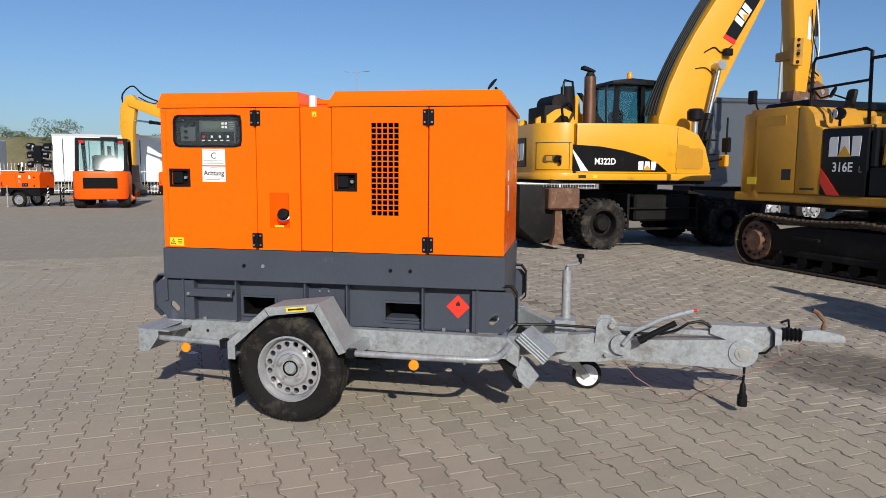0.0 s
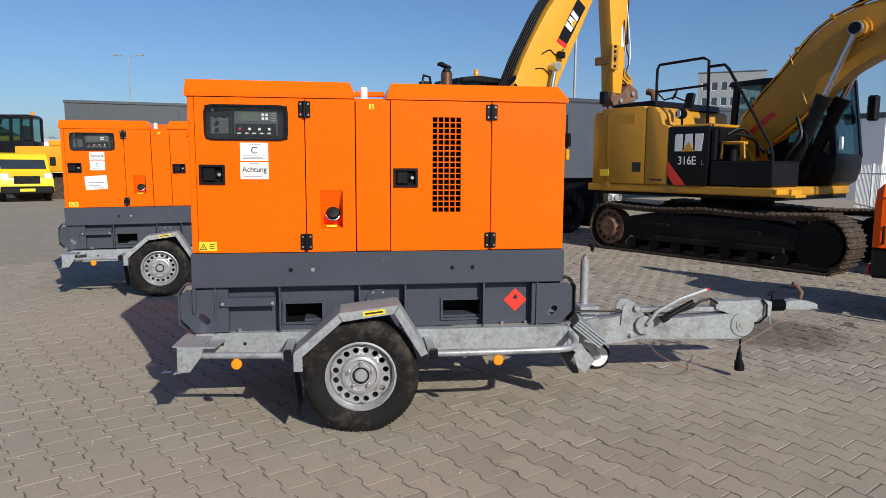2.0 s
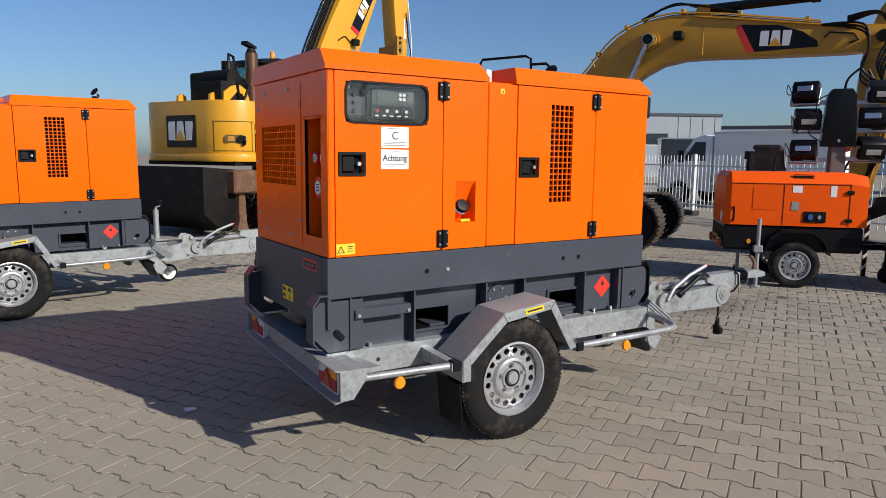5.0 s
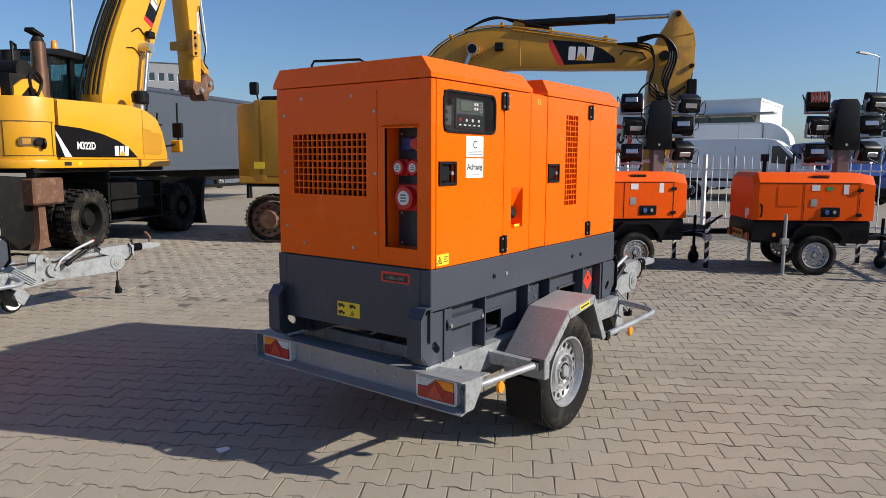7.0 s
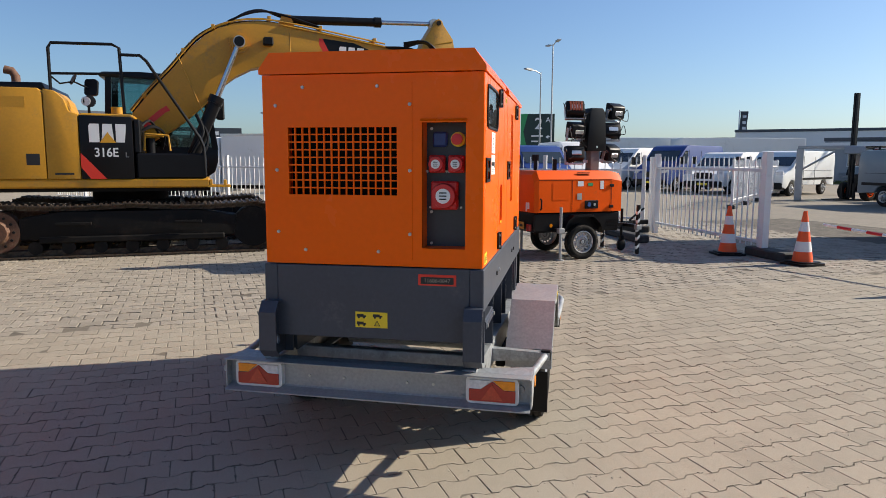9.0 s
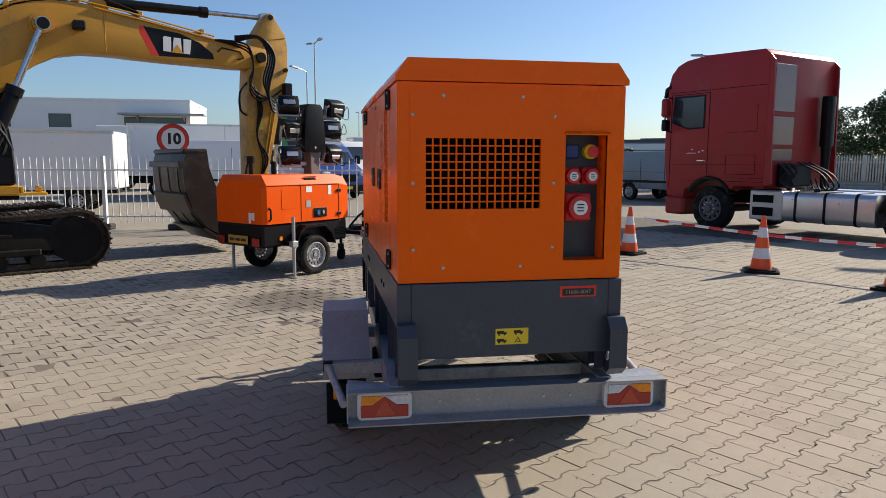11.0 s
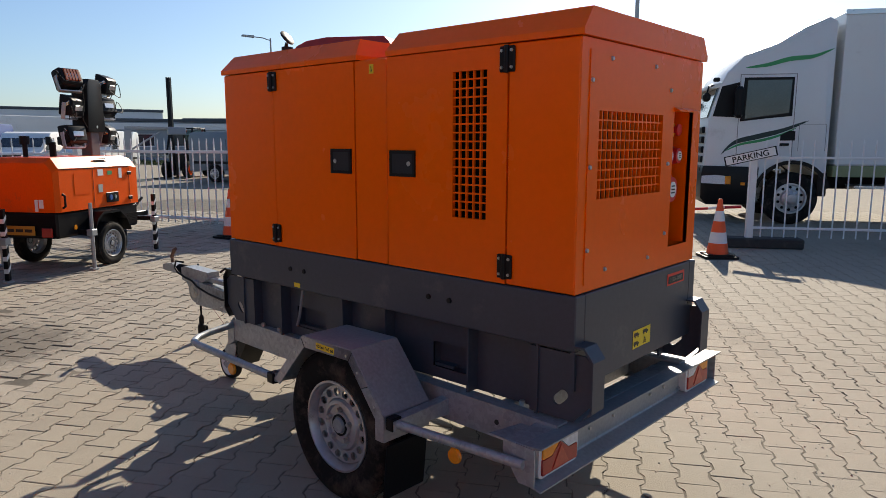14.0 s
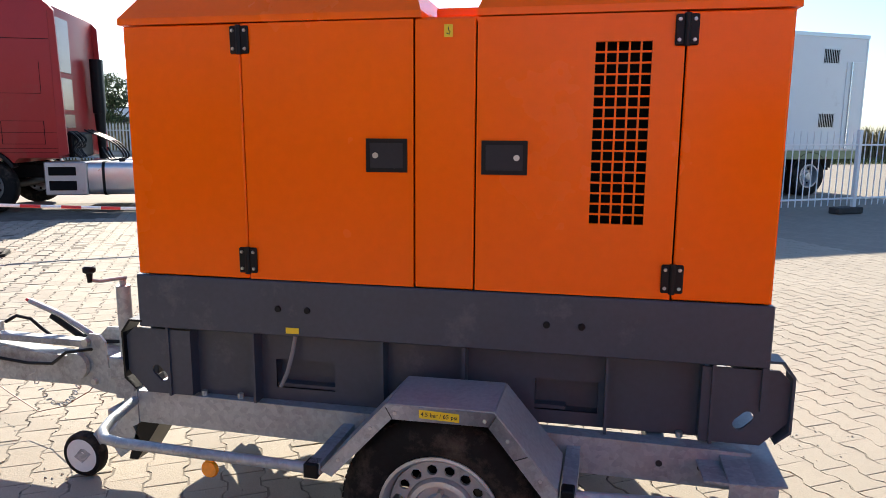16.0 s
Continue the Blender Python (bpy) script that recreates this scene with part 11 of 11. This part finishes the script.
CRASH = [(52.0, -15.9), (40.0, -16.5), (19.0, -17.5), (7.7, -18.1)]
gr = thing("crash_barrier", "galvanised steel crash barrier along the verge", "barrier")
for i in range(len(CRASH) - 1):
    a, b = Vector((*CRASH[i], 0)), Vector((*CRASH[i + 1], 0))
    d = b - a
    n = max(1, round(d.length / 4.0))
    ang = math.degrees(math.atan2(d.y, d.x))
    L = d.length / n
    for k in range(n):
        p = a + d * (k / n)
        prof = [(-0.03, 0.42), (0.03, 0.47), (0.03, 0.53), (-0.03, 0.57), (0.03, 0.61), (0.03, 0.67), (-0.03, 0.73), (-0.035, 0.73), (0.024, 0.67), (0.024, 0.61), (-0.036, 0.57), (0.024, 0.53), (0.024, 0.47), (-0.035, 0.42)]
        o = part("rail", Shape().prism(prof, 'x', 0, L + 0.05), GALV, gr)
        o.matrix_basis = pose(p.x, p.y, 0, 0, 0, ang)
        o = part("post", Shape().box(-0.04, 0.04, -0.10, -0.04, 0.0, 0.72), GALV, gr)
        o.matrix_basis = pose(p.x, p.y, 0, 0, 0, ang)


PALE = mat("weathered_pale_paint", (0.58, 0.56, 0.50), 0.6, vary=0.1, scale=3, dirt=(0.36, 0.34, 0.29), dirt_amt=0.3)


def palisade(where, L, h=1.7):
    fe = thing("palisade_fence", "pale pointed palisade fence beside the road", "fence", "palisade fences", where)
    key = ("pal", round(L, 2), h)
    if key not in FENCE_MESH:
        FENCE_MESH[key] = (Shape().prism([(-0.035, 0.1), (-0.035, h - 0.1), (0.0, h), (0.035, h - 0.1), (0.035, 0.1)], 'y', -0.008, 0.008).mesh("pale", PALE),
                           Shape().box(0, L, 0.009, 0.05, h * 0.22, h * 0.22 + 0.05).mesh("rail", WHITEFENCE), Shape().box(0, L, 0.009, 0.05, h * 0.8, h * 0.8 + 0.05).mesh("rail", PALE), Shape().box(-0.05, 0.05, 0.01, 0.11, 0, h).mesh("post", PALE))
    pl, a, b, po = FENCE_MESH[key]
    for me in (a, b, po):
        o = new(me.name.split(".")[0], me)
        o.parent = fe
    n = int(L / 0.16)
    for i in range(n):
        o = new("pale", pl)
        o.parent = fe
        o.location = ((i + 0.5) * L / n, 0, 0)
    return fe


for pts in ([(46.0, -20.4), (19.0, -22.3), (6.0, -23.5)], [(6.0, -23.5), (-8.0, -30.2)]):
    for i in range(len(pts) - 1):
        a, b = Vector((*pts[i], 0)), Vector((*pts[i + 1], 0))
        d = b - a
        n = max(1, round(d.length / 3.0))
        for k in range(n):
            p = a + d * (k / n)
            palisade(pose(p.x, p.y, 0, 0, 0, math.degrees(math.atan2(d.y, d.x))), d.length / n, 1.9)


# ---- trees, bushes, hill ----
def leafy(name, centres, radii, count, size, material, parent, seed):
    """Small two-sided leaf sprays scattered through overlapping clumps."""
    g = np.random.default_rng(seed)
    c, r = np.array(centres, float), np.array(radii, float)
    k = g.choice(len(c), count, p=r ** 2 / (r ** 2).sum())
    d = g.normal(size=(count, 3))
    d /= np.linalg.norm(d, axis=1)[:, None]
    rad = r[k] * (0.45 + 0.6 * g.random(count) ** 0.6)
    p = c[k] + d * rad[:, None] * np.array([1, 1, 0.8])
    a, b = g.normal(size=(count, 3)), g.normal(size=(count, 3))
    a /= np.linalg.norm(a, axis=1)[:, None]
    b -= a * (a * b).sum(1)[:, None]
    b /= np.linalg.norm(b, axis=1)[:, None]
    s = size * (0.5 + g.random(count))[:, None]
    v = np.stack([p - a * s, p + b * s * 0.5, p + a * s, p - b * s * 0.5], 1).reshape(-1, 3)
    v[:, 2] = np.maximum(v[:, 2], 0.02)
    me = bpy.data.meshes.new(name)
    me.from_pydata(v.tolist(), [], np.arange(4 * count).reshape(-1, 4).tolist())
    me.materials.append(material)
    ob = new(name, me)
    ob.parent = parent
    return tagged(ob)


def tree(x, y, H, spread, label, seed, leaves=5000, leafmat=None):
    r = random.Random(seed)
    t = thing("tree", label, "tree", "trees", pose(x, y, 0))
    th = H * 0.42
    part("trunk", Shape().tube([(0, 0, -0.1), (0.05, 0.02, th * 0.5), (0.1, -0.05, th), (0.05, 0, H * 0.7)], [H * 0.03, H * 0.023, H * 0.018, H * 0.008], 8), BARK, t)
    cs, rs = [], []
    for k in range(9):
        a = k * 2.4 + r.random()
        q = spread * (0.35 + 0.5 * r.random())
        tip = (q * math.cos(a), q * math.sin(a), H * (0.42 + 0.42 * r.random()))
        part("limb", Shape().tube([(0.07, 0, th * (0.6 + 0.04 * k)), (tip[0] * 0.5, tip[1] * 0.5, (th + tip[2]) * 0.5), tip], [H * 0.012, H * 0.008, H * 0.003], 6), BARK, t)
        for _ in range(4):
            cs.append((tip[0] + r.gauss(0, 0.25) * spread, tip[1] + r.gauss(0, 0.25) * spread, min(H * 0.95, tip[2] + r.gauss(0.03, 0.09) * H)))
            rs.append(spread * (0.17 + 0.2 * r.random()))
    leafy("crown", cs, rs, int(leaves * 2.4), H * 0.012 + 0.015, leafmat or LEAF, t, seed)
    return t


for k, (x, y, H, s, n) in enumerate(((39.0, -34.0, 5.9, 2.8, 6000), (36.5, -36.9, 7.6, 3.4, 8000), (33.0, -39.7, 5.4, 2.8, 6000), (32.5, -20.6, 5.8, 2.4, 6000), (43.0, -30.5, 5.2, 2.6, 5000), (29.5, -43.5, 4.6, 2.6, 5000), (21.6, -41.4, 4.3, 2.6, 5000), (18.6, -42.8, 3.7, 2.6, 4000))):
    tree(x, y, H, s, "leafy green tree standing beyond the road", 30 + k, n)


def bush(x, y, w, H, label, seed, n=2500, m=None, group="bushes"):
    r = random.Random(seed)
    t = thing("bush", label, "bush", group, pose(x, y, 0))
    part("stems", Shape().tube([(0, 0, -0.05), (0.1, 0.05, H * 0.5)], [0.06, 0.02], 6).tube([(0.1, 0, -0.05), (-0.3, 0.2, H * 0.45)], [0.05, 0.02], 6), BARK, t)
    cs = [(r.uniform(-w, w), r.uniform(-w, w) * 0.5, H * r.uniform(0.25, 0.72)) for _ in range(14)]
    leafy("foliage", cs, [H * r.uniform(0.16, 0.30) for _ in cs], int(n * 1.8), 0.05 + H * 0.008, m or LEAFDRY, t, seed)
    return t


for k, (x, y, w, H) in enumerate(((26.7, -25.2, 1.8, 2.6), (14.0, -26.5, 2.4, 2.2), (30.5, -58.0, 6, 5.0), (18.0, -62.0, 7, 4.4), (44.0, -50.0, 6, 4.8), (57.0, -45.0, 5, 4.6), (6.0, -60.0, 7, 4.2), (74.0, 4.0, 6, 4.0), (84.0, -10.0, 7, 4.4), (88.0, 8.0, 7, 4.2))):
    bush(x, y, w, H, "dense uneven green bush beside the road", 60 + k, 2600 if H < 4 else 3600)

hs = Shape()
NX, NY = 60, 14
hr = np.random.default_rng(12)
hv = []
for j in range(NY):
    for i in range(NX):
        u, w = i / (NX - 1), j / (NY - 1)
        x, y = -78 + 62 * u, 30 + 34 * u
        nx, ny = -0.48, 0.877
        z = 4.3 * min(1, w * 2.2) * math.sin(math.pi * min(1, max(0.0, u * 1.0 + 0.02))) ** 0.5 * (1 if w < 0.7 else (1 - w) / 0.3)
        z += 0.35 * math.sin(i * 0.9 + j) * min(1, w * 3) * 0.5 + 0.15 * hr.standard_normal() * min(1, w * 3)
        hv.append((x + nx * 16 * w, y + ny * 16 * w, max(-0.02, z) if 0 < j < NY - 1 else -0.02))
hs.add(hv, [(j * NX + i, j * NX + i + 1, (j + 1) * NX + i + 1, (j + 1) * NX + i) for j in range(NY - 1) for i in range(NX - 1)])
tagged(part("hill", hs, HILLGRASS, sharp=80), "low hill covered in dry brown grass", "hill", "", "structure")
for k in range(12):
    u = 0.30 + 0.058 * k
    b_ = bush(-78 + 62 * u - 0.48 * (7 + 2 * math.sin(k * 2.1)), 30 + 34 * u + 0.877 * (7 + 2 * math.sin(k * 2.1)), 1.8, 1.3 + 0.6 * (k % 3), "low dark bush on the dry hill", 90 + k, 900, LEAF, "hill bushes")
    b_.location.z = 3.6 * math.sin(math.pi * u) ** 0.5

# ---- masts, signs, flag ----
def mast(x, y, H, label, arms=1, r=0.09):
    m = thing("lamp_post", label, "lamp post", "lamp posts", pose(x, y, 0, 0, 0, (x * 7) % 180))
    part("pole", Shape().cyl((0, 0, 0), (0, 0, H), r, r * 0.55, 10), STEELPOST, m)
    for k in range(arms):
        s = 1 if k == 0 else -1
        part("lamp_arm", Shape().tube([(0, 0, H - 0.15), (s * 0.5, 0, H), (s * 1.1, 0, H + 0.05)], 0.035, 6), STEELPOST, m)
        part("lamp_head", Shape().prism([(s * 1.0, H - 0.02), (s * 1.0, H + 0.12), (s * 1.7, H + 0.14), (s * 1.75, H + 0.05)], 'y', -0.14, 0.14), STEELPOST, m)
    return m


mast(54.2, 5.4, 11.3, "tall galvanised lamp post with two arms", 2)
mast(104.0, -1.3, 9.0, "distant galvanised lamp post", 1)
mast(59.9, 65.2, 12.0, "tall galvanised lamp post over the roofs", 2)
mast(-26.5, 86.7, 14.0, "tall slender lamp post behind the hill", 2)
mast(7.9, 28.6, 10.5, "slender galvanised pole behind the trailer", 1, 0.08)
mast(7.85, -16.57, 8.2, "galvanised lamp post beside the verge", 1, 0.11)
mast(33.7, -19.0, 8.0, "galvanised lamp post beside the road", 1)
mast(46.0, 6.0, 8.0, "slim lamp post in the far lot", 1, 0.07)
fl = thing("flag_pole", "white flag pole with a narrow hanging dark flag", "flag", "", pose(76.0, -14.5, 0))
part("pole", Shape().cyl((0, 0, 0), (0, 0, 7.2), 0.06, seg=8), WHITE, fl)
fv = [(0.05 + 0.05 * math.sin(i * 0.9), -0.10 - 0.80 * k - 0.05 * math.sin(i * 1.3 + k), 7.1 - i * 0.53) for i in range(9) for k in (0, 1)]
fg = part("flag", Shape().add(fv + [(x + 0.012, y, z) for x, y, z in fv], [q for i in range(8) for q in ((2 * i, 2 * i + 1, 2 * i + 3, 2 * i + 2), (18 + 2 * i, 18 + 2 * i + 1, 18 + 2 * i + 3, 18 + 2 * i + 2))]), BLDGDARK, fl, "dark grey-green hanging flag")
for i in range(5):
    part("print_bar", Shape().box(-0.06, -0.05, -0.72, -0.34, 6.35 - i * 0.62, 6.65 - i * 0.62), LABEL, fg)

bs = thing("lot_sign", "dark green lot sign marked 2A on two posts", "sign", "", pose(65.0, 7.06, -1.17, 0, 0, -87) @ Matrix.Scale(1.774, 4))
part("board", Shape().box(-0.95, 0.95, 0.0, 0.06, 2.3, 4.2, 0.01), GREEN, bs)
for x in (-0.7, 0.7):
    part("post", Shape().box(x - 0.05, x + 0.05, 0.06, 0.16, 0, 4.1), STEELPOST, bs)
writing("lettering", "2", 0.9, facing((0.05, -0.004, 3.62), '-y'), WHITE, bs, bold=0.01)
writing("lettering", "A", 0.42, facing((0.58, -0.004, 3.85), '-y'), WHITE, bs, bold=0.006)
part("print_bar", Shape().box(-0.35, 0.30, -0.004, -0.001, 2.92, 3.0), WHITE, bs)
part("print_bar", Shape().box(-0.35, 0.05, -0.004, -0.001, 2.62, 2.70), WHITE, bs)
part("print_arrow", Shape().prism([(0.45, 2.90), (0.62, 3.02), (0.62, 2.95), (0.80, 2.95), (0.80, 2.90), (0.62, 2.90), (0.62, 2.80)], 'y', -0.004, -0.001), WHITE, bs)
part("edge_flash", Shape().prism([(-0.95, 2.3), (-0.95, 4.2), (-0.55, 4.2), (-0.8, 3.2), (-0.6, 2.3)], 'y', -0.004, -0.001), GREENPRINT, bs)

sp = thing("speed_sign", "round white speed sign with red rim reading 10", "sign", "", pose(10.86, 8.66, 0, 0, 0, -72))
part("post", Shape().cyl((0, 0.11, 0), (0, 0.11, 2.3), 0.03, seg=10), STEELPOST, sp)
part("back_disc", Shape().lathe([(0.345, 0.0), (0.345, 0.06), (0.31, 0.085), (0.0, 0.085)], (0, 0, 2.03), 'y', 40), BLACK, sp)
part("red_rim", Shape().cyl((0, -0.003, 2.03), (0, 0.0, 2.03), 0.335, seg=40), REDLABEL, sp)
part("white_face", Shape().cyl((0, -0.006, 2.03), (0, -0.003, 2.03), 0.25, seg=40), LABEL, sp)
writing("lettering", "10", 0.33, facing((0, -0.008, 2.03), '-y'), INK, sp, bold=0.014)

rc = thing("loader_crane", "red hydraulic crane folded over a lorry behind the trailers", "crane", "", pose(-31.0, 45.9, 0, 0, 0, 14))
part("base", Shape().box(-0.5, 0.5, -0.8, 0.8, 0.0, 3.25, 0.05), UNDER, rc)
part("boom", Shape().box(-0.4, 3.0, -0.2, 0.2, 3.4, 3.75, 0.05), RED, rc, "red folded boom")
part("column", Shape().box(-0.45, 0.35, -0.4, 0.4, 3.2, 4.0, 0.06), RED, rc)

box_van(pose(31.6, 25.4, 0, 0, 0, -45), "dark navy box lorry beside the white workshop", CARBLACK, H=2.7, boxL=4.0, W=2.2)

# ---- placing the generators ----
GEN, TRL = generator(), trailer()
GEN.matrix_basis = pose(-1.70, 4.63, 0)
TRL.matrix_basis = pose(-1.70, 4.63, 0, 0, 0, -1.9)     # the set stands a little askew on its trailer
GEN2 = generator(True)
GEN2.matrix_basis = pose(-4.043, 9.0125, 0.018, 0, -0.6, 8.5)
copy_thing(TRL, pose(-4.036, 9.03, 0.0, 0, -0.3, 8.2))


# ---- grit, crumbs and a paper scrap on the paving ----
def grit(name, label, n, lo, hi, material, seed):
    r = random.Random(seed)
    v, f = [], []
    while len(v) < n * 6:
        if r.random() < 0.5:
            cx, cy = r.uniform(-6.5, 2.5), r.uniform(1.0, 9.0)
            group = r.randint(1, 3)
        else:
            cx, cy = r.uniform(-6.5, 2.5), r.uniform(1.0, 9.0)
            group = r.randint(5, 14)
        for _ in range(group):
            x, y, s = cx + r.gauss(0, 0.12), cy + r.gauss(0, 0.08), r.uniform(lo, hi)
            a = r.uniform(0, 6.28)
            k = len(v)
            for b in range(4):
                q = s * r.uniform(0.6, 1.1)
                v.append((x + q * math.cos(a + b * 1.571), y + q * math.sin(a + b * 1.571), 0.0005))
            v += [(x + s * 0.2, y, s * r.uniform(0.4, 0.9)), (x, y, -0.002)]
            f += [(k, k + 1, k + 4), (k + 1, k + 2, k + 4), (k + 2, k + 3, k + 4), (k + 3, k, k + 4)]
    me = bpy.data.meshes.new(name)
    me.from_pydata(v, [], f)
    me.materials.append(material)
    return tagged(new(name, me), label, "grit", "", "stuff")


grit("pale_grit", "scattered pale sand crumbs on the paving", 3600, 0.0025, 0.009, mat("pale_grit", (0.36, 0.32, 0.26), 0.9, vary=0.2, island=1.0), 21)
grit("dark_grit", "scattered dark crumbs and twigs on the paving", 1100, 0.0018, 0.0065, mat("dark_grit", (0.10, 0.085, 0.07), 0.9, vary=0.3, island=1.0), 22)


def joint_crumbs(name, label, n, material, seed):
    """Broken sand and dirt that has come up along the joints."""
    r = random.Random(seed)
    c, s_ = math.cos(radians(-60)), math.sin(radians(-60))
    cells = [q for q in all_cells + near_cells]
    out = paver_outline(joint=0.0)
    v, f = [], []
    while len(v) < n * 5:
        i, j = r.choice(cells)
        if math.sin(i * 0.37 + 1.3) + math.sin(j * 0.29) + math.sin((i + j) * 0.17 + seed) < r.uniform(-0.8, 1.6):
            continue
        e = r.randrange(12)
        (ua, wa), (ub, wb) = out[e], out[(e + 1) % 12]
        for _ in range(r.randint(3, 9)):
            q = r.random()
            u = (i + 0.5 * (j % 2)) * PITCH_U + ua + (ub - ua) * q + r.gauss(0, 0.0045)
            w = j * PITCH_V + wa + (wb - wa) * q + r.gauss(0, 0.0045)
            x, y = u * c - w * s_, u * s_ + w * c
            if not (-7.5 < x < 3.5 and -1.0 < y < 9.5):
                continue
            k, a, z = len(v), r.uniform(0, 6.28), r.uniform(0.0022, 0.0065)
            for b in range(4):
                d = z * r.uniform(0.5, 1.2)
                v.append((x + d * math.cos(a + b * 1.571), y + d * math.sin(a + b * 1.571), -0.001))
            v.append((x, y, z * r.uniform(0.3, 0.8)))
            f += [(k, k + 1, k + 4), (k + 1, k + 2, k + 4), (k + 2, k + 3, k + 4), (k + 3, k, k + 4)]
    me = bpy.data.meshes.new(name)
    me.from_pydata(v, [], f)
    me.materials.append(material)
    return tagged(new(name, me), label, "grit", "", "stuff")


joint_crumbs("joint_crumbs", "dark sandy crumbs broken up along the paving joints", 34000, mat("joint_crumb", (0.12, 0.10, 0.078), 0.95, vary=0.3, island=1.0), 7)
ps = part("paper_scrap", Shape().add([(-0.035, -0.02, 0.002), (0.03, -0.025, 0.006), (0.04, 0.02, 0.003), (-0.025, 0.03, 0.010), (-0.035, -0.02, 0.004), (0.03, -0.025, 0.008), (0.04, 0.02, 0.005), (-0.025, 0.03, 0.012)], [(0, 1, 2, 3), (4, 5, 6, 7), (0, 1, 5, 4), (1, 2, 6, 5), (2, 3, 7, 6), (3, 0, 4, 7)]), LABEL)
ps.location = (-3.13, 5.15, 0.002)
tagged(ps, "small crumpled white paper scrap on the paving", "litter")


# ---- the blocks beside the camera's first steps, one by one ----
near = tagged(new("near_paving"), "dusty bone-shaped paving blocks close by", "paving", "", "structure")
pm = bpy.data.meshes.new("paver")
tv = paver_template(0.0064, 0.0030, 0.02)
pm.from_pydata([tuple(q) for q in tv], [], paver_faces())
pm.materials.append(PAVENEAR)
pm.shade_flat()
prng = random.Random(5)
for i, j in near_cells:
    o = new("paver", pm)
    o.parent = near
    uu, ww = (i + 0.5 * (j % 2)) * PITCH_U, j * PITCH_V
    o.matrix_basis = PAV @ pose(uu, ww, prng.gauss(0, 0.0006), prng.gauss(0, 0.12), prng.gauss(0, 0.12), prng.gauss(0, 0.35))
